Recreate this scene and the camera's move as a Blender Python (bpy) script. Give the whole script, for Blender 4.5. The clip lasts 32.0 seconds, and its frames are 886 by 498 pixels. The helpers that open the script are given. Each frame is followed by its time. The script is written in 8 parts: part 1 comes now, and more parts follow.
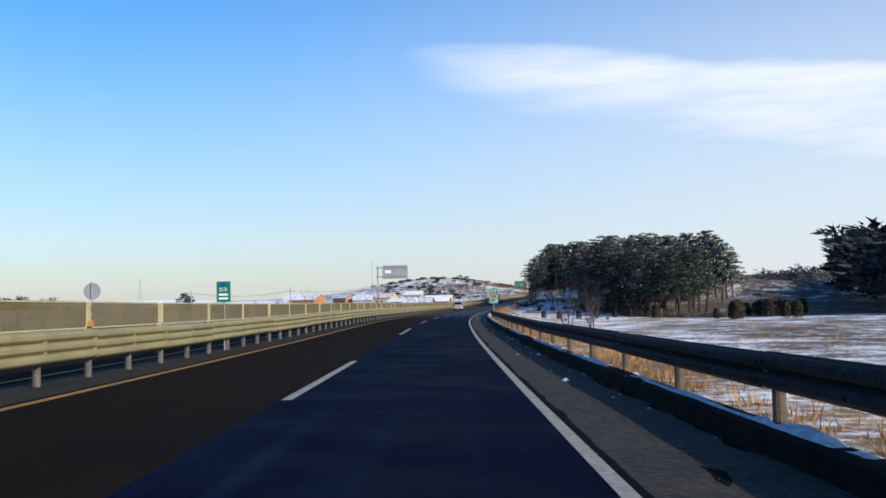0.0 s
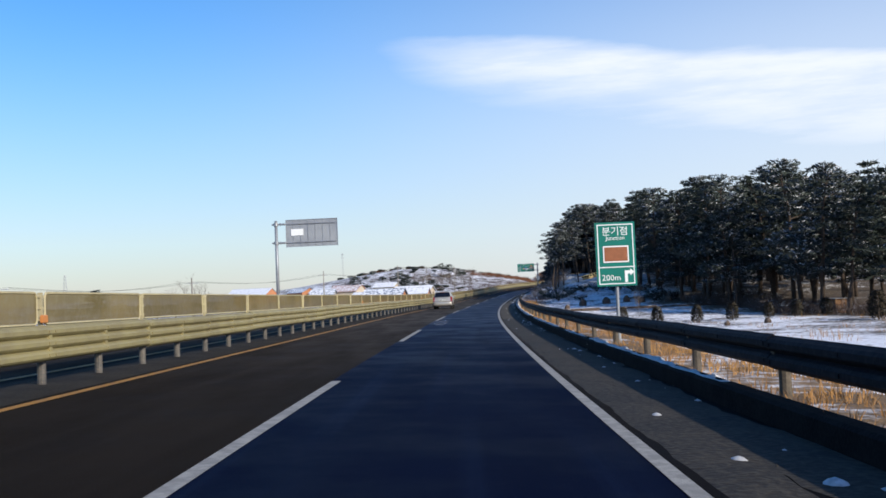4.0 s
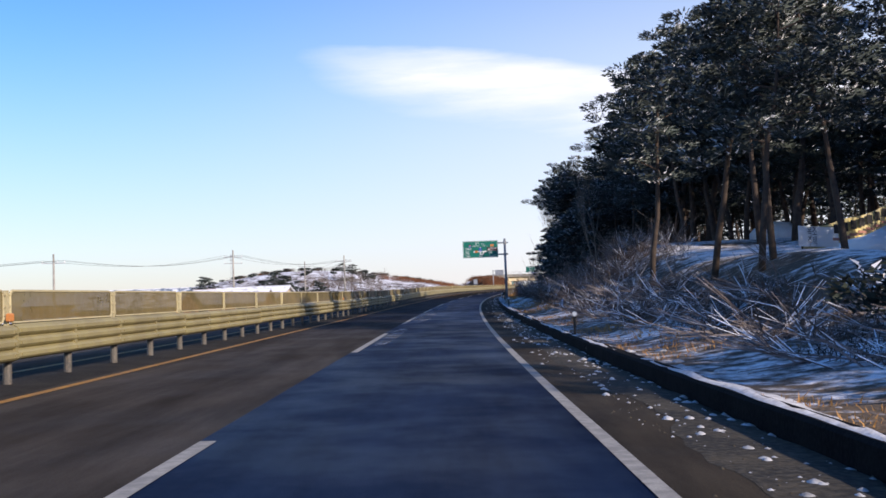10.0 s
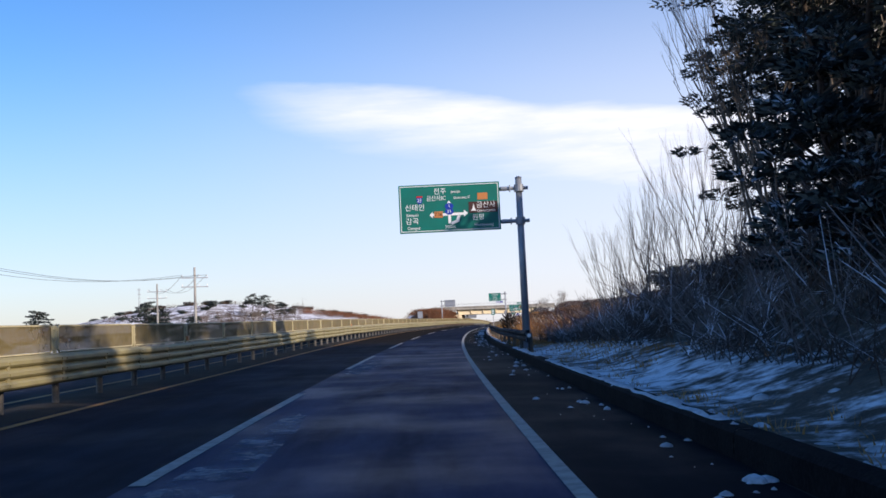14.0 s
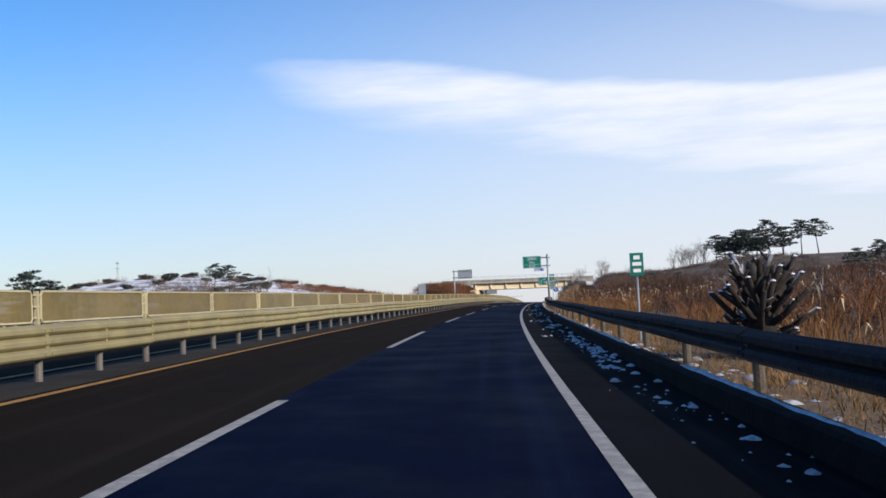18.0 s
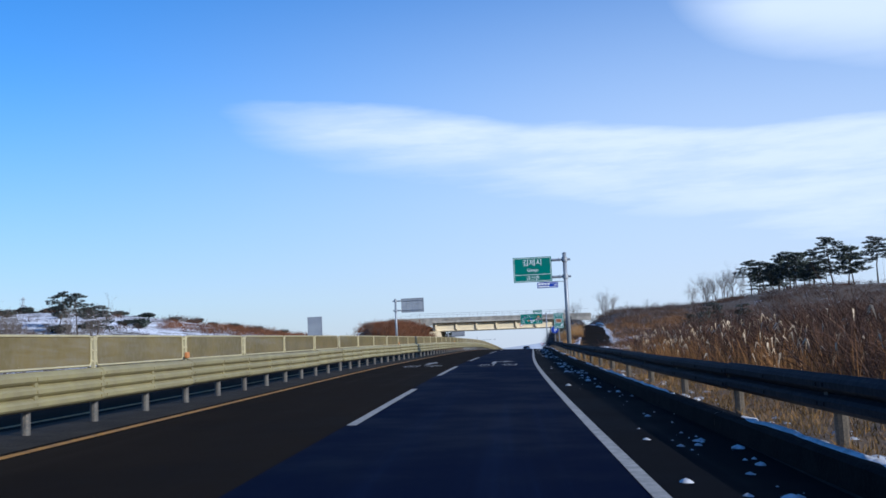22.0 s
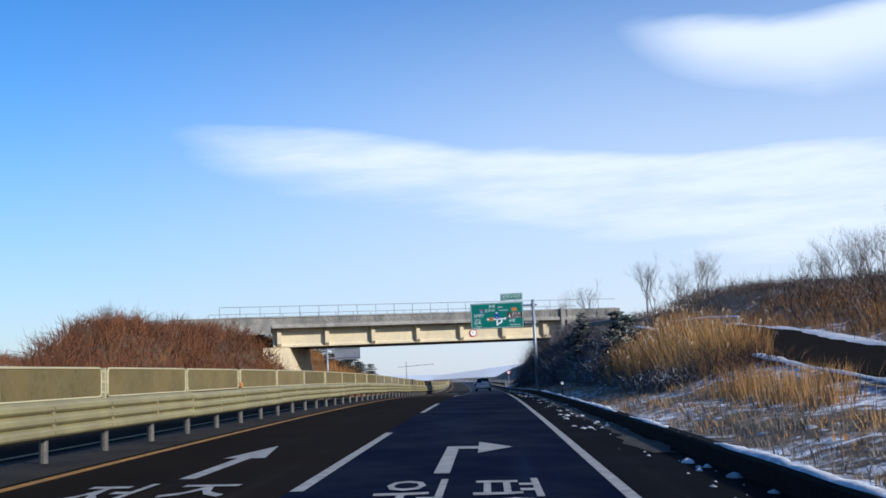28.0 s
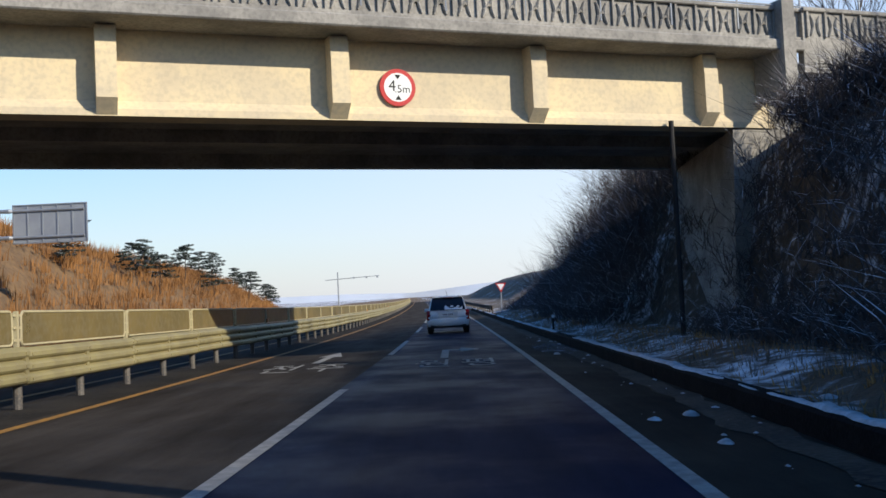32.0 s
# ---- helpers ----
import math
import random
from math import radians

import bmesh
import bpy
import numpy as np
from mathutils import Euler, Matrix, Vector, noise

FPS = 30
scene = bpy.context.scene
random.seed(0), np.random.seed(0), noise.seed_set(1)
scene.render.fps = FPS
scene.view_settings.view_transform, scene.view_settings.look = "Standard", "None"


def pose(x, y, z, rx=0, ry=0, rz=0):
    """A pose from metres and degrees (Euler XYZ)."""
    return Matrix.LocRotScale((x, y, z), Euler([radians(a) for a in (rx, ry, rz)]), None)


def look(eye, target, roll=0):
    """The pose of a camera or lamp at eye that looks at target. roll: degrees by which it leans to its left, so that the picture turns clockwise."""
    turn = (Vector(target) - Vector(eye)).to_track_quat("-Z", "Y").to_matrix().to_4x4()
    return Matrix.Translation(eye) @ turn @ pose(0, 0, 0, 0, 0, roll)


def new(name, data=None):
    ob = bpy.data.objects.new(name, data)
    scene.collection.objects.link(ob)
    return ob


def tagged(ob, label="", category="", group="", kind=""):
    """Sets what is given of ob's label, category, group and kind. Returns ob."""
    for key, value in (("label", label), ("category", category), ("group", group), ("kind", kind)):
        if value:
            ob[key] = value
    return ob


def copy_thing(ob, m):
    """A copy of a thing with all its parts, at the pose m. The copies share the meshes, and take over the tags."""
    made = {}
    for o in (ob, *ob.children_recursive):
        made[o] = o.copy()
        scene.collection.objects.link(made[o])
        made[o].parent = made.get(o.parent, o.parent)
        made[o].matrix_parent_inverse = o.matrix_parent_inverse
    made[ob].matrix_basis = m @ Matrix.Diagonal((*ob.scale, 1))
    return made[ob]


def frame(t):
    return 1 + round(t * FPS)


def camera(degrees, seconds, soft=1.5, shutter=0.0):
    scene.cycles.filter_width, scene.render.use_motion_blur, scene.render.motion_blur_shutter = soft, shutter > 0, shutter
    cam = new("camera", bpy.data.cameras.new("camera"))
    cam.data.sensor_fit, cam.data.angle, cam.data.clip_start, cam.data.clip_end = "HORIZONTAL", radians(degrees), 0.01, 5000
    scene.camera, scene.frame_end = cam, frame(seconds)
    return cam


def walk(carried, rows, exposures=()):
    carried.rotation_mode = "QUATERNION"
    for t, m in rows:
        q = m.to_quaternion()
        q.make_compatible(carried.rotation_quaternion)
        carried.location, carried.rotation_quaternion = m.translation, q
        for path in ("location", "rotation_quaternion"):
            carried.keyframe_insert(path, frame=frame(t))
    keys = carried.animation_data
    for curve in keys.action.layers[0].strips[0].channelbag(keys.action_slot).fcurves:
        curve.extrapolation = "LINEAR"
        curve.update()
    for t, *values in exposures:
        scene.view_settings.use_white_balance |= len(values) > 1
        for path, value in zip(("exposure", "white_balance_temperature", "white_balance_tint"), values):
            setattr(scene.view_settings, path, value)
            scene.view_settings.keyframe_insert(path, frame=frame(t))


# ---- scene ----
cam = camera(48.109, 32.0, 1.6)

# ---- the road's axis: heading, grade and crossfall every 20 m; s runs along the road, u to the right of the lane line
ROAD_S0, ROAD_STEP = -40.0, 20.0
HEADING = [2.409, 2.725, 3.054, 3.251, 3.674, 4.255, 5.055, 5.694, 6.149, 6.974, 7.548, 8.154, 8.821, 9.3, 9.958, 10.505, 11.372, 12.226, 12.969, 13.884, 14.741, 15.397, 16.041, 16.567, 17.053, 17.925, 18.271, 18.18, 18.164, 18.445, 18.412, 18.296, 18.873, 18.375, 17.951, 17.602, 17.314, 17.077, 16.88, 16.717, 16.579, 16.463, 16.363, 16.275, 16.197, 16.124, 16.053]
GRADE = [-0.00823, -0.00692, -0.00528, -0.00205, 0.00202, -0.00036, -0.0032, -0.0024, 0.00022, 0.00078, 0.00183, 0.00421, 0.00729, 0.01008, 0.01243, 0.01502, 0.01753, 0.01739, 0.01884, 0.01827, 0.01836, 0.01612, 0.01445, 0.01637, 0.01745, 0.0135, 0.01418, 0.01132, 0.00738, 0.00583, 0.0013, -0.00587, -0.0132, -0.01128, -0.00852, -0.00583, -0.00355, -0.00183, -0.00065, 0.00007, 0.00045, 0.00058, 0.00057, 0.00048, 0.00035, 0.00021, 0.00006]
FALL = [0.713, 0.838, 0.953, 1.122, 1.369, 1.595, 1.675, 1.836, 1.962, 1.971, 1.722, 1.421, 1.274, 1.196, 0.968, 0.602, 0.426, 0.588, 1.376, 1.865, 1.629, 1.504, 1.513, 1.403, 1.381, 1.542, 1.455, 1.45, 1.537, 1.755, 1.669, 1.306, 0.819, 0.56, 0.387, 0.246, 0.136, 0.056, 0.001, -0.033, -0.05, -0.057, -0.056, -0.05, -0.042, -0.033, -0.023]

PATH = [
    (0.0, 1.530, -14.286, 1.316, 93.152, 1.271, -2.855),
    (0.5, 2.020, -2.933, 1.247, 93.135, 1.697, -2.456),
    (1.0, 2.548, 8.393, 1.191, 93.005, 1.949, -2.108),
    (1.5, 3.112, 19.666, 1.155, 92.532, 1.898, -2.685),
    (2.0, 3.707, 30.857, 1.140, 92.491, 1.532, -2.821),
    (2.5, 4.428, 41.939, 1.149, 92.340, 2.010, -2.699),
    (3.0, 5.233, 52.920, 1.156, 92.205, 2.647, -3.024),
    (3.5, 6.020, 63.808, 1.150, 92.520, 2.496, -3.411),
    (4.0, 6.899, 74.575, 1.130, 92.755, 2.389, -3.985),
    (4.5, 7.860, 85.196, 1.096, 92.989, 2.281, -4.289),
    (5.0, 8.885, 95.644, 1.062, 93.224, 2.174, -4.296),
    (5.5, 9.966, 105.892, 1.035, 93.459, 2.067, -3.891),
    (6.0, 11.103, 115.943, 1.021, 93.333, 1.797, -4.402),
    (6.5, 12.138, 125.919, 1.024, 93.318, 1.316, -4.567),
    (7.0, 13.387, 136.044, 1.027, 93.350, 0.673, -4.882),
    (7.5, 14.639, 146.405, 1.040, 93.663, 0.333, -5.349),
    (8.0, 15.858, 156.913, 1.065, 93.764, 0.659, -5.983),
    (8.5, 17.264, 167.303, 1.093, 93.714, 1.844, -5.861),
    (9.0, 18.731, 177.538, 1.134, 94.169, 3.533, -5.694),
    (9.5, 20.169, 187.628, 1.186, 93.076, 2.448, -7.668),
    (10.0, 21.708, 197.523, 1.252, 93.149, 2.086, -8.730),
    (10.5, 23.312, 207.209, 1.329, 93.310, 2.419, -8.641),
    (11.0, 24.838, 216.701, 1.418, 97.103, 2.790, -9.063),
    (11.5, 26.402, 225.886, 1.519, 96.362, 2.995, -9.641),
    (12.0, 27.900, 234.785, 1.627, 95.762, 2.892, -10.550),
    (12.5, 29.526, 243.360, 1.741, 95.784, 3.134, -10.615),
    (13.0, 31.096, 251.854, 1.865, 95.863, 2.211, -10.205),
    (13.5, 32.616, 260.374, 2.000, 95.689, 2.553, -11.460),
    (14.0, 34.305, 268.782, 2.139, 95.091, 2.669, -12.124),
    (14.5, 35.977, 277.009, 2.284, 94.393, 3.138, -12.708),
    (15.0, 37.644, 284.971, 2.424, 93.910, 3.270, -12.512),
    (15.5, 39.268, 292.656, 2.558, 94.259, 2.849, -11.579),
    (16.0, 40.925, 300.414, 2.689, 93.965, 2.965, -11.728),
    (16.5, 42.672, 308.236, 2.819, 93.672, 3.081, -11.722),
    (17.0, 44.511, 316.128, 2.955, 93.379, 3.197, -11.450),
    (17.5, 46.449, 324.089, 3.097, 93.085, 3.314, -10.702),
    (18.0, 48.344, 332.165, 3.243, 93.780, 2.716, -11.281),
    (18.5, 50.422, 340.265, 3.393, 93.847, 2.773, -11.524),
    (19.0, 52.567, 348.545, 3.553, 92.453, 2.215, -11.367),
    (19.5, 54.669, 356.982, 3.720, 92.255, 2.322, -12.079),
    (20.0, 56.875, 365.471, 3.879, 92.625, 2.305, -12.891),
    (20.5, 59.191, 373.968, 4.028, 92.500, 2.269, -13.344),
    (21.0, 61.551, 382.534, 4.169, 93.012, 2.504, -13.401),
    (21.5, 63.872, 391.179, 4.307, 94.912, 2.586, -13.220),
    (22.0, 66.288, 399.930, 4.445, 96.153, 2.591, -13.035),
    (22.5, 68.853, 408.974, 4.595, 96.866, 2.648, -12.876),
    (23.0, 71.554, 418.361, 4.758, 97.189, 2.633, -13.194),
    (23.5, 74.407, 427.875, 4.928, 96.946, 2.713, -13.987),
    (24.0, 77.277, 437.252, 5.095, 96.334, 2.826, -14.774),
    (24.5, 80.123, 446.398, 5.241, 95.927, 2.725, -15.336),
    (25.0, 83.151, 455.477, 5.370, 96.023, 2.965, -15.887),
    (25.5, 86.147, 464.846, 5.509, 95.578, 3.173, -16.469),
    (26.0, 89.256, 474.354, 5.650, 95.679, 3.265, -16.943),
    (26.5, 92.408, 483.949, 5.780, 95.780, 3.357, -17.062),
    (27.0, 95.573, 493.558, 5.893, 95.882, 3.448, -16.892),
    (27.5, 98.734, 503.111, 5.985, 95.983, 3.540, -16.387),
    (28.0, 101.867, 512.536, 6.057, 97.439, 2.859, -15.864),
    (28.5, 104.868, 521.837, 6.120, 96.519, 3.319, -15.258),
    (29.0, 107.861, 530.983, 6.175, 95.476, 3.685, -15.342),
    (29.5, 110.888, 540.075, 6.213, 95.054, 3.373, -15.838),
    (30.0, 113.988, 549.456, 6.232, 94.737, 3.633, -16.265),
    (30.5, 117.082, 559.121, 6.222, 94.331, 3.760, -16.826),
    (31.0, 120.210, 568.699, 6.175, 93.872, 3.330, -17.176),
    (31.5, 123.382, 578.076, 6.092, 93.331, 2.469, -17.732),
    (32.0, 126.664, 587.348, 5.974, 92.678, 2.786, -17.512),
]
# the clip's own exposure and white balance drift along the way
EXPOSURES = [(0.0, 0.05, 6500, 10), (6.0, 0.14, 6550, 14), (9.0, 0.3, 6850, 20), (13.0, 0.26, 6700, 18), (15.5, 0.12, 6700, 20), (18.0, 0.05, 6550, 14), (21.0, 0.0, 6500, 12), (22.0, -0.1, 5500, 10), (23.0, -0.08, 5550, 10),
             (25.0, -0.08, 5600, 10), (28.0, 0.02, 5900, 10), (29.0, 0.0, 5700, 10), (30.0, -0.02, 5650, 10), (31.0, 0.16, 6350, 10), (32.0, 0.2, 6500, 10)]
walk(cam, [(t, pose(x, y, z, rx, ry, rz)) for t, x, y, z, rx, ry, rz in PATH], EXPOSURES)

S_AXIS = np.arange(-900.0, 3600.0, 1.0)
S_KNOT = ROAD_S0 + ROAD_STEP * np.arange(len(HEADING))
_h = np.radians(np.interp(S_AXIS, S_KNOT, HEADING))
_g = np.interp(S_AXIS, S_KNOT, GRADE)
B_AXIS = np.interp(S_AXIS, S_KNOT, np.radians(FALL))


def _run(a):
    return np.concatenate([[0.0], np.cumsum((a[1:] + a[:-1]) / 2)])


_i0 = int(np.where(S_AXIS == 0.0)[0][0])
X_AXIS, Y_AXIS, Z_AXIS = _run(np.sin(_h)), _run(np.cos(_h)), _run(_g)
X_AXIS, Y_AXIS, Z_AXIS = X_AXIS - X_AXIS[_i0], Y_AXIS - Y_AXIS[_i0], Z_AXIS - Z_AXIS[_i0]


def heading(s):
    return float(np.interp(s, S_AXIS, _h))


def road_z(s, u=0.0):
    w = max(-14.0, min(8.0, u))
    return float(np.interp(s, S_AXIS, Z_AXIS) - w * np.interp(s, S_AXIS, B_AXIS))


def rd(s, u, h=0.0):
    """The place at s along the road, u to its right and h above its surface."""
    a = heading(s)
    return Vector((float(np.interp(s, S_AXIS, X_AXIS)) + u * math.cos(a),
                   float(np.interp(s, S_AXIS, Y_AXIS)) - u * math.sin(a), road_z(s, u) + h))


def at_road(s, u, h=0.0, turn=0.0):
    """A pose there, whose y runs along the road."""
    return Matrix.Translation(rd(s, u, h)) @ Matrix.Rotation(-heading(s) + radians(turn), 4, "Z")


# ---- light
SUN_AZ = Vector((0.643, -0.766, 0.0)).normalized()
SUN_EL = radians(25.5)
sun = new("sun", bpy.data.lights.new("sun", "SUN"))
sun.data.energy, sun.data.angle, sun.data.color = 4.8, radians(0.53), (1.0, 0.91, 0.76)
sun.matrix_world = look((0, 0, 200), Vector((0, 0, 200)) - Vector((SUN_AZ.x * math.cos(SUN_EL), SUN_AZ.y * math.cos(SUN_EL), math.sin(SUN_EL))))

world = bpy.data.worlds.new("winter_sky")
scene.world = world
world.use_nodes = True
wn, wl = world.node_tree.nodes, world.node_tree.links
wn.clear()
w_out, w_bg = wn.new("ShaderNodeOutputWorld"), wn.new("ShaderNodeBackground")
w_sky = wn.new("ShaderNodeTexSky")
w_sky.sky_type, w_sky.sun_disc = "NISHITA", False
w_sky.sun_elevation, w_sky.sun_rotation = SUN_EL, math.atan2(SUN_AZ.x, SUN_AZ.y)
w_sky.air_density, w_sky.dust_density, w_sky.ozone_density = 1.0, 0.4, 3.0
w_bg.inputs["Strength"].default_value = 0.12


def node(tree, kind, **inputs):
    n = tree.nodes.new(kind)
    for k, v in inputs.items():
        n.inputs[k.replace("_", " ")].default_value = v
    return n


def math_node(tree, op, a, b=None, c=None, clamp=False):
    n = tree.nodes.new("ShaderNodeMath")
    n.operation, n.use_clamp = op, clamp
    for i, v in enumerate((a, b, c)):
        if v is None:
            continue
        if isinstance(v, (int, float)):
            n.inputs[i].default_value = v
        else:
            tree.links.new(v, n.inputs[i])
    return n.outputs[0]


def ramp(tree, fac, lo, hi):
    n = tree.nodes.new("ShaderNodeMapRange")
    n.interpolation_type = "SMOOTHSTEP"
    tree.links.new(fac, n.inputs["Value"])
    n.inputs["From Min"].default_value, n.inputs["From Max"].default_value = lo, hi
    return n.outputs["Result"]


def mixed(tree, fac, a, b):
    n = tree.nodes.new("ShaderNodeMix")
    n.data_type = "RGBA"
    if isinstance(fac, (int, float)):
        n.inputs[0].default_value = fac
    else:
        tree.links.new(fac, n.inputs[0])
    for sock, v in ((n.inputs[6], a), (n.inputs[7], b)):
        if isinstance(v, tuple):
            sock.default_value = (*v, 1.0) if len(v) == 3 else v
        else:
            tree.links.new(v, sock)
    return n.outputs[2]


# thin high cloud: a long veil and a brighter patch, in the sky's own angles
wt = world.node_tree
w_co = wn.new("ShaderNodeTexCoord")
w_sep = wn.new("ShaderNodeSeparateXYZ")
wl.new(w_co.outputs["Generated"], w_sep.inputs[0])
az = math_node(wt, "MULTIPLY", math_node(wt, "ARCTAN2", w_sep.outputs[0], w_sep.outputs[1]), 57.2958)
el = math_node(wt, "MULTIPLY", math_node(wt, "ARCSINE", w_sep.outputs[2]), 57.2958)
w_n = node(wt, "ShaderNodeTexNoise", Scale=3.0, Detail=6.0, Roughness=0.55)
w_map = wn.new("ShaderNodeMapping")
w_map.inputs["Scale"].default_value = (1.0, 1.0, 5.0)
wl.new(w_co.outputs["Generated"], w_map.inputs[0])
wl.new(w_map.outputs[0], w_n.inputs["Vector"])
wob = math_node(wt, "MULTIPLY", math_node(wt, "SUBTRACT", w_n.outputs["Fac"], 0.5), 2.6)
el2 = math_node(wt, "ADD", el, wob)


def cloud(az0, az1, el_top0, el_top1, thick0, thick1, soft):
    """A veil that begins at az0 and reaches past az1; its upper edge and thickness change along it."""
    f = math_node(wt, "DIVIDE", math_node(wt, "SUBTRACT", az, az0), az1 - az0, clamp=True)
    top = math_node(wt, "MULTIPLY_ADD", f, el_top1 - el_top0, el_top0)
    thick = math_node(wt, "MULTIPLY_ADD", f, thick1 - thick0, thick0)
    d = math_node(wt, "SUBTRACT", top, el2)
    edge = ramp(wt, d, -soft * 0.25, soft * 0.5)
    low = ramp(wt, math_node(wt, "SUBTRACT", thick, d), -1.0, soft * 2.2)
    ends = math_node(wt, "MULTIPLY", ramp(wt, az, az0, az0 + 9.0), ramp(wt, math_node(wt, "MULTIPLY", az, -1.0), -(az1 + 30), -(az1 + 5)))
    return math_node(wt, "MULTIPLY", math_node(wt, "MULTIPLY", edge, low), ends)


w_hsv = node(wt, "ShaderNodeHueSaturation", Hue=0.506, Saturation=1.32, Value=1.44)
wl.new(w_sky.outputs[0], w_hsv.inputs["Color"])
haze = ramp(wt, math_node(wt, "MULTIPLY", el, -1.0), -17.0, 3.0)
sky_col = mixed(wt, math_node(wt, "MULTIPLY", haze, 0.75), w_hsv.outputs[0], (3.45, 3.55, 4.4))
w_f = node(wt, "ShaderNodeTexNoise", Scale=7.0, Detail=6.0, Roughness=0.6)
w_fm = wn.new("ShaderNodeMapping")
w_fm.inputs["Scale"].default_value = (1.0, 1.0, 7.0)
w_fm.inputs["Rotation"].default_value = (0.0, 0.06, 0.0)
wl.new(w_co.outputs["Generated"], w_fm.inputs[0])
wl.new(w_fm.outputs[0], w_f.inputs["Vector"])
streaks = math_node(wt, "MULTIPLY_ADD", ramp(wt, w_f.outputs["Fac"], 0.3, 0.66), 0.3, 0.72)
veil = math_node(wt, "MULTIPLY", math_node(wt, "MULTIPLY", streaks, 0.95), cloud(-2.0, 46.0, 15.5, 11.6, 4.0, 12.0, 2.4))
patch = math_node(wt, "MULTIPLY", cloud(24.0, 38.0, 20.2, 19.0, 4.5, 6.5, 2.2), 0.95)
thin = math_node(wt, "MULTIPLY", math_node(wt, "MULTIPLY", ramp(wt, az, -18.0, 32.0), ramp(wt, math_node(wt, "MULTIPLY", el, -1.0), -28.0, -8.0)), 0.55)
sky_col = mixed(wt, math_node(wt, "MAXIMUM", math_node(wt, "MAXIMUM", veil, patch), thin), sky_col, (7.3, 7.8, 8.5))
wl.new(sky_col, w_bg.inputs["Color"])
wl.new(w_bg.outputs[0], w_out.inputs[0])


# ---- materials
def material(name, base, other=None, scale=3.0, rough=0.8, metal=0.0, bump=0.0, bump_scale=40.0, spread=(0.35, 0.65), fine=None,
             snow=0.0, vary=0.0, alpha=1.0, spec=0.3):
    """A surface of two tones mixed by large noise, finer grain, bump, and snow where it faces up."""
    m = bpy.data.materials.new(name)
    m.use_nodes = True
    t = m.node_tree
    b = t.nodes["Principled BSDF"]
    b.inputs["Roughness"].default_value, b.inputs["Metallic"].default_value = rough, metal
    b.inputs["Specular IOR Level"].default_value = spec
    geo = t.nodes.new("ShaderNodeNewGeometry")
    pos = geo.outputs["Position"]
    n1 = node(t, "ShaderNodeTexNoise", Scale=scale, Detail=5.0, Roughness=0.6)
    t.links.new(pos, n1.inputs["Vector"])
    col = mixed(t, ramp(t, n1.outputs["Fac"], *spread), base, other or base)
    if fine:
        n2 = node(t, "ShaderNodeTexNoise", Scale=bump_scale, Detail=3.0)
        t.links.new(pos, n2.inputs["Vector"])
        col = mixed(t, math_node(t, "MULTIPLY", ramp(t, n2.outputs["Fac"], 0.4, 0.7), fine[1]), col, fine[0])
    if vary:
        info = t.nodes.new("ShaderNodeObjectInfo")
        hs = t.nodes.new("ShaderNodeHueSaturation")
        t.links.new(math_node(t, "MULTIPLY_ADD", info.outputs["Random"], 2 * vary, 1 - vary), hs.inputs["Value"])
        t.links.new(col, hs.inputs["Color"])
        col = hs.outputs["Color"]
    if snow:
        sep = t.nodes.new("ShaderNodeSeparateXYZ")
        t.links.new(geo.outputs["Normal"], sep.inputs[0])
        n3 = node(t, "ShaderNodeTexNoise", Scale=1.7, Detail=4.0)
        t.links.new(pos, n3.inputs["Vector"])
        up = math_node(t, "MULTIPLY", ramp(t, sep.outputs[2], 0.35, 0.85), ramp(t, n3.outputs["Fac"], 0.62 - 0.3 * snow, 0.78 - 0.3 * snow))
        col = mixed(t, math_node(t, "MULTIPLY", up, min(1.0, snow * 1.2)), col, (0.78, 0.8, 0.84))
    t.links.new(col, b.inputs["Base Color"])
    if bump:
        n4 = node(t, "ShaderNodeTexNoise", Scale=bump_scale, Detail=4.0)
        t.links.new(pos, n4.inputs["Vector"])
        bp = node(t, "ShaderNodeBump", Strength=bump, Distance=0.02)
        t.links.new(n4.outputs["Fac"], bp.inputs["Height"])
        t.links.new(bp.outputs[0], b.inputs["Normal"])
    if alpha < 1:
        b.inputs["Alpha"].default_value = alpha
    return m


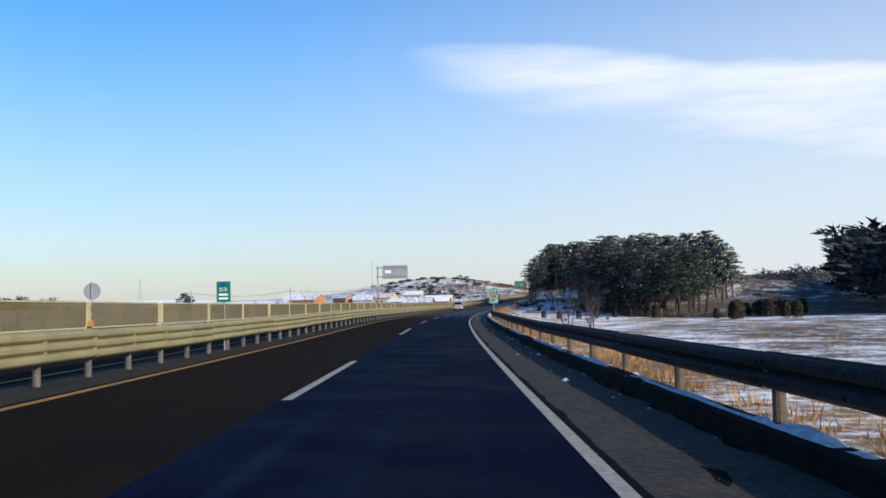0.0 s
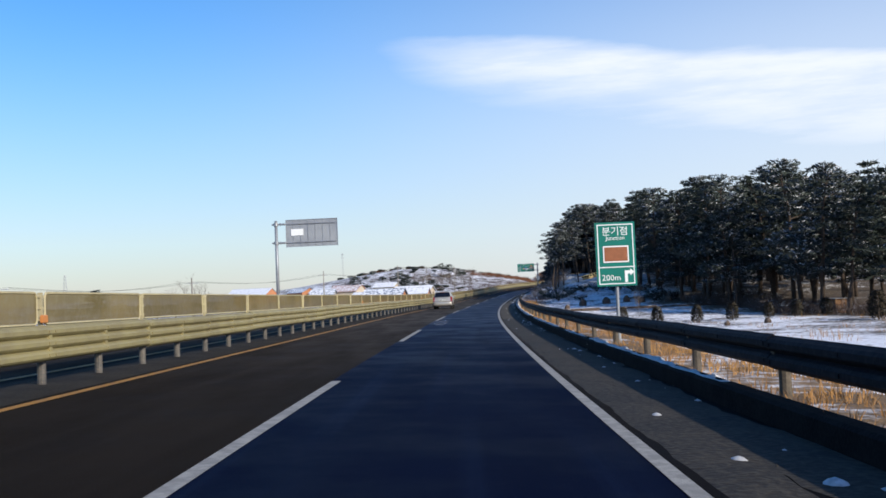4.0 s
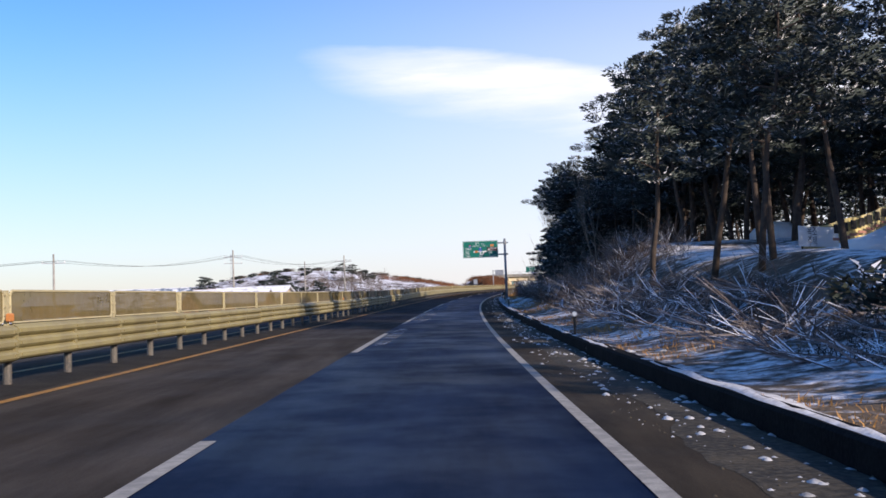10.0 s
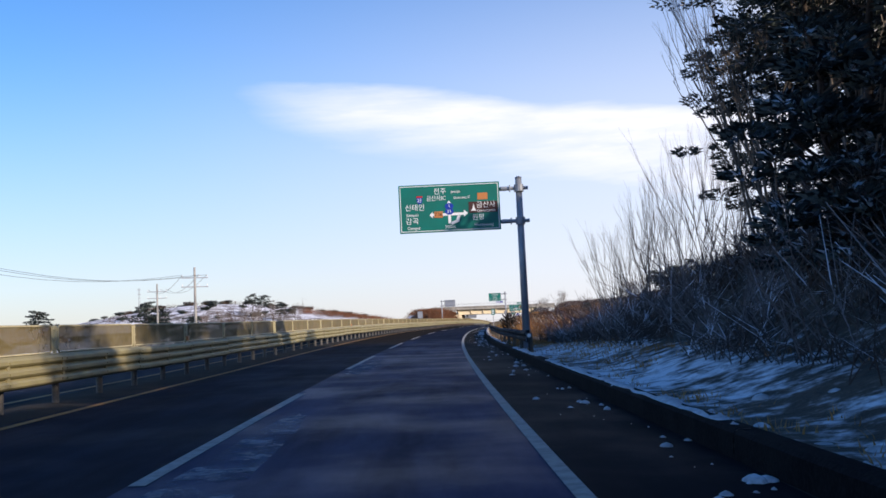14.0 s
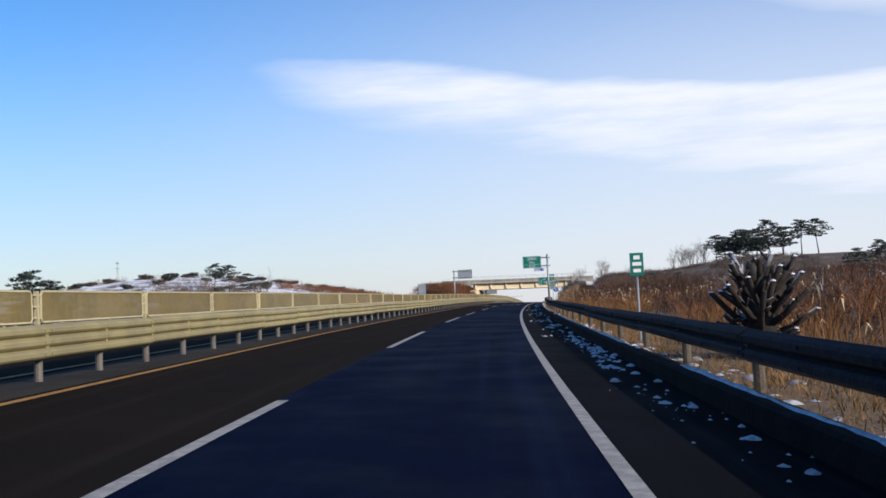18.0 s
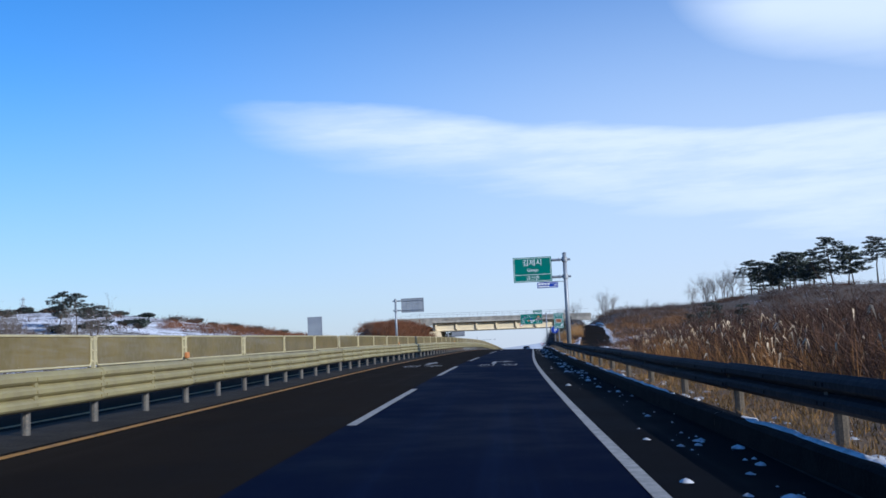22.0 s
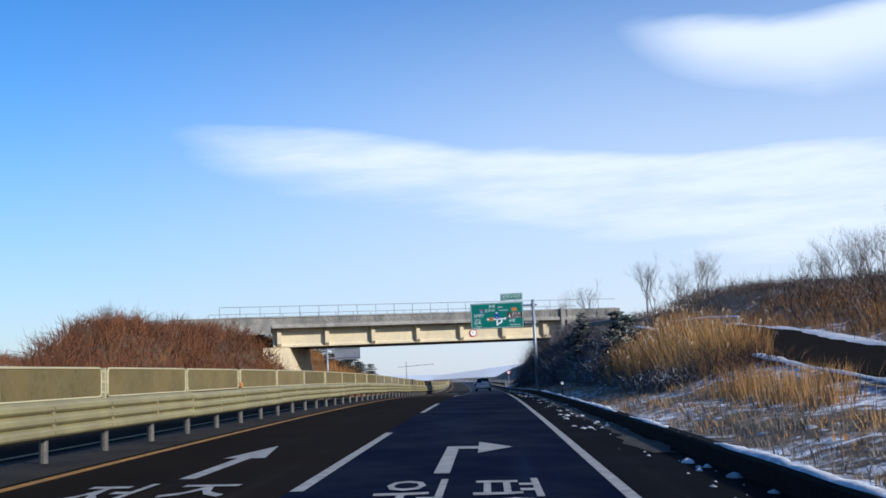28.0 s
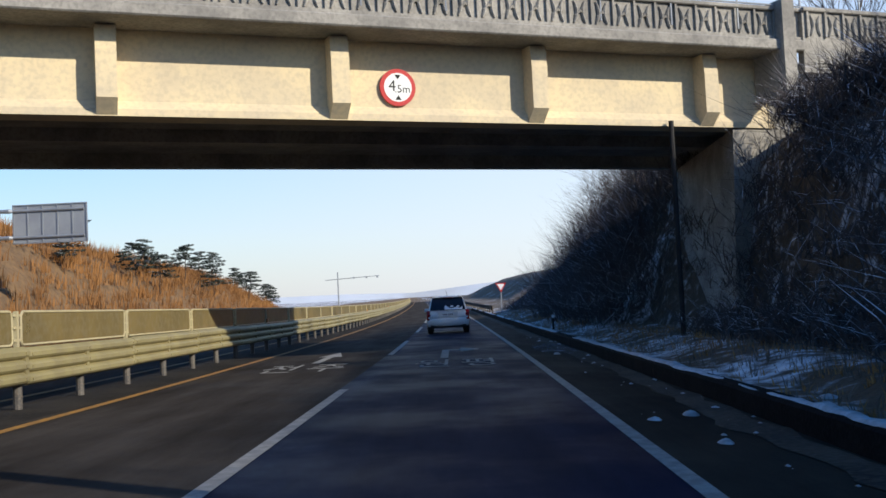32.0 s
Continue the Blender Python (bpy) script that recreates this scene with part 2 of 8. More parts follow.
def road_material(name, a, c, streak, rough, spec=0.5, film=(0.03, 0.036, 0.05), amount=0.5, deep=(0.004, 0.009, 0.024)):
    """Asphalt with lengthwise wheel streaks and fine stones. Between two stations film tints it for wet spray, sky
    sheen and sun, and deep puts the grove's shade and its blue skylight into the colour. Its own coordinates run along
    the lane."""
    m = bpy.data.materials.new(name)
    m.use_nodes = True
    t = m.node_tree
    b = t.nodes["Principled BSDF"]
    uv = t.nodes.new("ShaderNodeUVMap")
    mp = t.nodes.new("ShaderNodeMapping")
    mp.inputs["Scale"].default_value = (2.2, 0.035, 1.0)
    t.links.new(uv.outputs[0], mp.inputs[0])
    n1 = node(t, "ShaderNodeTexNoise", Scale=1.0, Detail=6.0, Roughness=0.62)
    t.links.new(mp.outputs[0], n1.inputs["Vector"])
    mp2 = t.nodes.new("ShaderNodeMapping")
    mp2.inputs["Scale"].default_value = (1.1, 0.16, 1.0)
    t.links.new(uv.outputs[0], mp2.inputs[0])
    n5 = node(t, "ShaderNodeTexNoise", Scale=1.0, Detail=7.0, Roughness=0.66)
    t.links.new(mp2.outputs[0], n5.inputs["Vector"])
    geo = t.nodes.new("ShaderNodeNewGeometry")
    n2 = node(t, "ShaderNodeTexNoise", Scale=0.45, Detail=6.0, Roughness=0.6)
    t.links.new(geo.outputs["Position"], n2.inputs["Vector"])
    n3 = node(t, "ShaderNodeTexNoise", Scale=60.0, Detail=2.0)
    t.links.new(geo.outputs["Position"], n3.inputs["Vector"])
    place = t.nodes.new("ShaderNodeSeparateXYZ")
    t.links.new(uv.outputs[0], place.inputs[0])
    along = place.outputs[1]
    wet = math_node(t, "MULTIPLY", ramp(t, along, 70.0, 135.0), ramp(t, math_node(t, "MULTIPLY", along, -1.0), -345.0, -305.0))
    # past 580 the same tint lightens the lanes
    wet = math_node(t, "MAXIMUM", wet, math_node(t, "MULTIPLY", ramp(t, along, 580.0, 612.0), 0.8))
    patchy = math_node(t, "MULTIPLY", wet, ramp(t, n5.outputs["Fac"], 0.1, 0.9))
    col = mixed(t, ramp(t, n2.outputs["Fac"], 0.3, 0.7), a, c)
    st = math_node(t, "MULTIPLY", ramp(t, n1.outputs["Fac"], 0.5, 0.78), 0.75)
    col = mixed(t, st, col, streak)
    # deep paints grove shade and blue skylight between stations 256 and 350
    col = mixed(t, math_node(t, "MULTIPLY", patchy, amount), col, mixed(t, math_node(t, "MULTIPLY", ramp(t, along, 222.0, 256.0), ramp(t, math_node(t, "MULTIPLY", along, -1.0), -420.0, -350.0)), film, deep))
    col = mixed(t, math_node(t, "MULTIPLY", ramp(t, n3.outputs["Fac"], 0.45, 0.75), 0.35), col, tuple(x * 1.9 + 0.0012 for x in a))
    t.links.new(col, b.inputs["Base Color"])
    dry = math_node(t, "MULTIPLY_ADD", ramp(t, n2.outputs["Fac"], 0.35, 0.65), 0.2, rough)
    t.links.new(math_node(t, "MULTIPLY_ADD", wet, -0.15, dry), b.inputs["Roughness"])
    t.links.new(math_node(t, "MULTIPLY_ADD", patchy, 0.025, spec), b.inputs["Specular IOR Level"])
    bp = node(t, "ShaderNodeBump", Strength=0.35, Distance=0.01)
    t.links.new(n3.outputs["Fac"], bp.inputs["Height"])
    t.links.new(bp.outputs[0], b.inputs["Normal"])
    return m


# Base darker than real asphalt: vignette and crushed blacks are in the colour.
M_LANE_DARK = road_material("asphalt_blue_black", (0.0009, 0.0024, 0.0115), (0.002, 0.0044, 0.0175), (0.0065, 0.0135, 0.038), 0.6, 0.008, (0.011, 0.026, 0.066), 0.85, (0.02, 0.052, 0.14))
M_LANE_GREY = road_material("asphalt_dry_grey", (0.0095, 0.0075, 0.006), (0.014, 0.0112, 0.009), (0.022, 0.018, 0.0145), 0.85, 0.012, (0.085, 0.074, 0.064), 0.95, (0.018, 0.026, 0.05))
# Kerb and rail shade darkens this base; its film paints the sunlit brown.
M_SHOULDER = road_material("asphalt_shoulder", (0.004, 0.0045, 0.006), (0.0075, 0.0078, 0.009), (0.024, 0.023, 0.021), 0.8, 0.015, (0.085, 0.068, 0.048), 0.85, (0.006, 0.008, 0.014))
M_GRIT = material("roadside_grit", (0.06, 0.048, 0.032), (0.024, 0.021, 0.017), 1.3, 0.95, bump=1.0, bump_scale=14.0, fine=((0.13, 0.11, 0.075), 0.55))
# Dark copy of the grit, with kerb and rail shade in its colour.
M_GRIT_DARK = material("shade_dark_roadside_grit", (0.026, 0.022, 0.017), (0.011, 0.0105, 0.01), 1.3, 0.95, bump=1.0, bump_scale=14.0, fine=((0.09, 0.078, 0.06), 0.35))
M_DIRT = material("washed_dirt", (0.018, 0.016, 0.013), (0.06, 0.049, 0.032), 0.9, 0.95, bump=0.9, bump_scale=14.0, fine=((0.11, 0.095, 0.07), 0.4), spread=(0.42, 0.72))
# Concrete lowered to near-black; shade on the kerb's road face is painted in.
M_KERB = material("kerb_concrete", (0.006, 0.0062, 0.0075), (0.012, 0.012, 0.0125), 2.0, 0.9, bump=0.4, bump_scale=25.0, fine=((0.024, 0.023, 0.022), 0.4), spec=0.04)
# concrete toned dark for the strip below the rails
M_MEDIAN = material("median_concrete", (0.034, 0.03, 0.026), (0.018, 0.017, 0.016), 1.0, 0.9, bump=0.4, bump_scale=20.0, fine=((0.06, 0.055, 0.045), 0.4), spec=0.05)
M_WHITE = material("road_paint_white", (0.34, 0.325, 0.29), (0.21, 0.2, 0.18), 6.0, 0.7, bump=0.3, bump_scale=60.0, fine=((0.2, 0.2, 0.2), 0.5))
M_YELLOW = material("road_paint_yellow", (0.42, 0.2, 0.025), (0.24, 0.12, 0.03), 5.0, 0.7, bump=0.3, bump_scale=60.0, fine=((0.15, 0.12, 0.08), 0.45))
M_RAIL = material("galvanised_rail", (0.34, 0.295, 0.14), (0.26, 0.225, 0.115), 1.2, 0.55, 0.25, bump=0.15, bump_scale=12.0, fine=((0.3, 0.26, 0.18), 0.35), vary=0.06)
# Near-black steel: the shade on the rail's road side is in its base.
M_RAIL_R = material("galvanised_rail_shade_dark", (0.014, 0.016, 0.022), (0.009, 0.0105, 0.015), 1.4, 0.75, 0.1, bump=0.15, bump_scale=14.0, fine=((0.05, 0.048, 0.046), 0.3), vary=0.08, spec=0.06)
M_POST = material("post_steel", (0.12, 0.115, 0.105), (0.075, 0.072, 0.07), 3.0, 0.6, 0.2, fine=((0.25, 0.2, 0.15), 0.4))
M_POST_TAN = material("post_weathered", (0.1, 0.082, 0.06), (0.06, 0.05, 0.04), 3.0, 0.7, 0.1, fine=((0.2, 0.16, 0.12), 0.4))
M_FRAME = material("panel_frame_cream", (0.5, 0.44, 0.25), (0.41, 0.36, 0.22), 2.0, 0.6, 0.1, fine=((0.35, 0.28, 0.18), 0.4))
M_MESH = material("glare_mesh", (0.2, 0.152, 0.055), (0.145, 0.115, 0.046), 0.8, 0.8, fine=((0.22, 0.19, 0.12), 0.4), bump_scale=8.0, vary=0.12, alpha=0.72)
M_STEEL = material("steel_grey", (0.34, 0.36, 0.38), (0.26, 0.28, 0.31), 1.5, 0.5, 0.45, fine=((0.2, 0.2, 0.2), 0.3))
M_SIGNBACK = material("sign_back_grey", (0.34, 0.36, 0.38), (0.28, 0.3, 0.33), 0.8, 0.55, 0.3)
M_GREEN = material("sign_green", (0.0, 0.16, 0.125), (0.004, 0.14, 0.11), 1.0, 0.45)
M_SIGNW = material("sign_white", (0.75, 0.77, 0.77), None, 1.0, 0.5)
M_BLUE = material("sign_blue", (0.012, 0.05, 0.36), (0.01, 0.045, 0.3), 1.0, 0.45)
M_BROWN = material("sign_brown", (0.07, 0.03, 0.025), None, 1.0, 0.5)
M_ORANGE = material("sign_orange", (0.5, 0.2, 0.065), None, 1.0, 0.5)
M_RED = material("sign_red", (0.45, 0.02, 0.02), None, 1.0, 0.5)
M_BLACK = material("black_matt", (0.015, 0.015, 0.016), (0.025, 0.025, 0.025), 4.0, 0.7)
M_SNOW = material("snow", (0.8, 0.81, 0.83), (0.7, 0.71, 0.74), 1.5, 0.7, bump=0.5, bump_scale=9.0, spec=0.15)
M_SNOW_OLD = material("snow_old", (0.62, 0.63, 0.65), (0.45, 0.45, 0.46), 5.0, 0.75, bump=0.6, bump_scale=16.0, fine=((0.3, 0.28, 0.25), 0.4), spec=0.1)
M_SNOW_DIRTY = material("snow_dirty", (0.55, 0.56, 0.58), (0.3, 0.3, 0.3), 2.5, 0.7, bump=0.7, bump_scale=14.0, fine=((0.16, 0.15, 0.14), 0.5))
M_BRIDGE = material("bridge_concrete", (0.7, 0.58, 0.37), (0.58, 0.49, 0.34), 0.7, 0.85, bump=0.2, bump_scale=10.0, fine=((0.4, 0.35, 0.27), 0.35))
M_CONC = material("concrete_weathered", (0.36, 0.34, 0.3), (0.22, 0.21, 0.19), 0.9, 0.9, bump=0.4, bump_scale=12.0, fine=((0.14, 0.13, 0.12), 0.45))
M_BARK = material("pine_bark", (0.075, 0.055, 0.042), (0.045, 0.035, 0.03), 4.0, 0.95, bump=0.6, bump_scale=16.0, snow=0.4)
M_NEEDLE = material("pine_needles", (0.028, 0.042, 0.036), (0.055, 0.07, 0.058), 1.2, 0.85, snow=0.42, vary=0.25)
M_NEEDLE_FROST = material("pine_needles_frosted", (0.034, 0.048, 0.045), (0.068, 0.084, 0.078), 1.2, 0.85, snow=0.66, vary=0.25)
M_NEEDLE_SNOW = material("clipped_pine_under_snow", (0.026, 0.04, 0.033), (0.046, 0.06, 0.05), 1.2, 0.85, snow=1.3, vary=0.2)
M_EGG = material("dark_evergreen", (0.026, 0.026, 0.019), (0.05, 0.04, 0.027), 3.0, 0.9, snow=0.25)
M_TWIG = material("bare_twigs", (0.15, 0.115, 0.09), (0.1, 0.08, 0.065), 3.0, 0.9, snow=0.45)
M_BRAMBLE = material("bramble_stems", (0.06, 0.042, 0.036), (0.1, 0.072, 0.058), 0.6, 0.95, snow=0.6)
M_BANK_TWIG = material("frosted_bank_twigs", (0.092, 0.08, 0.08), (0.06, 0.051, 0.049), 0.6, 0.95, snow=0.75)
M_RUST = material("rust_brush", (0.2, 0.078, 0.032), (0.11, 0.05, 0.028), 0.3, 0.95)
M_SAPLING = material("pale_sapling_bark", (0.2, 0.17, 0.14), (0.13, 0.11, 0.09), 3.0, 0.9, snow=0.3)
M_BRUSH = material("brown_brush", (0.11, 0.054, 0.031), (0.045, 0.028, 0.022), 0.35, 0.95)
M_REED = material("dry_reed", (0.42, 0.235, 0.085), (0.28, 0.145, 0.055), 0.3, 0.9)
M_STRAW = material("orange_straw", (0.3, 0.145, 0.048), (0.19, 0.09, 0.033), 0.3, 0.95)
M_GOLD = material("golden_grass", (0.2, 0.115, 0.034), (0.1, 0.058, 0.02), 1.6, 0.95)
M_PLUME = material("reed_plume", (0.5, 0.4, 0.28), (0.38, 0.28, 0.18), 1.0, 0.95)


# ---- mesh building
class Shape:
    """Corners and faces gathered for one mesh."""

    def __init__(self):
        self.v, self.f, self.n = [], [], []

    def box(self, x0, y0, z0, x1, y1, z1, m=None, bevel=0.0):
        b = bevel
        pts = []
        if b:
            for z, k in ((z0, b), (z0 + b, 0), (z1 - b, 0), (z1, b)):
                pts += [(x0 + k, y0 + k, z), (x1 - k, y0 + k, z), (x1 - k, y1 - k, z), (x0 + k, y1 - k, z)]
            n = 4
        else:
            pts = [(x0, y0, z0), (x1, y0, z0), (x1, y1, z0), (x0, y1, z0), (x0, y0, z1), (x1, y0, z1), (x1, y1, z1), (x0, y1, z1)]
            n = 2
        i = len(self.v)
        self.v += [tuple(m @ Vector(p)) for p in pts] if m else pts
        self.f.append((i + 3, i + 2, i + 1, i))
        for r in range(n - 1):
            for k in range(4):
                a, c = i + 4 * r + k, i + 4 * r + (k + 1) % 4
                self.f.append((a, c, c + 4, a + 4))
        e = i + 4 * (n - 1)
        self.f.append((e, e + 1, e + 2, e + 3))
        return self

    def tube(self, path, radii, sides=6, cap=True):
        i0, n = len(self.v), len(path)
        path = [Vector(p) for p in path]
        side = None
        for k, p in enumerate(path):
            d = (path[min(k + 1, n - 1)] - path[max(k - 1, 0)]).normalized()
            if side is None:
                side = d.orthogonal().normalized()
            side = (side - d * side.dot(d)).normalized()
            o = d.cross(side)
            r = radii[k] if isinstance(radii, (list, tuple)) else radii
            for j in range(sides):
                a = 2 * math.pi * j / sides
                self.v.append(tuple(p + (side * math.cos(a) + o * math.sin(a)) * r))
        for k in range(n - 1):
            for j in range(sides):
                a, b = i0 + k * sides + j, i0 + k * sides + (j + 1) % sides
                self.f.append((a, b, b + sides, a + sides))
        if cap:
            self.f.append(tuple(range(i0 + sides - 1, i0 - 1, -1)))
            self.f.append(tuple(range(i0 + (n - 1) * sides, i0 + n * sides)))
        return self

    def loft(self, rings, closed=True, caps=True):
        i0, m = len(self.v), len(rings[0])
        for r in rings:
            self.v += [tuple(p) for p in r]
        for k in range(len(rings) - 1):
            for j in range(m if closed else m - 1):
                a, b = i0 + k * m + j, i0 + k * m + (j + 1) % m
                self.f.append((a, b, b + m, a + m))
        if caps and closed:
            self.f.append(tuple(range(i0 + m - 1, i0 - 1, -1)))
            e = i0 + (len(rings) - 1) * m
            self.f.append(tuple(range(e, e + m)))
        return self

    def poly(self, pts):
        i = len(self.v)
        self.v += [tuple(p) for p in pts]
        self.f.append(tuple(range(i, i + len(pts))))
        return self

    def plate(self, outline, z0, z1, m=None):
        """An outline in x, z given a thickness along y from z0 to z1."""
        a = [Vector((x, z0, z)) for x, z in outline]
        b = [Vector((x, z1, z)) for x, z in outline]
        if m:
            a, b = [m @ p for p in a], [m @ p for p in b]
        return self.loft([a, b])

    def mesh(self, name, mat, smooth=False):
        me = bpy.data.meshes.new(name)
        me.from_pydata(self.v, [], self.f)
        me.materials.append(mat)
        if smooth or self.n:
            me.shade_smooth()
        me.update()
        if self.n and len(self.n) == len(self.v):
            me.normals_split_custom_set_from_vertices(self.n)
        return me


def part(name, shape, mat, parent=None, label="", smooth=False, m=None):
    """One mesh object under a thing or a part."""
    data = shape.mesh(name, mat, smooth) if isinstance(shape, Shape) else shape
    ob = new(name, data)
    if parent:
        ob.parent = parent
    if m is not None:
        ob.matrix_basis = m
    return tagged(ob, label)


def thing(name, label, category, m=None, group="", kind="", shape=None, mat=None, smooth=False):
    ob = new(name, shape.mesh(name, mat, smooth) if shape else None)
    if m is not None:
        ob.matrix_basis = m
    return tagged(ob, label, category, group, kind)


def spans(a, b, step):
    return [a + i * step for i in range(int((b - a) / step + 1e-6) + 1)]


def ribbon(name, mat, s0, s1, profile, step=5.0, label="", category="", kind="structure", parent=None):
    """A strip along the road whose section is profile, points of (u, h)."""
    sh = Shape()
    rows = spans(s0, s1, step)
    for s in rows:
        sh.v += [tuple(rd(s, u, h)) for u, h in profile]
    m = len(profile)
    for k in range(len(rows) - 1):
        for j in range(m - 1):
            a = k * m + j
            sh.f.append((a, a + 1, a + m + 1, a + m))
    me = sh.mesh(name, mat)
    uv = me.uv_layers.new(name="UVMap")
    idx = np.empty(len(me.loops), dtype=np.int32)
    me.loops.foreach_get("vertex_index", idx)
    us = np.array([p[0] for p in profile])
    co = np.stack([us[idx % m], s0 + step * (idx // m)], 1).astype(np.float32)
    uv.data.foreach_set("uv", co.ravel())
    ob = new(name, me)
    if parent:
        ob.parent = parent
    return tagged(ob, label, category, "", kind)


# ---- ground: one sheet, shaped along the road
def smooth(x, a, b):
    if a == b:
        return 0.0
    k = max(0.0, min(1.0, (x - a) / (b - a)))
    return k * k * (3 - 2 * k)


def bump_at(s, u, s0, u0, ls, lu):
    return math.exp(-((s - s0) / ls) ** 2 - ((u - u0) / lu) ** 2)


def ramp_height(s):
    return float(np.interp(s, [505, 535, 550, 559, 566, 582, 598, 612, 640], [0.1, 0.35, 1.1, 1.7, 2.4, 3.6, 4.2, 4.9, 5.4]))


def crest(s):
    """How far right the top of the bank stands, where the side road's near edge runs."""
    return float(np.interp(s, [508, 526, 535, 550, 566, 582, 595, 608, 620, 632, 660], [7.9, 8.6, 9.3, 10.2, 10.8, 11.0, 11.0, 10.6, 9.9, 9.5, 10.5]))


def land(s, u):
    """Height of the ground over the road's surface."""
    n = noise.noise((s * 0.03, u * 0.03, 0.0)) * 0.8 + noise.noise((s * 0.11, u * 0.11, 3.0)) * 0.25
    if -13.3 < u < 5.35:
        return -0.12
    if u >= 5.35:
        d = u - 5.35
        h = 0.1 - 0.75 * smooth(d, 1.4, 4.0) * (1 - smooth(s, 190, 215)) - 0.8 * smooth(d, 4.0, 10.0) * (1 - smooth(s, 165, 194))
        h += n * 0.4 * smooth(d, 3, 12)
        # pine mound and its steep cut face
        a = 188 + 2.4 * max(0.0, min(16.0, d - 4.0))
        k = (0.68 * smooth(s, a, a + 36) + 0.4 * smooth(s, 238, 256)) * (1 - smooth(s, 296, 322))
        face = 0.4 * smooth(d, 0.6, 2.4) + 2.9 * smooth(d, 2.0, 8.0) + 1.6 * smooth(d, 9, 40)
        h += k * face * (1 - 0.6 * smooth(d, 60, 120))
        h += 1.3 * bump_at(s, u, 215, 42, 48, 26) * smooth(d, 4, 16) * (1 - k) * smooth(s, 194, 218)
        # wide slope with reeds and the pine-topped hill behind it
        h += smooth(s, 318, 360) * (1.6 * smooth(d, 4, 26) * (1 - 0.45 * smooth(s, 450, 490) * (1 - smooth(s, 540, 580))) + 5.2 * smooth(d, 8, 22) * smooth(s, 545, 600) + 3.0 * smooth(d, 26, 52) * smooth(s, 545, 612)) * (1 - smooth(s, 900, 1200))
        # bank beside the bridge, up to the side road, and the slope past it
        b = smooth(s, 508, 522) * (1 - smooth(s, 640, 735))
        if b > 0 and d < 45:
            c = crest(s) + 2.2
            top = ramp_height(s)
            foot = 7.4 + 1.3 * smooth(s, 612, 618) * (1 - smooth(s, 632, 640))
            up = max(0.0, min(1.0, (u - foot) / max(0.6, c - 2.2 - foot)))
            bank = 0.12 + 0.25 * smooth(u, 5.8, 6.9) + (top - 0.4) * up
            if up >= 1:
                bank = top - 0.03 + max(0.6, float(np.interp(s, [515, 530, 540, 550, 560, 570, 580, 590, 600, 640], [0.4, 0.7, 1.1, 1.8, 2.6, 3.6, 4.8, 6.0, 6.8, 7.2])) - top) * smooth(u, c + 2.6, c + 7)
            if 0 < up < 1:
                bank += 0.25 * n
            keep = smooth(u, c + 2.4, c + 30)
            h = h * (1 - b) + b * (bank * (1 - keep) + max(h, bank) * keep)
        return h + 5.0 * smooth(u, 90, 260) * (1 - smooth(s, 500, 800) * 0.5) + 9 * smooth(u, 260, 700)
    d = -13.3 - u
    h = -0.05 - (1.7 * smooth(d, 1.0, 9.0) + 2.0 * smooth(d, 15, 50) * smooth(s, 300, 380)) * (1 - smooth(s, 470, 570))
    h += n * 0.5 * smooth(d, 4, 14)
    hill = 11.0 * bump_at(s, u, 612, -98, 66, 56) + 7.0 * bump_at(s, u, 720, -150, 110, 70) + 4.0 * bump_at(s, u, 494, -84, 38, 36) + 4.0 * bump_at(s, u, 820, -120, 120, 60)
    b = smooth(s, 562, 590) * (1 - smooth(s, 690, 745))
    reach = 0.2 * (s - 465) - 1.5 + 4 * smooth(s, 604, 622)
    b *= 1 - smooth(-u, reach - 1, reach + 5)
    bank = b * (5.2 + 1.4 * smooth(s, 602, 616) * (1 - smooth(s, 640, 690))) * smooth(d, 0.8, 8.5) * (1 - 0.7 * smooth(d, 25, 80))
    h += max(hill * smooth(-u, 22, 46), bank)
    return h + 7.0 * smooth(d, 240, 900)


def ground_point(s, u, dz=0.0):
    return rd(s, u, land(s, u) + dz)


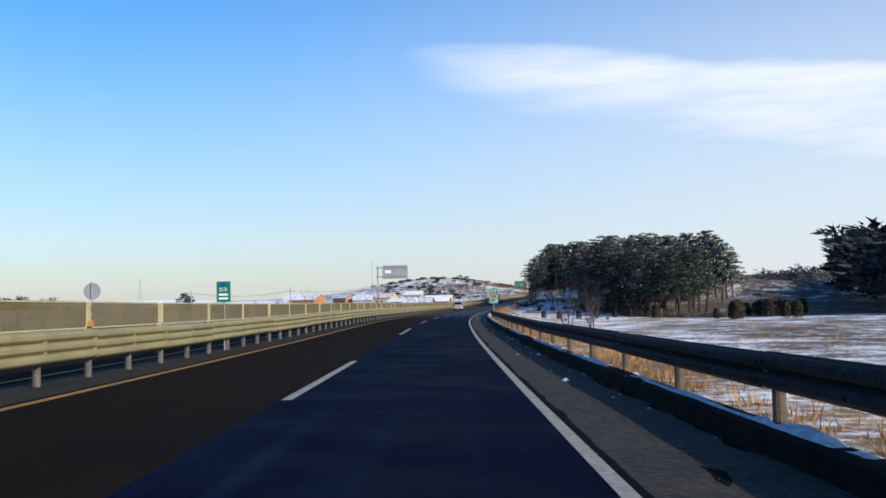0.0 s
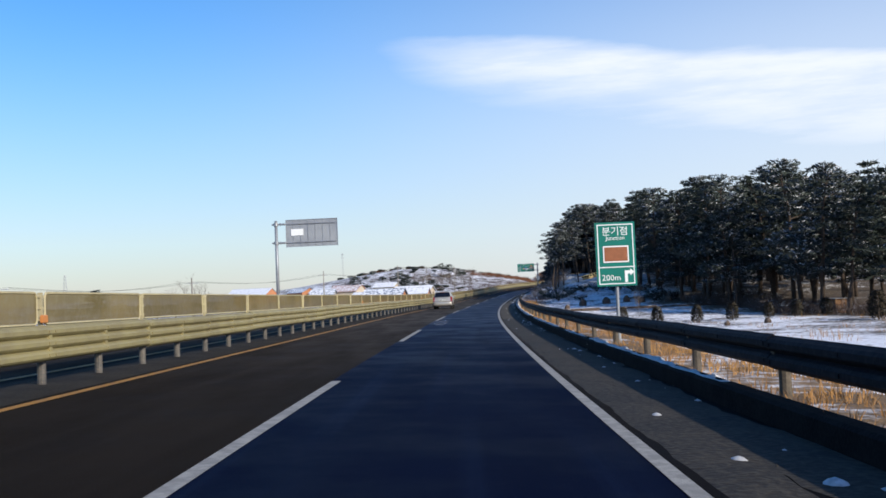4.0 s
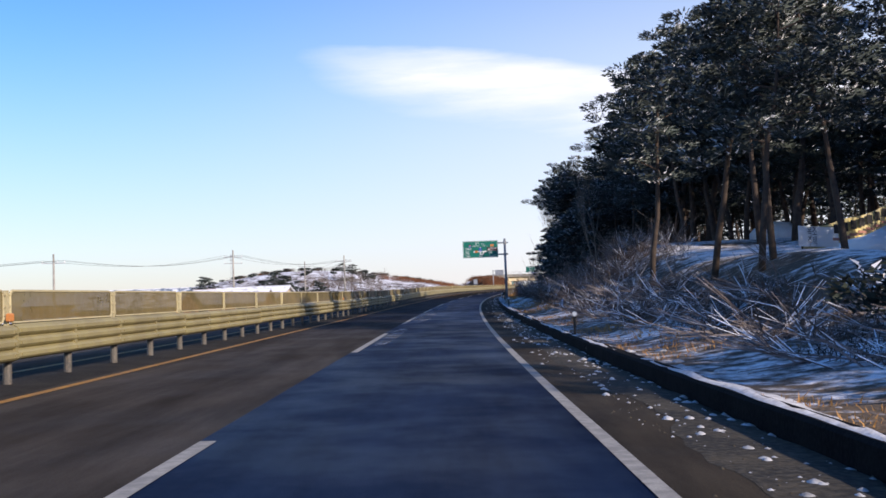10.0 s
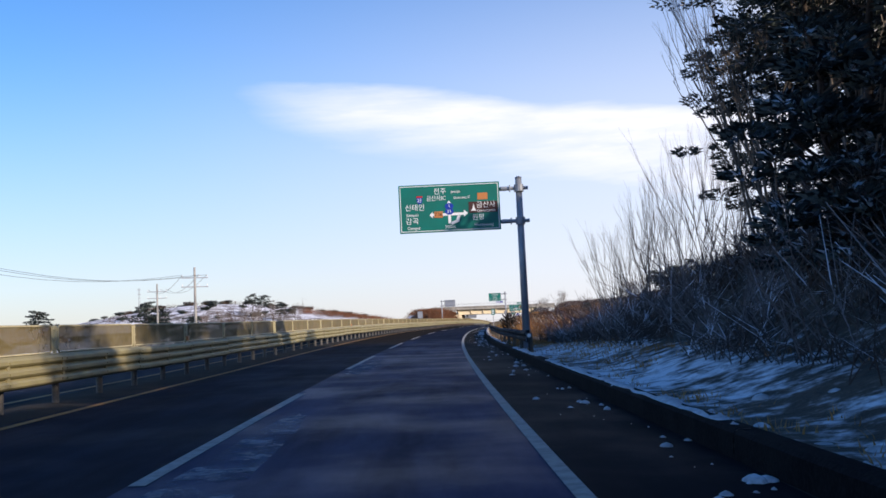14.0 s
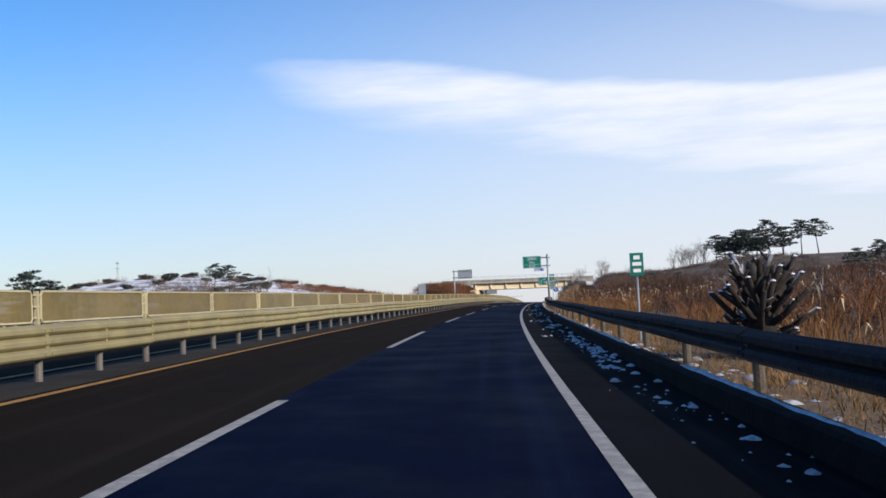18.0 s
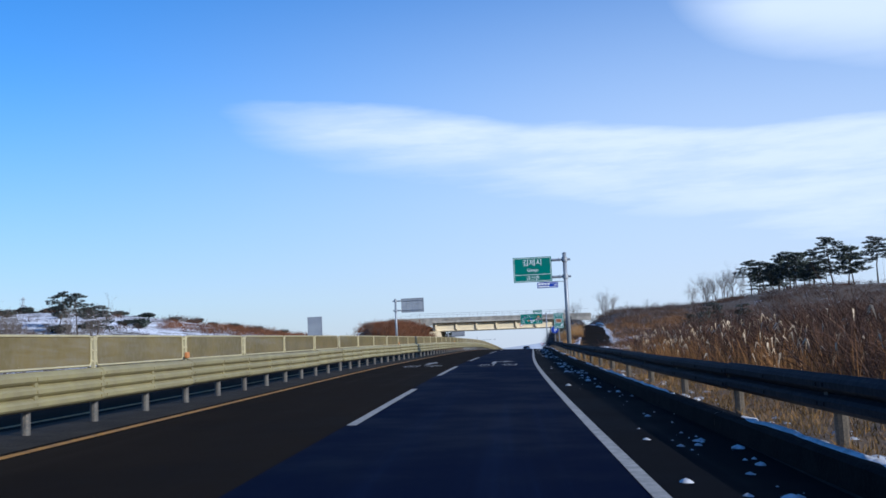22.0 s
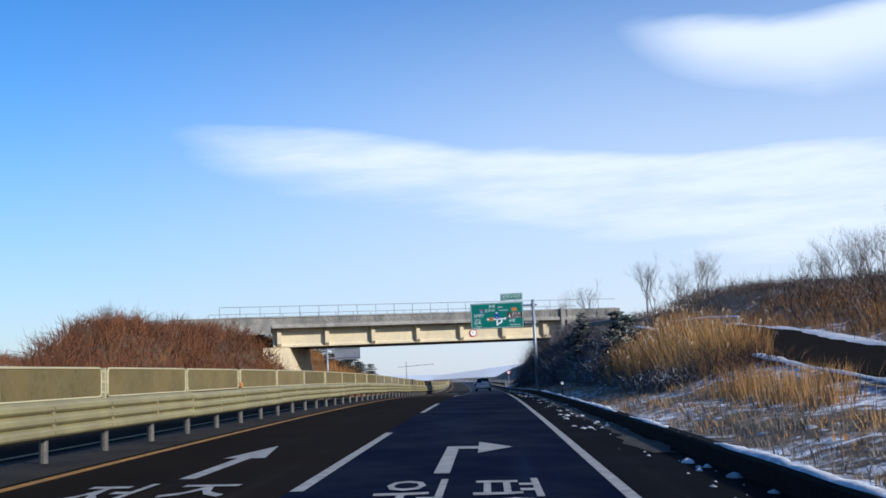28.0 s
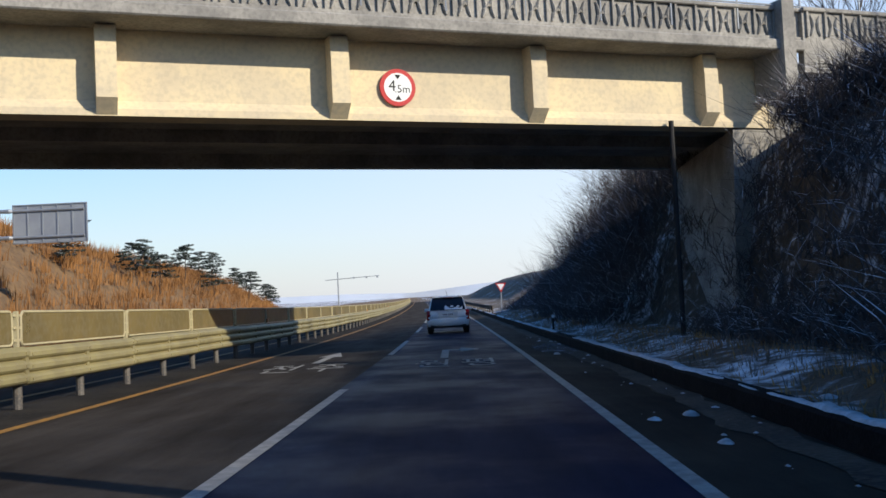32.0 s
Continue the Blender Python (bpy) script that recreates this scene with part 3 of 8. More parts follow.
def ground_sheet():
    us = [-1500, -1100, -800, -600, -480, -400, -340, -300, -270, -245, -220, -200, -180, -160, -140, -125, -110, -96, -84, -74, -64, -56, -48, -42,
          -37, -32, -28, -25, -22, -20, -18, -16.5, -15, -14, -13.35, -12.6]
    right = [5.0, 5.4, 5.9, 6.4, 6.9, 7.5, 8.1, 8.8, 9.5, 10.3, 11.2, 12.2, 13.3, 14.6, 16, 18, 20, 23, 26, 30, 35, 40, 46, 53, 61, 70, 80, 92, 106, 122, 140, 165,
             195, 230, 280, 340, 420, 560, 760, 1050, 1500]
    ss = spans(-500, -80, 30) + spans(-60, 740, 3.0) + spans(750, 1000, 12) + spans(1040, 3300, 80)
    us = us + right
    sh, snow_w, grass_w = Shape(), [], []
    m = len(us)
    for s in ss:
        for u in us:
            h = land(s, u)
            sh.v.append(tuple(rd(s, u, h)))
            g = 0.0
            if u > 5:
                g = max(1 - smooth(u, 6.2, 8.5), 0) * (1 - smooth(s, 200, 214)) * 1.0
                g = max(g, smooth(s, 305, 330) * (0.6 - 0.35 * smooth(u, 6.6, 7.6)) * (1 - smooth(u, 25, 60)) * (1 - 0.6 * smooth(s, 470, 500)))
            else:
                g = (0.1 + 0.8 * smooth(s, 610, 625)) * smooth(s, 545, 590) * (1 - smooth(-u, 30, 44))
            w = 0.55
            if u > 5 and s < 210:
                w = 0.44 + 0.2 * smooth(u, 7.5, 10) - 0.14 * smooth(u, 16, 30) * (1 - smooth(s, 100, 150))
            if 148 < s < 215 and u > np.interp(s, [148, 165, 198, 215], [38, 29, 21, 18]):
                w = 0.36
            if u > 5 and 205 <= s < 318:
                w = 0.5 - 0.05 * smooth(u, 7.5, 9) + 0.22 * smooth(u, 11, 14) * (1 - smooth(u, 22, 30)) - 0.12 * smooth(s, 262, 280) * smooth(u, 7.2, 8.5) + 0.08 * smooth(s, 280, 290) * (1 - smooth(u, 7.0, 8.0))
            if u > 5 and s >= 318:
                w = 0.3 + 0.38 * smooth(s, 468, 490) * (1 - 0.8 * smooth(s, 545, 580)) * (0.3 + 0.7 * smooth(u, 7.6, 8.8)) - 0.2 * (1 - smooth(s, 462, 490)) * (1 - smooth(u, 9.0, 12.0)) + 0.24 * smooth(u, 75, 110)
            if 5 < u < 16 and s > 515:
                w = 0.46 - 0.04 * smooth(u, 7.4, 8.6) + 0.08 * (1 - smooth(s, 545, 560)) + 0.15 * smooth(u, 14.5, 15.5) + 0.06 * smooth(s, 560, 572) * (1 - smooth(u, 7.0, 7.8))
            if u < -30:
                w = 0.6 + 0.16 * noise.noise((s * 0.035, u * 0.05, 7.0))
            if u > 16 and 545 < s < 640:
                w = 0.5 - 0.16 * smooth(s, 550, 575)
            if u < 0 and s > 545 and u > -34:
                w = 0.1
            snow_w.append(w)
            grass_w.append(g)
    for k in range(len(ss) - 1):
        for j in range(m - 1):
            a = k * m + j
            sh.f.append((a, a + 1, a + m + 1, a + m))
    mat = bpy.data.materials.new("winter_ground")
    mat.use_nodes = True
    t = mat.node_tree
    b = t.nodes["Principled BSDF"]
    b.inputs["Roughness"].default_value = 0.95
    geo = t.nodes.new("ShaderNodeNewGeometry")
    pos = geo.outputs["Position"]
    at_s, at_g = t.nodes.new("ShaderNodeAttribute"), t.nodes.new("ShaderNodeAttribute")
    at_s.attribute_name, at_g.attribute_name = "snow_cover", "dry_grass"
    n1 = node(t, "ShaderNodeTexNoise", Scale=0.22, Detail=7.0, Roughness=0.62)
    n2 = node(t, "ShaderNodeTexNoise", Scale=2.6, Detail=5.0, Roughness=0.6)
    n3 = node(t, "ShaderNodeTexNoise", Scale=14.0, Detail=3.0)
    for n in (n1, n2, n3):
        t.links.new(pos, n.inputs["Vector"])
    soil = mixed(t, ramp(t, n2.outputs["Fac"], 0.35, 0.65), (0.048, 0.036, 0.025), (0.105, 0.075, 0.048))
    grass = mixed(t, ramp(t, n2.outputs["Fac"], 0.35, 0.65), (0.23, 0.135, 0.055), (0.14, 0.085, 0.04))
    base = mixed(t, at_g.outputs["Fac"], soil, grass)
    base = mixed(t, math_node(t, "MULTIPLY", ramp(t, n3.outputs["Fac"], 0.45, 0.7), 0.4), base, (0.07, 0.05, 0.035))
    blend = math_node(t, "MULTIPLY_ADD", n2.outputs["Fac"], 0.45, math_node(t, "MULTIPLY", n1.outputs["Fac"], 0.55))
    lim = math_node(t, "SUBTRACT", 0.78, math_node(t, "MULTIPLY", at_s.outputs["Fac"], 0.5))
    cover = ramp(t, math_node(t, "SUBTRACT", blend, lim), -0.06, 0.09)
    t.links.new(mixed(t, cover, base, (0.8, 0.81, 0.84)), b.inputs["Base Color"])
    bp = node(t, "ShaderNodeBump", Strength=0.8, Distance=0.12)
    t.links.new(math_node(t, "MULTIPLY_ADD", n3.outputs["Fac"], 0.4, n2.outputs["Fac"]), bp.inputs["Height"])
    t.links.new(bp.outputs[0], b.inputs["Normal"])
    me = sh.mesh("ground", mat, True)
    for key, val in (("snow_cover", snow_w), ("dry_grass", grass_w)):
        me.attributes.new(key, "FLOAT", "POINT").data.foreach_set("value", np.array(val, dtype=np.float32))
    tagged(new("ground", me), "snow-patched winter fields and grassy banks beside the road", "ground", "", "structure")


ground_sheet()

# ---- carriageways, kerb and paint
S_A, S_B = -80.0, 960.0
ribbon("road_bed", M_MEDIAN, S_A, S_B, [(-13.4, -0.3), (-13.3, -0.02), (5.3, -0.02), (5.4, -0.3)], 10, "bed of the dual carriageway", "road")
ribbon("opposite_carriageway", M_LANE_GREY, S_A, S_B, [(-13.2, 0.0), (-9.2, 0.01), (-5.35, 0.0)], 5, "dry grey asphalt of the opposite carriageway", "road")
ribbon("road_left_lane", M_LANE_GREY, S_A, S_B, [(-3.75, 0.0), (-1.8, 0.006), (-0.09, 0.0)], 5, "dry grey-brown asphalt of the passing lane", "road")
ribbon("road_right_lane", M_LANE_DARK, S_A, S_B, [(-0.09, 0.0), (1.7, 0.006), (3.55, 0.0)], 5, "blue-black asphalt of the driving lane with pale streaks", "road")
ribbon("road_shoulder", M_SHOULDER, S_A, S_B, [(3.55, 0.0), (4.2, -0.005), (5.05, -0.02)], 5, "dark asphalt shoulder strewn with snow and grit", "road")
ribbon("median_strip", M_MEDIAN, S_A, S_B, [(-5.35, -0.004), (-4.6, 0.02), (-3.75, -0.004)], 5, "dark concrete strip under the median barrier", "road")
def grit_band(name, mat, s0, s1, u0, u1, thick, wob, seed, label):
    """A heaped band of grit with wandering, ragged edges."""
    sh = Shape()
    rows = spans(s0, s1, 0.4)
    for s in rows:
        a = u0 + wob * (noise.noise((s * 0.25, seed, 0.0)) + 0.6 * noise.noise((s * 1.3, seed, 4.0)))
        b = u1 + wob * (noise.noise((s * 0.2, seed, 7.0)) + 0.8 * noise.noise((s * 1.1, seed, 9.0)))
        a, b = max(a, 3.62), min(max(b, a + 0.04), 5.015)
        k = 0.6 + 0.8 * noise.noise((s * 0.8, seed, 2.0))
        sh.v += [tuple(rd(s, a + (b - a) * f, -0.006 + 0.004 + thick * h * max(0.15, k))) for f, h in ((0, 0.0), (0.3, 0.9), (0.65, 1.0), (1, 0.0))]
    for k in range(len(rows) - 1):
        for j in range(3):
            a = k * 4 + j
            sh.f.append((a, a + 1, a + 5, a + 4))
    tagged(new(name, sh.mesh(name, mat, True)), label, "grit", "", "stuff")


# up to 132 both bands take the copy that holds painted shade
grit_band("shoulder_grit", M_GRIT_DARK, -60, 132, 3.64, 4.3, 0.022, 0.1, 4.0, "band of sandy grit along the edge line, darkened for shade")
grit_band("shoulder_grit", M_GRIT, 132, 205, 3.64, 4.3, 0.022, 0.1, 1.0, "band of sandy road grit along the edge line")
grit_band("shoulder_grit", M_GRIT_DARK, -60, 132, 4.2, 4.95, 0.012, 0.3, 5.0, "dark sandy dirt washed towards the kerb")
grit_band("shoulder_grit", M_DIRT, 132, 262, 4.2, 4.95, 0.012, 0.3, 2.0, "dark sandy dirt washed towards the kerb")
grit_band("shoulder_grit", M_DIRT, 540, 760, 4.55, 4.95, 0.012, 0.25, 3.0, "dark sandy dirt washed towards the kerb")
ribbon("edge_line", M_WHITE, S_A, S_B, [(3.42, 0.008), (3.56, 0.008)], 5, "solid white edge line, slightly worn", "road marking")
ribbon("edge_line", M_WHITE, S_A, S_B, [(-13.0, 0.008), (-12.85, 0.008)], 5, "solid white edge line of the far carriageway", "road marking")
ribbon("median_line", M_YELLOW, S_A, S_B, [(-3.58, 0.008), (-3.42, 0.008)], 5, "solid yellow line along the median", "road marking")
ribbon("median_line", M_YELLOW, S_A, S_B, [(-5.72, 0.008), (-5.56, 0.008)], 5, "solid yellow line of the far carriageway", "road marking")
# lane dashes, by their far ends, placed to fit the camera's view; spacing is uneven
DASH = 10.3
ENDS = [-40, -14, 10.2, 42.6, 67, 90.5, 115, 139.3, 161, 184.5, 207.8, 231.5, 251, 270.5, 290, 309.5, 329, 348.6, 370.8, 392.8, 410, 431.8, 450.5, 471, 502, 524, 546, 567, 597, 619.6] + [641 + 21 * k for k in range(12)]
for k, e in enumerate(ENDS):
    n = 14.5 if e == 502 else DASH
    ribbon("lane_dash", M_WHITE, e - n, e, [(-0.075, 0.008), (0.075, 0.008)], n / 4, "white lane dash, slightly worn", "road marking")
for k in range(-3, 45):
    s0 = 19.64 + 20 * k + 7
    ribbon("lane_dash", M_WHITE, s0, s0 + DASH, [(-9.4, 0.014), (-9.25, 0.014)], DASH / 4, "white lane dash of the far carriageway", "road marking")
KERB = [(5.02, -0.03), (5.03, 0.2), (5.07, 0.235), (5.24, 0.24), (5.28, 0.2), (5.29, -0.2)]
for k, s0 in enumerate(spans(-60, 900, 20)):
    ribbon("kerb", M_KERB, s0, s0 + 19.985, KERB, 19.985 / 5, "concrete kerb coloured near-black for its shaded face", "kerb")


def snow_cap(s0, s1, u0, u1, rnd, thick=0.05):
    """Snow lying on the kerb and spilling behind it, with a ragged edge."""
    sh = Shape()
    rows = spans(s0, s1, 0.33)
    for s in rows:
        a = u0 + 0.04 * noise.noise((s * 3.1, 6.0, 0.0)) + 0.06 * noise.noise((s * 0.9, 1.0, 0.0))
        b = u1 + 0.22 * noise.noise((s * 0.45, 2.0, 0.0)) + 0.14 * noise.noise((s * 2.6, 5.0, 0.0))
        b = max(a + 0.05, b)
        t = thick * max(0.05, 0.55 + 0.6 * noise.noise((s * 0.6, 3.0, 0.0)) + 0.7 * noise.noise((s * 2.4, 4.0, 0.0)))
        k = smooth(noise.noise((s * 0.16, 8.0, 0.0)), -0.3, 0.1)
        for f, hh in ((0.0, 0.0), (0.12, 1.0), (0.5, 1.3), (0.88, 0.8), (1.0, 0.0)):
            u = a + (b - a) * f * (0.35 + 0.65 * k)
            base = (0.238 if u < 5.27 else max(land(s, u), 0.1) - 0.01) - 0.03 * (1 - k)
            sh.v.append(tuple(rd(s, u, base + t * hh * (0.4 + 0.6 * k))))
    for k in range(len(rows) - 1):
        for j in range(4):
            a = k * 5 + j
            sh.f.append((a, a + 1, a + 6, a + 5))
    return sh


rnd = random.Random(3)
for s0, s1, u1 in ((-60, 180, 5.5), (180, 250, 5.75), (250, 310, 5.5), (310, 520, 5.52), (520, 800, 5.33)):
    thing("kerb_snow", "thin ragged snow lying along the kerb top", "snow", None, "", "stuff", snow_cap(s0, s1, 5.14 if 300 < s0 < 520 else 5.08, u1, rnd), M_SNOW_OLD, True)


# ---- median barrier with glare panels
def w_beam(length, height, depth, face, ridges=2):
    """A corrugated rail along y; face is +1 where it bulges to +x."""
    ridge = [(0.1, 0.0), (0.7, 0.14), (1.0, 0.3), (1.0, 0.62), (0.7, 0.8), (0.1, 0.95)]
    prof = [(a, (k + z) / ridges) for k in range(ridges) for a, z in ridge] + [(0.0, 1.0)]
    sh = Shape()
    rings = []
    for y in (0.0, length):
        out = [Vector((face * depth * a, y, height * z)) for a, z in prof]
        back = [Vector((face * (depth * a - 0.012), y, height * z)) for a, z in reversed(prof)]
        rings.append(out + back)
    sh.loft(rings)
    for y in (0.12, length - 0.12, length / 2):
        for z in [(k + 0.46) / ridges for k in range(ridges)]:
            sh.box(face * depth - 0.012, y - 0.02, height * z - 0.02, face * depth + 0.012, y + 0.02, height * z + 0.02)
    return sh


PITCH = 4.75
BAR_U = -4.55
beam_near = w_beam(PITCH + 0.02, 0.55, 0.085, 1, 3).mesh("beam", M_RAIL)
beam_far = w_beam(PITCH + 0.02, 0.55, 0.085, -1, 3).mesh("beam", M_RAIL)
post_mesh = Shape().tube([(0, 0, -0.25), (0, 0, 0.86)], 0.068, 10).mesh("post", M_POST, False)
block = Shape().box(-0.16, -0.05, 0.46, 0.16, 0.05, 0.78).mesh("spacer", M_RAIL)
frame_shape = Shape()
L, Z0, Z1, RC = PITCH - 0.26, 0.945, 1.435, 0.08
loop = []
for cx, cz, a0 in ((L - RC, Z1 - RC, 0), (RC, Z1 - RC, 90), (RC, Z0 + RC, 180), (L - RC, Z0 + RC, 270)):
    for k in range(4):
        a = radians(a0 + 30 * k)
        loop.append(Vector((0, 0.13 + cx + RC * math.cos(a), cz + RC * math.sin(a))))
loop.append(loop[0])
frame_shape.tube(loop, 0.022, 5, False)
frame_mesh = frame_shape.mesh("panel_frame", M_FRAME)
panel_mesh = Shape().box(-0.006, 0.15, Z0 + 0.02, 0.006, 0.11 + L, Z1 - 0.02).mesh("glare_mesh", M_MESH)
stay = Shape()
stay.box(-0.03, -0.035, 0.78, 0.03, 0.035, 1.44)
for z in (1.0, 1.18, 1.36):
    stay.box(-0.02, -0.13, z, 0.02, 0.13, z + 0.035)
stay_mesh = stay.mesh("panel_stay", M_FRAME)
reflector = Shape().box(0.032, -0.09, 0.96, 0.08, 0.09, 1.09, bevel=0.015).mesh("reflector", M_ORANGE)
for run, (r0, r1) in enumerate(((-57.0, 195.0), (195.0, 447.0), (447.0, 694.0), (694.0, 900.0))):
    bar = thing("median_guardrail", "cream-painted double-sided steel guardrail with mesh glare panels on top", "guardrail", None, "median guardrails", "")
    for k in range(int((r1 - r0) / PITCH)):
        s = r0 + k * PITCH
        p0, p1 = rd(s, BAR_U), rd(s + PITCH, BAR_U)
        d = (p1 - p0).normalized()
        yaw = math.atan2(-d.x, d.y)
        m = Matrix.Translation(p0) @ Matrix.Rotation(yaw, 4, "Z") @ Matrix.Rotation(math.asin(d.z), 4, "X")
        sag = Matrix.Translation((0.0, 0.0, 0.012 * math.sin(k * 1.7)))
        part("beam", beam_near, None, bar, "", m=m @ Matrix.Translation((0.1, 0, 0.37)) @ sag)
        part("beam", beam_far, None, bar, "", m=m @ Matrix.Translation((-0.1, 0, 0.37)) @ sag)
        tilt = Matrix.Rotation(radians(0.7 * math.sin(k * 2.3)), 4, "Y")
        fr = part("panel_frame", frame_mesh, None, bar, "", m=m @ tilt)
        part("glare_mesh", panel_mesh, None, fr, "olive-brown mesh panel")
        st = part("panel_stay", stay_mesh, None, bar, "", m=m)
        if k % 9 == 4:
            part("reflector", reflector, None, st, "orange reflector")
        for off in (0.0, PITCH / 2):
            q = Matrix.Translation(rd(s + off, BAR_U)) @ Matrix.Rotation(yaw, 4, "Z")
            pp = part("post", post_mesh, None, bar, "", m=q)
            part("spacer", block, None, pp)


# ---- guardrail on the verge
RAIL_U = 5.62
R_PITCH = 4.3
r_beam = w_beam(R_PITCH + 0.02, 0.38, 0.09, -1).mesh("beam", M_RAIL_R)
r_post = Shape().tube([(0, 0, -0.7), (0, 0, 0.76)], 0.07, 10).mesh("post", M_POST_TAN)
r_block = Shape().box(-0.13, -0.06, 0.5, -0.05, 0.06, 0.8).mesh("spacer", M_POST_TAN)


def verge_rail(s0, s1, u=RAIL_U, label="galvanised guardrail coloured dark for its shaded side, on weathered posts"):
    g = thing("verge_guardrail", label, "guardrail", None, "verge guardrails")
    n = int((s1 - s0) / R_PITCH)
    for k in range(n):
        s = s0 + k * R_PITCH
        p0, p1 = rd(s, u), rd(s + R_PITCH, u)
        d = (p1 - p0).normalized()
        m = Matrix.Translation(p0) @ Matrix.Rotation(math.atan2(-d.x, d.y), 4, "Z") @ Matrix.Rotation(math.asin(d.z), 4, "X")
        part("beam", r_beam, None, g, "", m=m @ Matrix.Translation((-0.1, 0, 0.455 + 0.012 * math.sin(k * 1.3))))
        pp = part("post", r_post, None, g, "", m=Matrix.Translation(p0 - Vector((0, 0, 0.0))) @ Matrix.Rotation(-heading(s), 4, "Z"))
        part("spacer", r_block, None, pp)
    for s, f in ((s0, 1), (s0 + n * R_PITCH, -1)):
        e = Shape()
        ring = []
        for z in (0.44, 0.86):
            ring.append([Vector((-0.16 + 0.16 * math.cos(a) * 0.6, -f * 0.45 * abs(math.cos(a / 2)) , z)) for a in [math.pi * (i / 6 - 0.5) for i in range(7)]])
        e.loft(ring, False, False)
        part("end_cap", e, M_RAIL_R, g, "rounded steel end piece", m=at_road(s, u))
    return g


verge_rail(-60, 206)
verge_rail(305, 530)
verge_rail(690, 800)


# ---- roadside signs
def bars_text(body, size, mat, parent, m, name="lettering", label="", align="CENTER", squeeze=1.0):
    """Lettering in the built-in font, made into a mesh."""
    cu = bpy.data.curves.new(name, "FONT")
    cu.body, cu.size, cu.align_x, cu.align_y, cu.resolution_u = body, size, align, "CENTER", 2
    ob = bpy.data.objects.new(name, cu)
    me = bpy.data.meshes.new_from_object(ob)
    bpy.data.objects.remove(ob)
    me.transform(Matrix.Scale(squeeze, 4, (1, 0, 0)))
    me.transform(Matrix.Rotation(radians(90), 4, "X"))
    me.materials.clear()
    me.materials.append(mat)
    return part(name, me, None, parent, label, m=m)


def face(x, z, y=-0.03):
    return Matrix.Translation((x, y, z))


def board(parent, x0, z0, x1, z1, mat=None, border=True, name="sign_board", label=""):
    mat = mat or M_GREEN
    b = part(name, Shape().box(x0, -0.02, z0, x1, 0.02, z1, bevel=0.006), mat, parent, label)
    if border:
        e, w = 0.05, 0.025
        sh = Shape()
        for a in ((x0 + e, z0 + e, x1 - e, z0 + e + w), (x0 + e, z1 - e - w, x1 - e, z1 - e), (x0 + e, z0 + e + w, x0 + e + w, z1 - e - w), (x1 - e - w, z0 + e + w, x1 - e, z1 - e - w)):
            sh.box(a[0], -0.026, a[1], a[2], -0.0205, a[3])
        part("border", sh, M_SIGNW, b, "white border")
    return b


def arm_pole(name, label, s, u_pole, top, x0, z0, x1, z1, back=False, turn=0.0, r=0.15):
    """A steel pole with two arms that carry a large board; x is measured from the pole."""
    g = thing(name, label, "road sign", at_road(s, u_pole, 0.0, turn))
    part("pole", Shape().tube([(0, 0, -0.4), (0, 0, top)], [r, r * 0.82], 14), M_STEEL, g, smooth=True)
    part("pole_cap", Shape().tube([(0, 0, top), (0, 0, top + 0.06)], [r * 0.95, r * 0.5], 12), M_STEEL, g)
    part("base_plate", Shape().box(-0.3, -0.3, -0.35, 0.3, 0.3, 0.04), M_STEEL, g)
    d = 1 if x1 > 0.3 else -1
    near = min(abs(x0), abs(x1)) * d
    far_x = (x1 if d > 0 else x0)
    for z in (z0 + 0.16 * (z1 - z0), z1 - 0.16 * (z1 - z0)):
        arm = part("arm", Shape().tube([(-d * 0.36, 0, z), (d * 0.2, 0, z), (near * 0.9, 0.0, z), (near * 1.02, 0.09, z), (far_x * 0.97, 0.09, z)], [0.07, 0.07, 0.09, 0.06, 0.055], 8), M_STEEL, g)
        part("collar", Shape().tube([(0, 0, z - 0.14), (0, 0, z + 0.14)], r * 1.25, 12), M_STEEL, arm)
        part("flange", Shape().box(d * 0.34 if d > 0 else -0.38, -0.12, z - 0.12, 0.38 if d > 0 else d * 0.34, 0.12, z + 0.12), M_STEEL, arm)
    b = None
    if back:
        # the plain rear of a board that faces the other way
        b = part("sign_board", Shape().box(x0, 0.12, z0, x1, 0.16, z1), M_SIGNBACK, g, "grey rear of a sign panel")
        rim = Shape()
        for a in ((x0, z0, x1, z0 + 0.05), (x0, z1 - 0.05, x1, z1), (x0, z0, x0 + 0.05, z1), (x1 - 0.05, z0, x1, z1)):
            rim.box(a[0], 0.085, a[1], a[2], 0.119, a[3])
        part("edge_trim", rim, M_STEEL, b)
        n = max(3, int((x1 - x0) / 0.6))
        for k in range(1, n):
            x = x0 + (x1 - x0) * k / n
            part("stiffener", Shape().box(x - 0.025, 0.09, z0 + 0.06, x + 0.025, 0.119, z1 - 0.06), M_STEEL, b)
    else:
        b = board(g, x0, z0, x1, z1)
        n = max(2, int((x1 - x0) / 0.9))
        for k in range(n + 1):
            x = x0 + 0.15 + (x1 - x0 - 0.3) * k / n
            part("bracket", Shape().box(x - 0.03, 0.021, z0 + 0.1, x + 0.03, 0.05, z1 - 0.1), M_STEEL, b)
    return g, b


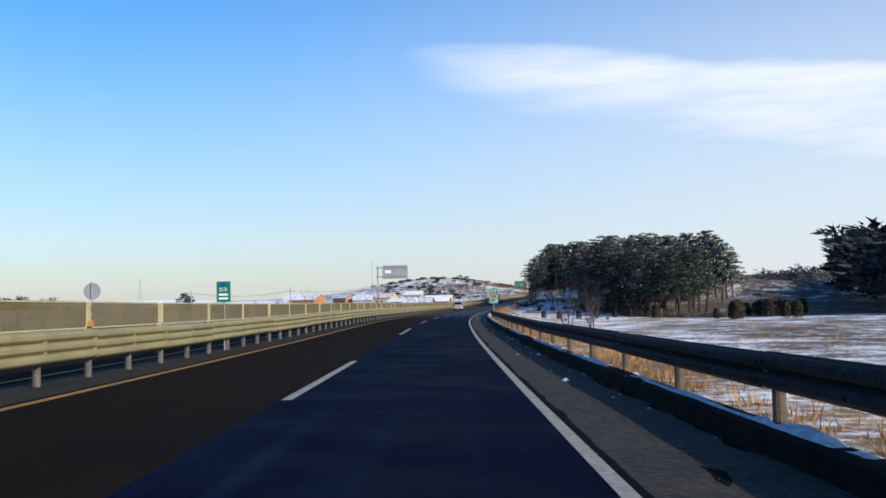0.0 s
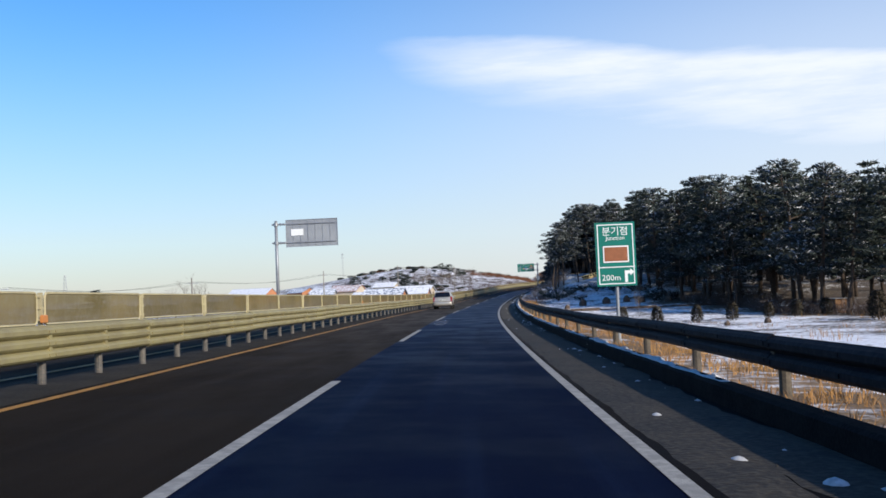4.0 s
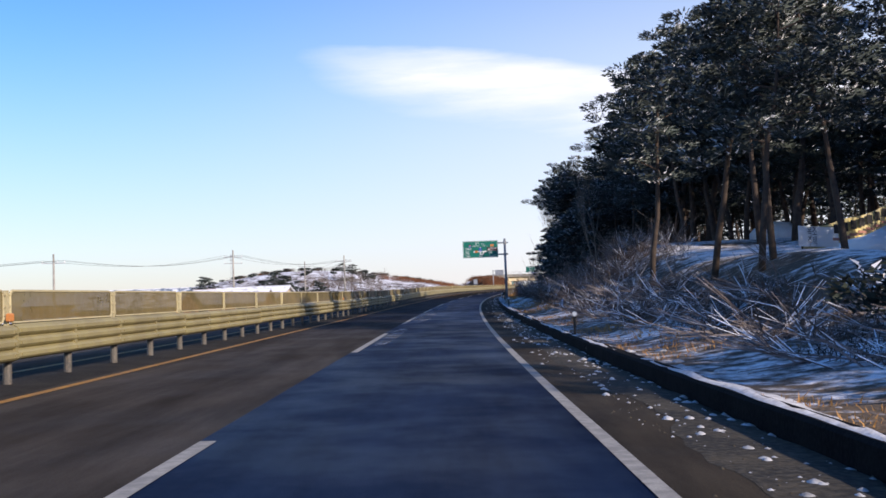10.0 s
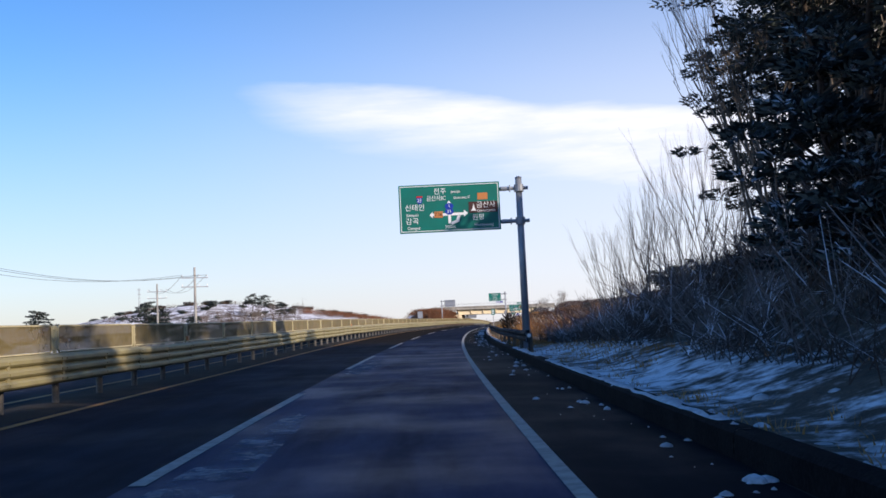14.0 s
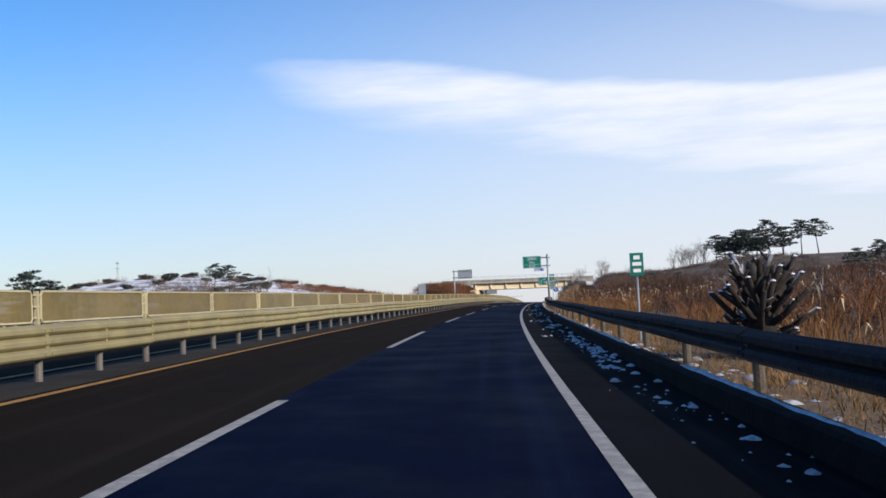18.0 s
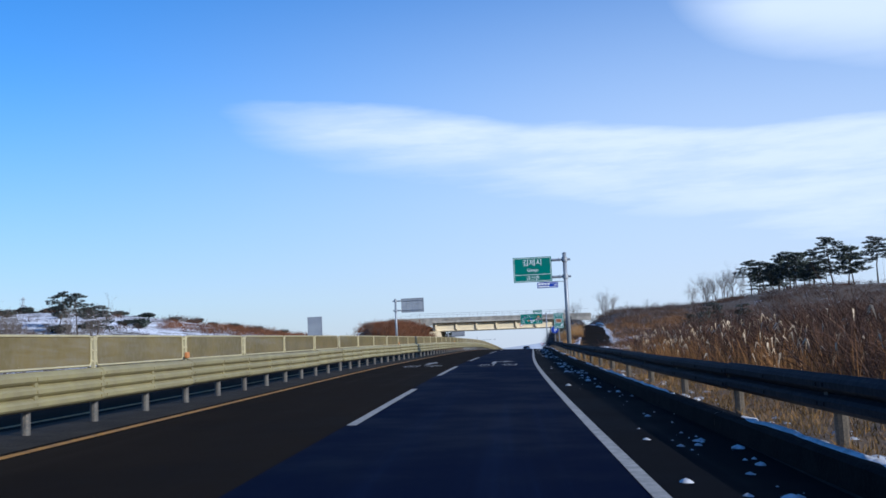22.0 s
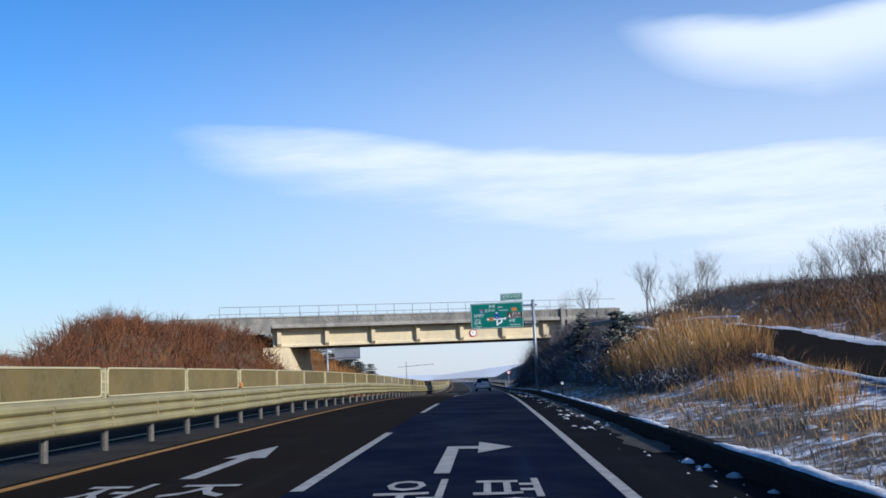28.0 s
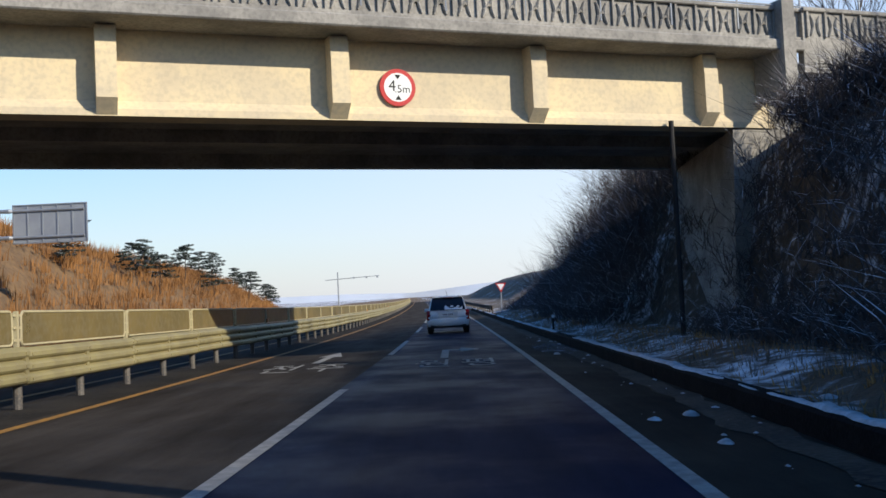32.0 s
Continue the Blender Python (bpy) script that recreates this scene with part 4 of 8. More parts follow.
def junction_map(b, x0, z0, w, h, metres=""):
    """The junction board: place names, the road's stem with its two branches, and the shields."""
    X, Z = (lambda f: x0 + f * w), (lambda f: z0 + f * h)
    T = lambda txt, fx, fz, size, al="CENTER", sq=1.0, mat=None: bars_text(txt, size * h, mat or M_SIGNW, b, face(X(fx), Z(fz), -0.024), "lettering", "", al, sq)
    T("전주", 0.41, 0.84, 0.145)
    T("Jeonju", 0.565, 0.83, 0.085, sq=0.9)
    T("금산사IC", 0.37, 0.7, 0.125, sq=0.88)
    T("Geumsansa IC", 0.625, 0.7, 0.075, sq=0.8)
    T("신태인", 0.155, 0.52, 0.15)
    T("Sintaein", 0.13, 0.37, 0.09, sq=0.9)
    T("감곡", 0.125, 0.24, 0.15)
    T("Gamgok", 0.14, 0.1, 0.09, sq=0.9)
    T("원평", 0.78, 0.27, 0.14)
    T("Wonpyeong", 0.83, 0.12, 0.09, sq=0.9)
    if metres:
        T(metres, 0.5, 0.1, 0.1)
    ar = Shape()
    ar.plate([(X(0.482), Z(0.1 if not metres else 0.17)), (X(0.51), Z(0.1 if not metres else 0.17)), (X(0.51), Z(0.55)), (X(0.53), Z(0.55)), (X(0.496), Z(0.65)), (X(0.462), Z(0.55)), (X(0.482), Z(0.55))], -0.026, -0.0205)
    part("stem_arrow", ar, M_SIGNW, b)
    ar = Shape()
    ar.plate([(X(0.3), Z(0.36)), (X(0.33), Z(0.43)), (X(0.33), Z(0.39)), (X(0.478), Z(0.39)), (X(0.478), Z(0.335)), (X(0.33), Z(0.335)), (X(0.33), Z(0.29))], -0.026, -0.0205)
    part("left_arrow", ar, M_SIGNW, b)
    ar = Shape()
    ar.plate([(X(0.514), Z(0.39)), (X(0.64), Z(0.39)), (X(0.64), Z(0.44)), (X(0.68), Z(0.37)), (X(0.64), Z(0.3)), (X(0.64), Z(0.335)), (X(0.514), Z(0.335))], -0.026, -0.0205)
    part("right_arrow", ar, M_SIGNW, b)
    ar = Shape()
    ar.plate([(X(0.514), Z(0.14)), (X(0.514), Z(0.2)), (X(0.56), Z(0.24)), (X(0.575), Z(0.33)), (X(0.605), Z(0.33)), (X(0.59), Z(0.2))], -0.0265, -0.021)
    part("slip_arrow", ar, M_SIGNW, b)

    def oval(fx, fz, rx, rz, mat, y):
        sh = Shape()
        sh.plate([(X(fx) + rx * math.cos(2 * math.pi * k / 20), Z(fz) + rz * math.sin(2 * math.pi * k / 20)) for k in range(20)], y, -0.0205)
        return sh, mat
    for fz, txt in ((0.53, "1"), (0.42, "21")):
        sh, mt = oval(0.496, fz, 0.17, 0.125, M_BLUE, -0.032)
        part("route_shield", sh, mt, b, "blue oval route shield")
        bars_text(txt, 0.17, M_SIGNW, b, face(X(0.496), Z(fz), -0.036))
    sh = Shape().plate([(X(0.18), Z(0.63)), (X(0.205), Z(0.59)), (X(0.23), Z(0.63)), (X(0.235), Z(0.76)), (X(0.175), Z(0.76))], -0.03, -0.0205)
    part("route_shield", sh, M_BLUE, b, "blue shield with a red top")
    part("shield_top", Shape().box(X(0.175), -0.033, Z(0.73), X(0.235), -0.0305, Z(0.765)), M_RED, b)
    bars_text("25", 0.19, M_SIGNW, b, face(X(0.205), Z(0.67), -0.034))
    part("route_plate", Shape().box(X(0.345), -0.034, Z(0.3), X(0.43), -0.0275, Z(0.43)), M_ORANGE, b, "orange local route plate")
    bars_text("736", 0.2, M_BLACK, b, face(X(0.387), Z(0.365), -0.036))
    part("tourist_plate", Shape().box(X(0.69), -0.03, Z(0.37), X(0.975), -0.0205, Z(0.6)), M_BROWN, b, "brown tourist sight plate")
    bars_text("금산사", 0.27, M_SIGNW, b, face(X(0.86), Z(0.525), -0.034))
    bars_text("Geumsansa", 0.155, M_SIGNW, b, face(X(0.86), Z(0.41), -0.034))
    part("pictogram", Shape().plate([(X(0.71), Z(0.41)), (X(0.765), Z(0.41)), (X(0.75), Z(0.46)), (X(0.7375), Z(0.56)), (X(0.725), Z(0.46))], -0.035, -0.0305), M_SIGNW, b, "white pagoda outline")
    part("route_plate", Shape().box(X(0.78), -0.03, Z(0.64), X(0.88), -0.0205, Z(0.78)), M_ORANGE, b, "orange local route plate")
    return b


# boards over the lanes
g, b = arm_pole("gantry_sign", "large green junction board on a steel cantilever pole", 309.7, 5.85, 6.72, -4.68, 4.74, -0.76, 6.62)
junction_map(b, -4.68, 4.74, 3.92, 1.88, "300m")
g, b = arm_pole("gantry_sign", "large green junction board on a steel cantilever pole by the bridge", 607.0, 6.1, 7.5, -5.17, 5.33, -0.82, 7.44)
junction_map(b, -5.17, 5.33, 4.35, 2.11)
top = board(g, -2.64, 7.6, -0.83, 8.15)
bars_text("원평교차로", 0.33, M_SIGNW, top, face(-1.735, 7.875, -0.024))
for x in (-2.35, -1.4):
    part("strut", Shape().box(x - 0.03, -0.01, 7.2, x + 0.03, 0.03, 7.62), M_STEEL, g)
g, b = arm_pole("gantry_sign", "green district board and blue street plate on a cantilever pole", 470.4, 5.8, 6.55, -3.3, 4.8, -0.85, 6.4)
bars_text("김제시", 0.46, M_SIGNW, b, face(-2.07, 6.02, -0.024))
bars_text("Gimje", 0.29, M_SIGNW, b, face(-2.07, 5.56, -0.024))
bars_text("금산면", 0.3, M_SIGNW, b, face(-2.07, 5.04, -0.024))
part("divider", Shape().box(-3.24, -0.026, 5.26, -0.91, -0.0205, 5.285), M_SIGNW, b)
bl = board(g, -1.83, 4.38, -0.5, 4.74, M_BLUE, True, "street_plate", "blue street-name plate")
for k, (x0, x1, z0, z1) in enumerate(((-1.73, -1.6, 4.57, 4.68), (-1.55, -1.42, 4.57, 4.68), (-1.36, -1.23, 4.57, 4.68), (-1.17, -1.04, 4.57, 4.68), (-1.73, -1.06, 4.45, 4.5), (-0.75, -0.6, 4.52, 4.58))):
    part("writing_bar", Shape().box(x0, -0.03, z0, x1, -0.0265, z1), M_SIGNW, bl)
part("hanger", Shape().tube([(0, 0, 4.75), (-1.7, 0, 4.77)], 0.02, 6), M_STEEL, g)
for s, up, tp, x0, x1, z0, z1 in ((157.5, -14.95, 7.75, 0.8, 5.2, 5.55, 7.85), (529.0, -13.2, 6.45, 0.7, 3.5, 4.75, 6.5), (643.8, -16.9, 6.2, 0.9, 3.95, 4.5, 6.1)):
    g, b = arm_pole("gantry_sign", "rear of a cantilever road sign on a pale steel pole", s, up, tp, x0, z0, x1, z1, True)
    if s < 200:
        part("blank_plate", Shape().box(x0 + 0.45, 0.07, z0 + 0.95, x0 + 1.5, 0.084, z0 + 1.5), M_SIGNW, b, "pale blank plate")


def small_board(s, u, bottom, top, width, label, border=True):
    g = thing("roadside_sign", label, "road sign", at_road(s, u))
    part("post", Shape().tube([(0, 0.06, -0.8), (0, 0.06, top - 0.1)], 0.045 if border else 0.028, 10), M_STEEL, g)
    b = board(g, -width / 2, bottom, width / 2, top, None, border)
    return g, b


M_ROUTE = material("route_plate_brown", (0.3, 0.11, 0.05), (0.24, 0.09, 0.04), 4.0, 0.5)


def junction_board(s, u, bottom, top, width, metres):
    g, b = small_board(s, u, bottom, top, width, "narrow green junction board with orange route plate on a post")
    h = top - bottom
    bars_text("분기점", h * 0.15, M_SIGNW, b, face(0, bottom + h * 0.85, -0.024))
    bars_text("Junction", h * 0.09, M_SIGNW, b, face(0, bottom + h * 0.75, -0.024))
    part("divider", Shape().box(-width / 2 + 0.04, -0.026, bottom + h * 0.29, width / 2 - 0.04, -0.0205, bottom + h * 0.305), M_SIGNW, b)
    part("route_plate", Shape().box(-width * 0.32, -0.03, bottom + h * 0.37, width * 0.32, -0.0205, bottom + h * 0.63), M_SIGNW, b)
    part("route_plate", Shape().box(-width * 0.29, -0.034, bottom + h * 0.39, width * 0.29, -0.0305, bottom + h * 0.61), M_ROUTE, b, "dark orange-brown route plate")
    bars_text(metres, h * 0.13, M_SIGNW, b, face(-width * 0.14, bottom + h * 0.13, -0.024))
    part("turn_arrow", Shape().plate([(width * 0.2, bottom + h * 0.06), (width * 0.27, bottom + h * 0.06), (width * 0.27, bottom + h * 0.19), (width * 0.34, bottom + h * 0.19),
                                      (width * 0.34, bottom + h * 0.16), (width * 0.44, bottom + h * 0.215), (width * 0.34, bottom + h * 0.27), (width * 0.34, bottom + h * 0.24), (width * 0.2, bottom + h * 0.24)], -0.026, -0.0205), M_SIGNW, b)


junction_board(502.0, 6.05, 2.07, 3.52, 0.91, "100m")
junction_board(100.0, 5.85, 1.55, 3.16, 1.0, "200m")
g, b = small_board(480.2, -12.7, 1.7, 3.1, 1.1, "rear of a plain grey roadside board on a post")
b.data.materials[0] = M_SIGNBACK
for c in b.children:
    c.data.materials[0] = M_STEEL
g, b = small_board(359.0, 5.85, 1.6, 2.12, 0.3, "small narrow green kilometre board on a post", False)
for z0, z1, x in ((1.97, 2.06, 0.07), (1.83, 1.91, 0.1), (1.68, 1.76, 0.085)):
    part("writing_bar", Shape().box(-x, -0.03, z0, x, -0.0265, z1), M_SIGNW, b)
g, b = small_board(16.2, -4.55, 1.5, 2.12, 0.42, "small green kilometre board on the median barrier", False)
bars_text("전주", 0.15, M_SIGNW, b, face(0, 1.86, -0.024))
part("route_shield", Shape().box(-0.07, -0.03, 1.98, 0.07, -0.0265, 2.06), M_BLUE, b)
for z in (1.57, 1.69):
    part("writing_bar", Shape().box(-0.14, -0.03, z, 0.14, -0.0265, z + 0.06), M_SIGNW, b)


def disc(parent, r, y0, y1, mat, z, name="disc", label="", n=28):
    return part(name, Shape().plate([(r * math.cos(2 * math.pi * k / n), z + r * math.sin(2 * math.pi * k / n)) for k in range(n)], y0, y1), mat, parent, label)


g = thing("round_sign", "round blue directional sign with white arrows on a post", "road sign", at_road(530.2, 6.3))
part("post", Shape().tube([(0, 0.06, -0.5), (0, 0.06, 2.75)], 0.035, 8), M_STEEL, g)
d = disc(g, 0.45, -0.015, 0.015, M_BLUE, 2.35)
part("white_arrow", Shape().plate([(-0.05, 2.05), (0.02, 2.05), (0.02, 2.25), (0.14, 2.33), (0.18, 2.27), (0.28, 2.44), (0.1, 2.46), (0.13, 2.4), (0.02, 2.33), (0.02, 2.48),
                                   (0.08, 2.48), (-0.015, 2.68), (-0.11, 2.48), (-0.05, 2.48)], -0.02, -0.0155), M_SIGNW, d)
g = thing("round_sign", "grey rear of a round sign on a post", "road sign", at_road(30.0, -13.6))
part("post", Shape().tube([(0, -0.05, -1.5), (0, -0.05, 2.4)], 0.035, 8), M_STEEL, g)
disc(g, 0.38, -0.012, 0.012, M_SIGNBACK, 2.0)
g = thing("yield_sign", "triangular yield sign seen beyond the bridge", "road sign", at_road(686.0, 6.2))
part("post", Shape().tube([(0, 0.06, -0.5), (0, 0.06, 2.7)], 0.035, 8), M_STEEL, g)
tri = part("plate", Shape().plate([(-0.45, 2.7), (0, 1.92), (0.45, 2.7)], -0.012, 0.012), M_RED, g)
part("plate_face", Shape().plate([(-0.3, 2.62), (0, 2.1), (0.3, 2.62)], -0.018, -0.0125), M_SIGNW, tri)


def delineator(s, u=5.75):
    g = thing("delineator", "slim dark delineator post with a round reflector", "delineator", at_road(s, u, land(s, u)), "delineators")
    part("post", Shape().tube([(0, 0, -0.2), (0, 0, 0.52)], 0.035, 8), M_BLACK, g)
    r = disc(g, 0.075, -0.06, -0.035, M_STEEL, 0.6, "reflector_ring", "", 16)
    disc(r, 0.055, -0.064, -0.0605, M_SIGNW, 0.6, "reflector", "white reflector", 16)
    part("head", Shape().box(-0.05, -0.035, 0.48, 0.05, 0.04, 0.68, bevel=0.012), M_BLACK, g)


for s in (225, 265, 303, 569.2, 640):
    delineator(s, 5.4 if not 305 < s < 530 else 5.95)


# ---- overbridge: its own axis runs across the road
BR = Matrix.Translation((112.34, 606.41, 0.0)) @ Matrix.Rotation(radians(3.5), 4, "Z")   # x along the bridge, y away from the first view
Z_BOT, Z_TOP = 9.7, 11.42
bridge = thing("overbridge", "cream concrete road bridge with ribbed girder, patterned parapet and rail fence", "bridge", BR)
BX0, BX1 = -0.1, 29.7
BW = 7.4
girder = part("girder", Shape().box(BX0, 0.0, Z_BOT, BX1, 0.5, Z_TOP), M_BRIDGE, bridge)
sk = Shape()
sk.loft([[Vector((x, -0.16, Z_BOT)), Vector((x, -0.16, Z_BOT + 0.14)), Vector((x, 0.0, Z_BOT + 0.32)), Vector((x, 0.0, Z_BOT))] for x in (BX0, BX1)])
part("bottom_flange", sk, M_BRIDGE, girder)
RIB = 4.55
for k in range(7):
    x = 0.4 + RIB * k
    rb = Shape()
    rb.loft([[Vector((x - 0.16 * w, -d, z)), Vector((x + 0.16 * w, -d, z)), Vector((x + 0.16 * w, 0.001, z)), Vector((x - 0.16 * w, 0.001, z))] for z, d, w in
             ((Z_BOT + 0.02, 0.165, 1.2), (Z_BOT + 0.3, 0.46, 1.2), (Z_TOP - 0.5, 0.46, 1.2), (Z_TOP - 0.02, 0.4, 1.2))])
    part("rib", rb, M_BRIDGE, girder)
SKEW = 3.6


def skewed(y0, y1, z0, z1, ends=0.0):
    """A slab across the road whose ends follow the skew of the abutments."""
    k = SKEW / BW
    ring = lambda z: [Vector((BX0 - ends + k * y0, y0, z)), Vector((BX1 + ends + k * y0, y0, z)), Vector((BX1 + ends + k * y1, y1, z)), Vector((BX0 - ends + k * y1, y1, z))]
    return Shape().loft([ring(z0), ring(z1)])


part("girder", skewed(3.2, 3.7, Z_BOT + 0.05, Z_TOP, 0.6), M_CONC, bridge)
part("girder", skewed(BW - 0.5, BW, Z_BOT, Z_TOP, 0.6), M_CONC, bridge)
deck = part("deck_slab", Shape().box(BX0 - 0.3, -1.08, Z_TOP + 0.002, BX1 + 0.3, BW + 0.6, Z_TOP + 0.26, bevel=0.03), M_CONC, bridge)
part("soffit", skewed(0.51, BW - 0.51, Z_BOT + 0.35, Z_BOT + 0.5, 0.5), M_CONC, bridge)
ZP0, ZP1 = Z_TOP + 0.26, Z_TOP + 1.08
for y in (-0.94, BW + 0.35):
    par = part("parapet", Shape().box(BX0 - 0.3, y + 0.06, ZP0, BX1 + 0.3, y + 0.18, ZP1 - 0.1), M_CONC, bridge, "weathered parapet wall with a cast leaf pattern")
    part("parapet_coping", Shape().box(BX0 - 0.35, y - 0.03, ZP1 - 0.1, BX1 + 0.35, y + 0.25, ZP1, bevel=0.02), M_CONC, par)
    part("parapet_plinth", Shape().box(BX0 - 0.35, y - 0.02, ZP0, BX1 + 0.35, y + 0.24, ZP0 + 0.1), M_CONC, par)
    if y < 0:
        n = int((BX1 - BX0) / 0.55)
        for k in range(n):
            x = BX0 + 0.15 + k * 0.55
            pat = Shape()
            pat.box(x, y + 0.0, ZP0 + 0.1, x + 0.05, y + 0.06, ZP1 - 0.1)
            for f, c in ((0.14, 1), (0.42, -1)):
                pts = [Vector((x + f + c * 0.07 * math.sin(math.pi * q), y + 0.035, ZP0 + 0.14 + 0.5 * q)) for q in (0, 0.2, 0.4, 0.6, 0.8, 1.0)]
                pat.tube(pts, [0.022, 0.04, 0.035, 0.045, 0.03, 0.015], 5)
            pat.tube([Vector((x + 0.16, y + 0.035, ZP0 + 0.3)), Vector((x + 0.28, y + 0.03, ZP0 + 0.42)), Vector((x + 0.4, y + 0.035, ZP0 + 0.36))], [0.02, 0.05, 0.02], 5)
            part("relief_panel", pat, M_CONC, par)
rail_n = int((BX1 - BX0 + 12) / 1.85)
for y in (-0.92, BW + 0.45):
    fen = part("railing", Shape().tube([(BX0 - 5, y, ZP1 + 0.98), (BX1 + 6, y, ZP1 + 0.98)], 0.025, 6), M_STEEL, bridge, "thin grey steel railing")
    part("lower_rail", Shape().tube([(BX0 - 5, y, ZP1 + 0.04), (BX1 + 6, y, ZP1 + 0.04)], 0.02, 6), M_STEEL, fen)
    for k in range(rail_n):
        x = BX0 - 5 + k * 1.85
        part("railing_post", Shape().tube([(x, y, ZP1 - 0.6), (x, y, ZP1 + 1.0)], 0.025, 6), M_STEEL, fen)
for x in (BX1 - 0.25,):
    part("end_pier", Shape().box(x - 0.2, -1.22, Z_BOT + 0.6, x + 0.15, -0.1, ZP1 + 0.12, bevel=0.03), M_CONC, bridge)
# wing walls on from the bridge ends
for x0, x1 in ((BX0 - 9.5, BX0 - 0.36), (BX1 + 0.32, BX1 + 6.5)):
    wing = part("wing_parapet", Shape().box(x0, -1.0, Z_TOP - 0.5, x1, -0.8, ZP1 - 0.1), M_CONC, bridge)
    part("parapet_coping", Shape().box(x0, -1.08, ZP1 - 0.098, x1, -0.78, ZP1, bevel=0.02), M_CONC, wing)
    for k in range(int((x1 - x0 - 0.1) / 0.55)):
        x = x0 + 0.1 + k * 0.55
        pat = Shape()
        pat.box(x, -1.06, ZP0 + 0.1, x + 0.05, -0.998, ZP1 - 0.1)
        for f, c in ((0.14, 1), (0.42, -1)):
            pat.tube([Vector((x + f + c * 0.07 * math.sin(math.pi * q), -1.02, ZP0 + 0.14 + 0.5 * q)) for q in (0, 0.2, 0.4, 0.6, 0.8, 1.0)], [0.022, 0.04, 0.035, 0.045, 0.03, 0.015], 5)
        part("relief_panel", pat, M_CONC, wing)
# added wall that closes the sky gap beside the girder's right end
part("sky_gap_wall", Shape().box(BX1 + 0.02, 0.05, Z_BOT - 0.4, BX1 + 4.5, 0.5, Z_TOP - 0.002), M_CONC, bridge)
# abutments, whose inner faces run with the road
for x0, x1, xs in ((BX0 - 1.0, BX0 + 1.5, 1), (BX1 - 1.2, BX1 + 2.6, -1)):
    ab = Shape()
    ring = lambda z, g: [Vector((x0 - (g if xs < 0 else 0), -0.1, z)), Vector((x1 + (g if xs > 0 else 0), -0.1, z)), Vector((x1 + (g if xs > 0 else 0) + SKEW, BW + 0.3, z)), Vector((x0 - (g if xs < 0 else 0) + SKEW, BW + 0.3, z))]
    ab.loft([ring(Z_BOT - 6.5, 0.3), ring(Z_BOT - 0.02, 0.0)])
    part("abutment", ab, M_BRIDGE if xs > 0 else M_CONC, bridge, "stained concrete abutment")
for x in (BX1 - 3.1,):
    part("drain_pipe", Shape().tube([(x, -0.3, Z_BOT - 5.8), (x, -0.3, Z_BOT + 0.1)], 0.06, 10), M_BLACK, bridge)
hs = thing("height_limit_sign", "round red-ringed height limit sign fixed to the bridge girder", "road sign", BR @ Matrix.Translation((19.95, -0.06, 10.44)))
disc(hs, 0.4, -0.02, 0.02, M_RED, 0.0, "red_ring")
wd = disc(hs, 0.31, -0.024, -0.0205, M_SIGNW, 0.0, "white_face")
bars_text("4", 0.34, M_BLACK, wd, face(-0.13, 0.02, -0.028))
bars_text(".5m", 0.24, M_BLACK, wd, face(0.1, -0.04, -0.028))
for f in (1, -1):
    part("arrow_mark", Shape().plate([(-0.07, f * 0.27), (0.07, f * 0.27), (0.0, f * 0.17)][::f], -0.028, -0.0245), M_BLACK, wd)
part("bracket", Shape().box(-0.1, 0.021, -0.2, 0.1, 0.06, -0.14), M_STEEL, hs)


M_SLUSH = material("thin_slush", (0.2, 0.22, 0.27), (0.08, 0.09, 0.12), 1.1, 0.7, bump=0.5, bump_scale=12.0, fine=((0.3, 0.32, 0.36), 0.5))
_t = M_SLUSH.node_tree
_n = node(_t, "ShaderNodeTexNoise", Scale=1.6, Detail=7.0, Roughness=0.7)
_t.links.new(_t.nodes.new("ShaderNodeNewGeometry").outputs["Position"], _n.inputs["Vector"])
_t.links.new(math_node(_t, "MULTIPLY", ramp(_t, _n.outputs["Fac"], 0.4, 0.64), 0.75), _t.nodes["Principled BSDF"].inputs["Alpha"])


# ---- lettering and arrows on the lanes
def lane_mark(shape_or_text, s, u, name, label, size=None, stretch=1.0):
    if isinstance(shape_or_text, str):
        cu = bpy.data.curves.new(name, "FONT")
        cu.body, cu.size, cu.align_x, cu.align_y, cu.resolution_u, cu.space_character = shape_or_text, size, "CENTER", "BOTTOM", 2, 1.25
        ob = bpy.data.objects.new(name, cu)
        me = bpy.data.meshes.new_from_object(ob)
        bpy.data.objects.remove(ob)
        me.transform(Matrix.Diagonal((1.0, stretch, 1.0, 1.0)))
        me.materials.clear()
        me.materials.append(M_WHITE)
    else:
        me = shape_or_text.mesh(name, M_WHITE)
    # lay it on the road's own surface
    for v in me.vertices:
        v.co = rd(s + v.co.y, u + v.co.x, 0.0155)
    return tagged(new(name, me), label, "road marking", "", "structure")


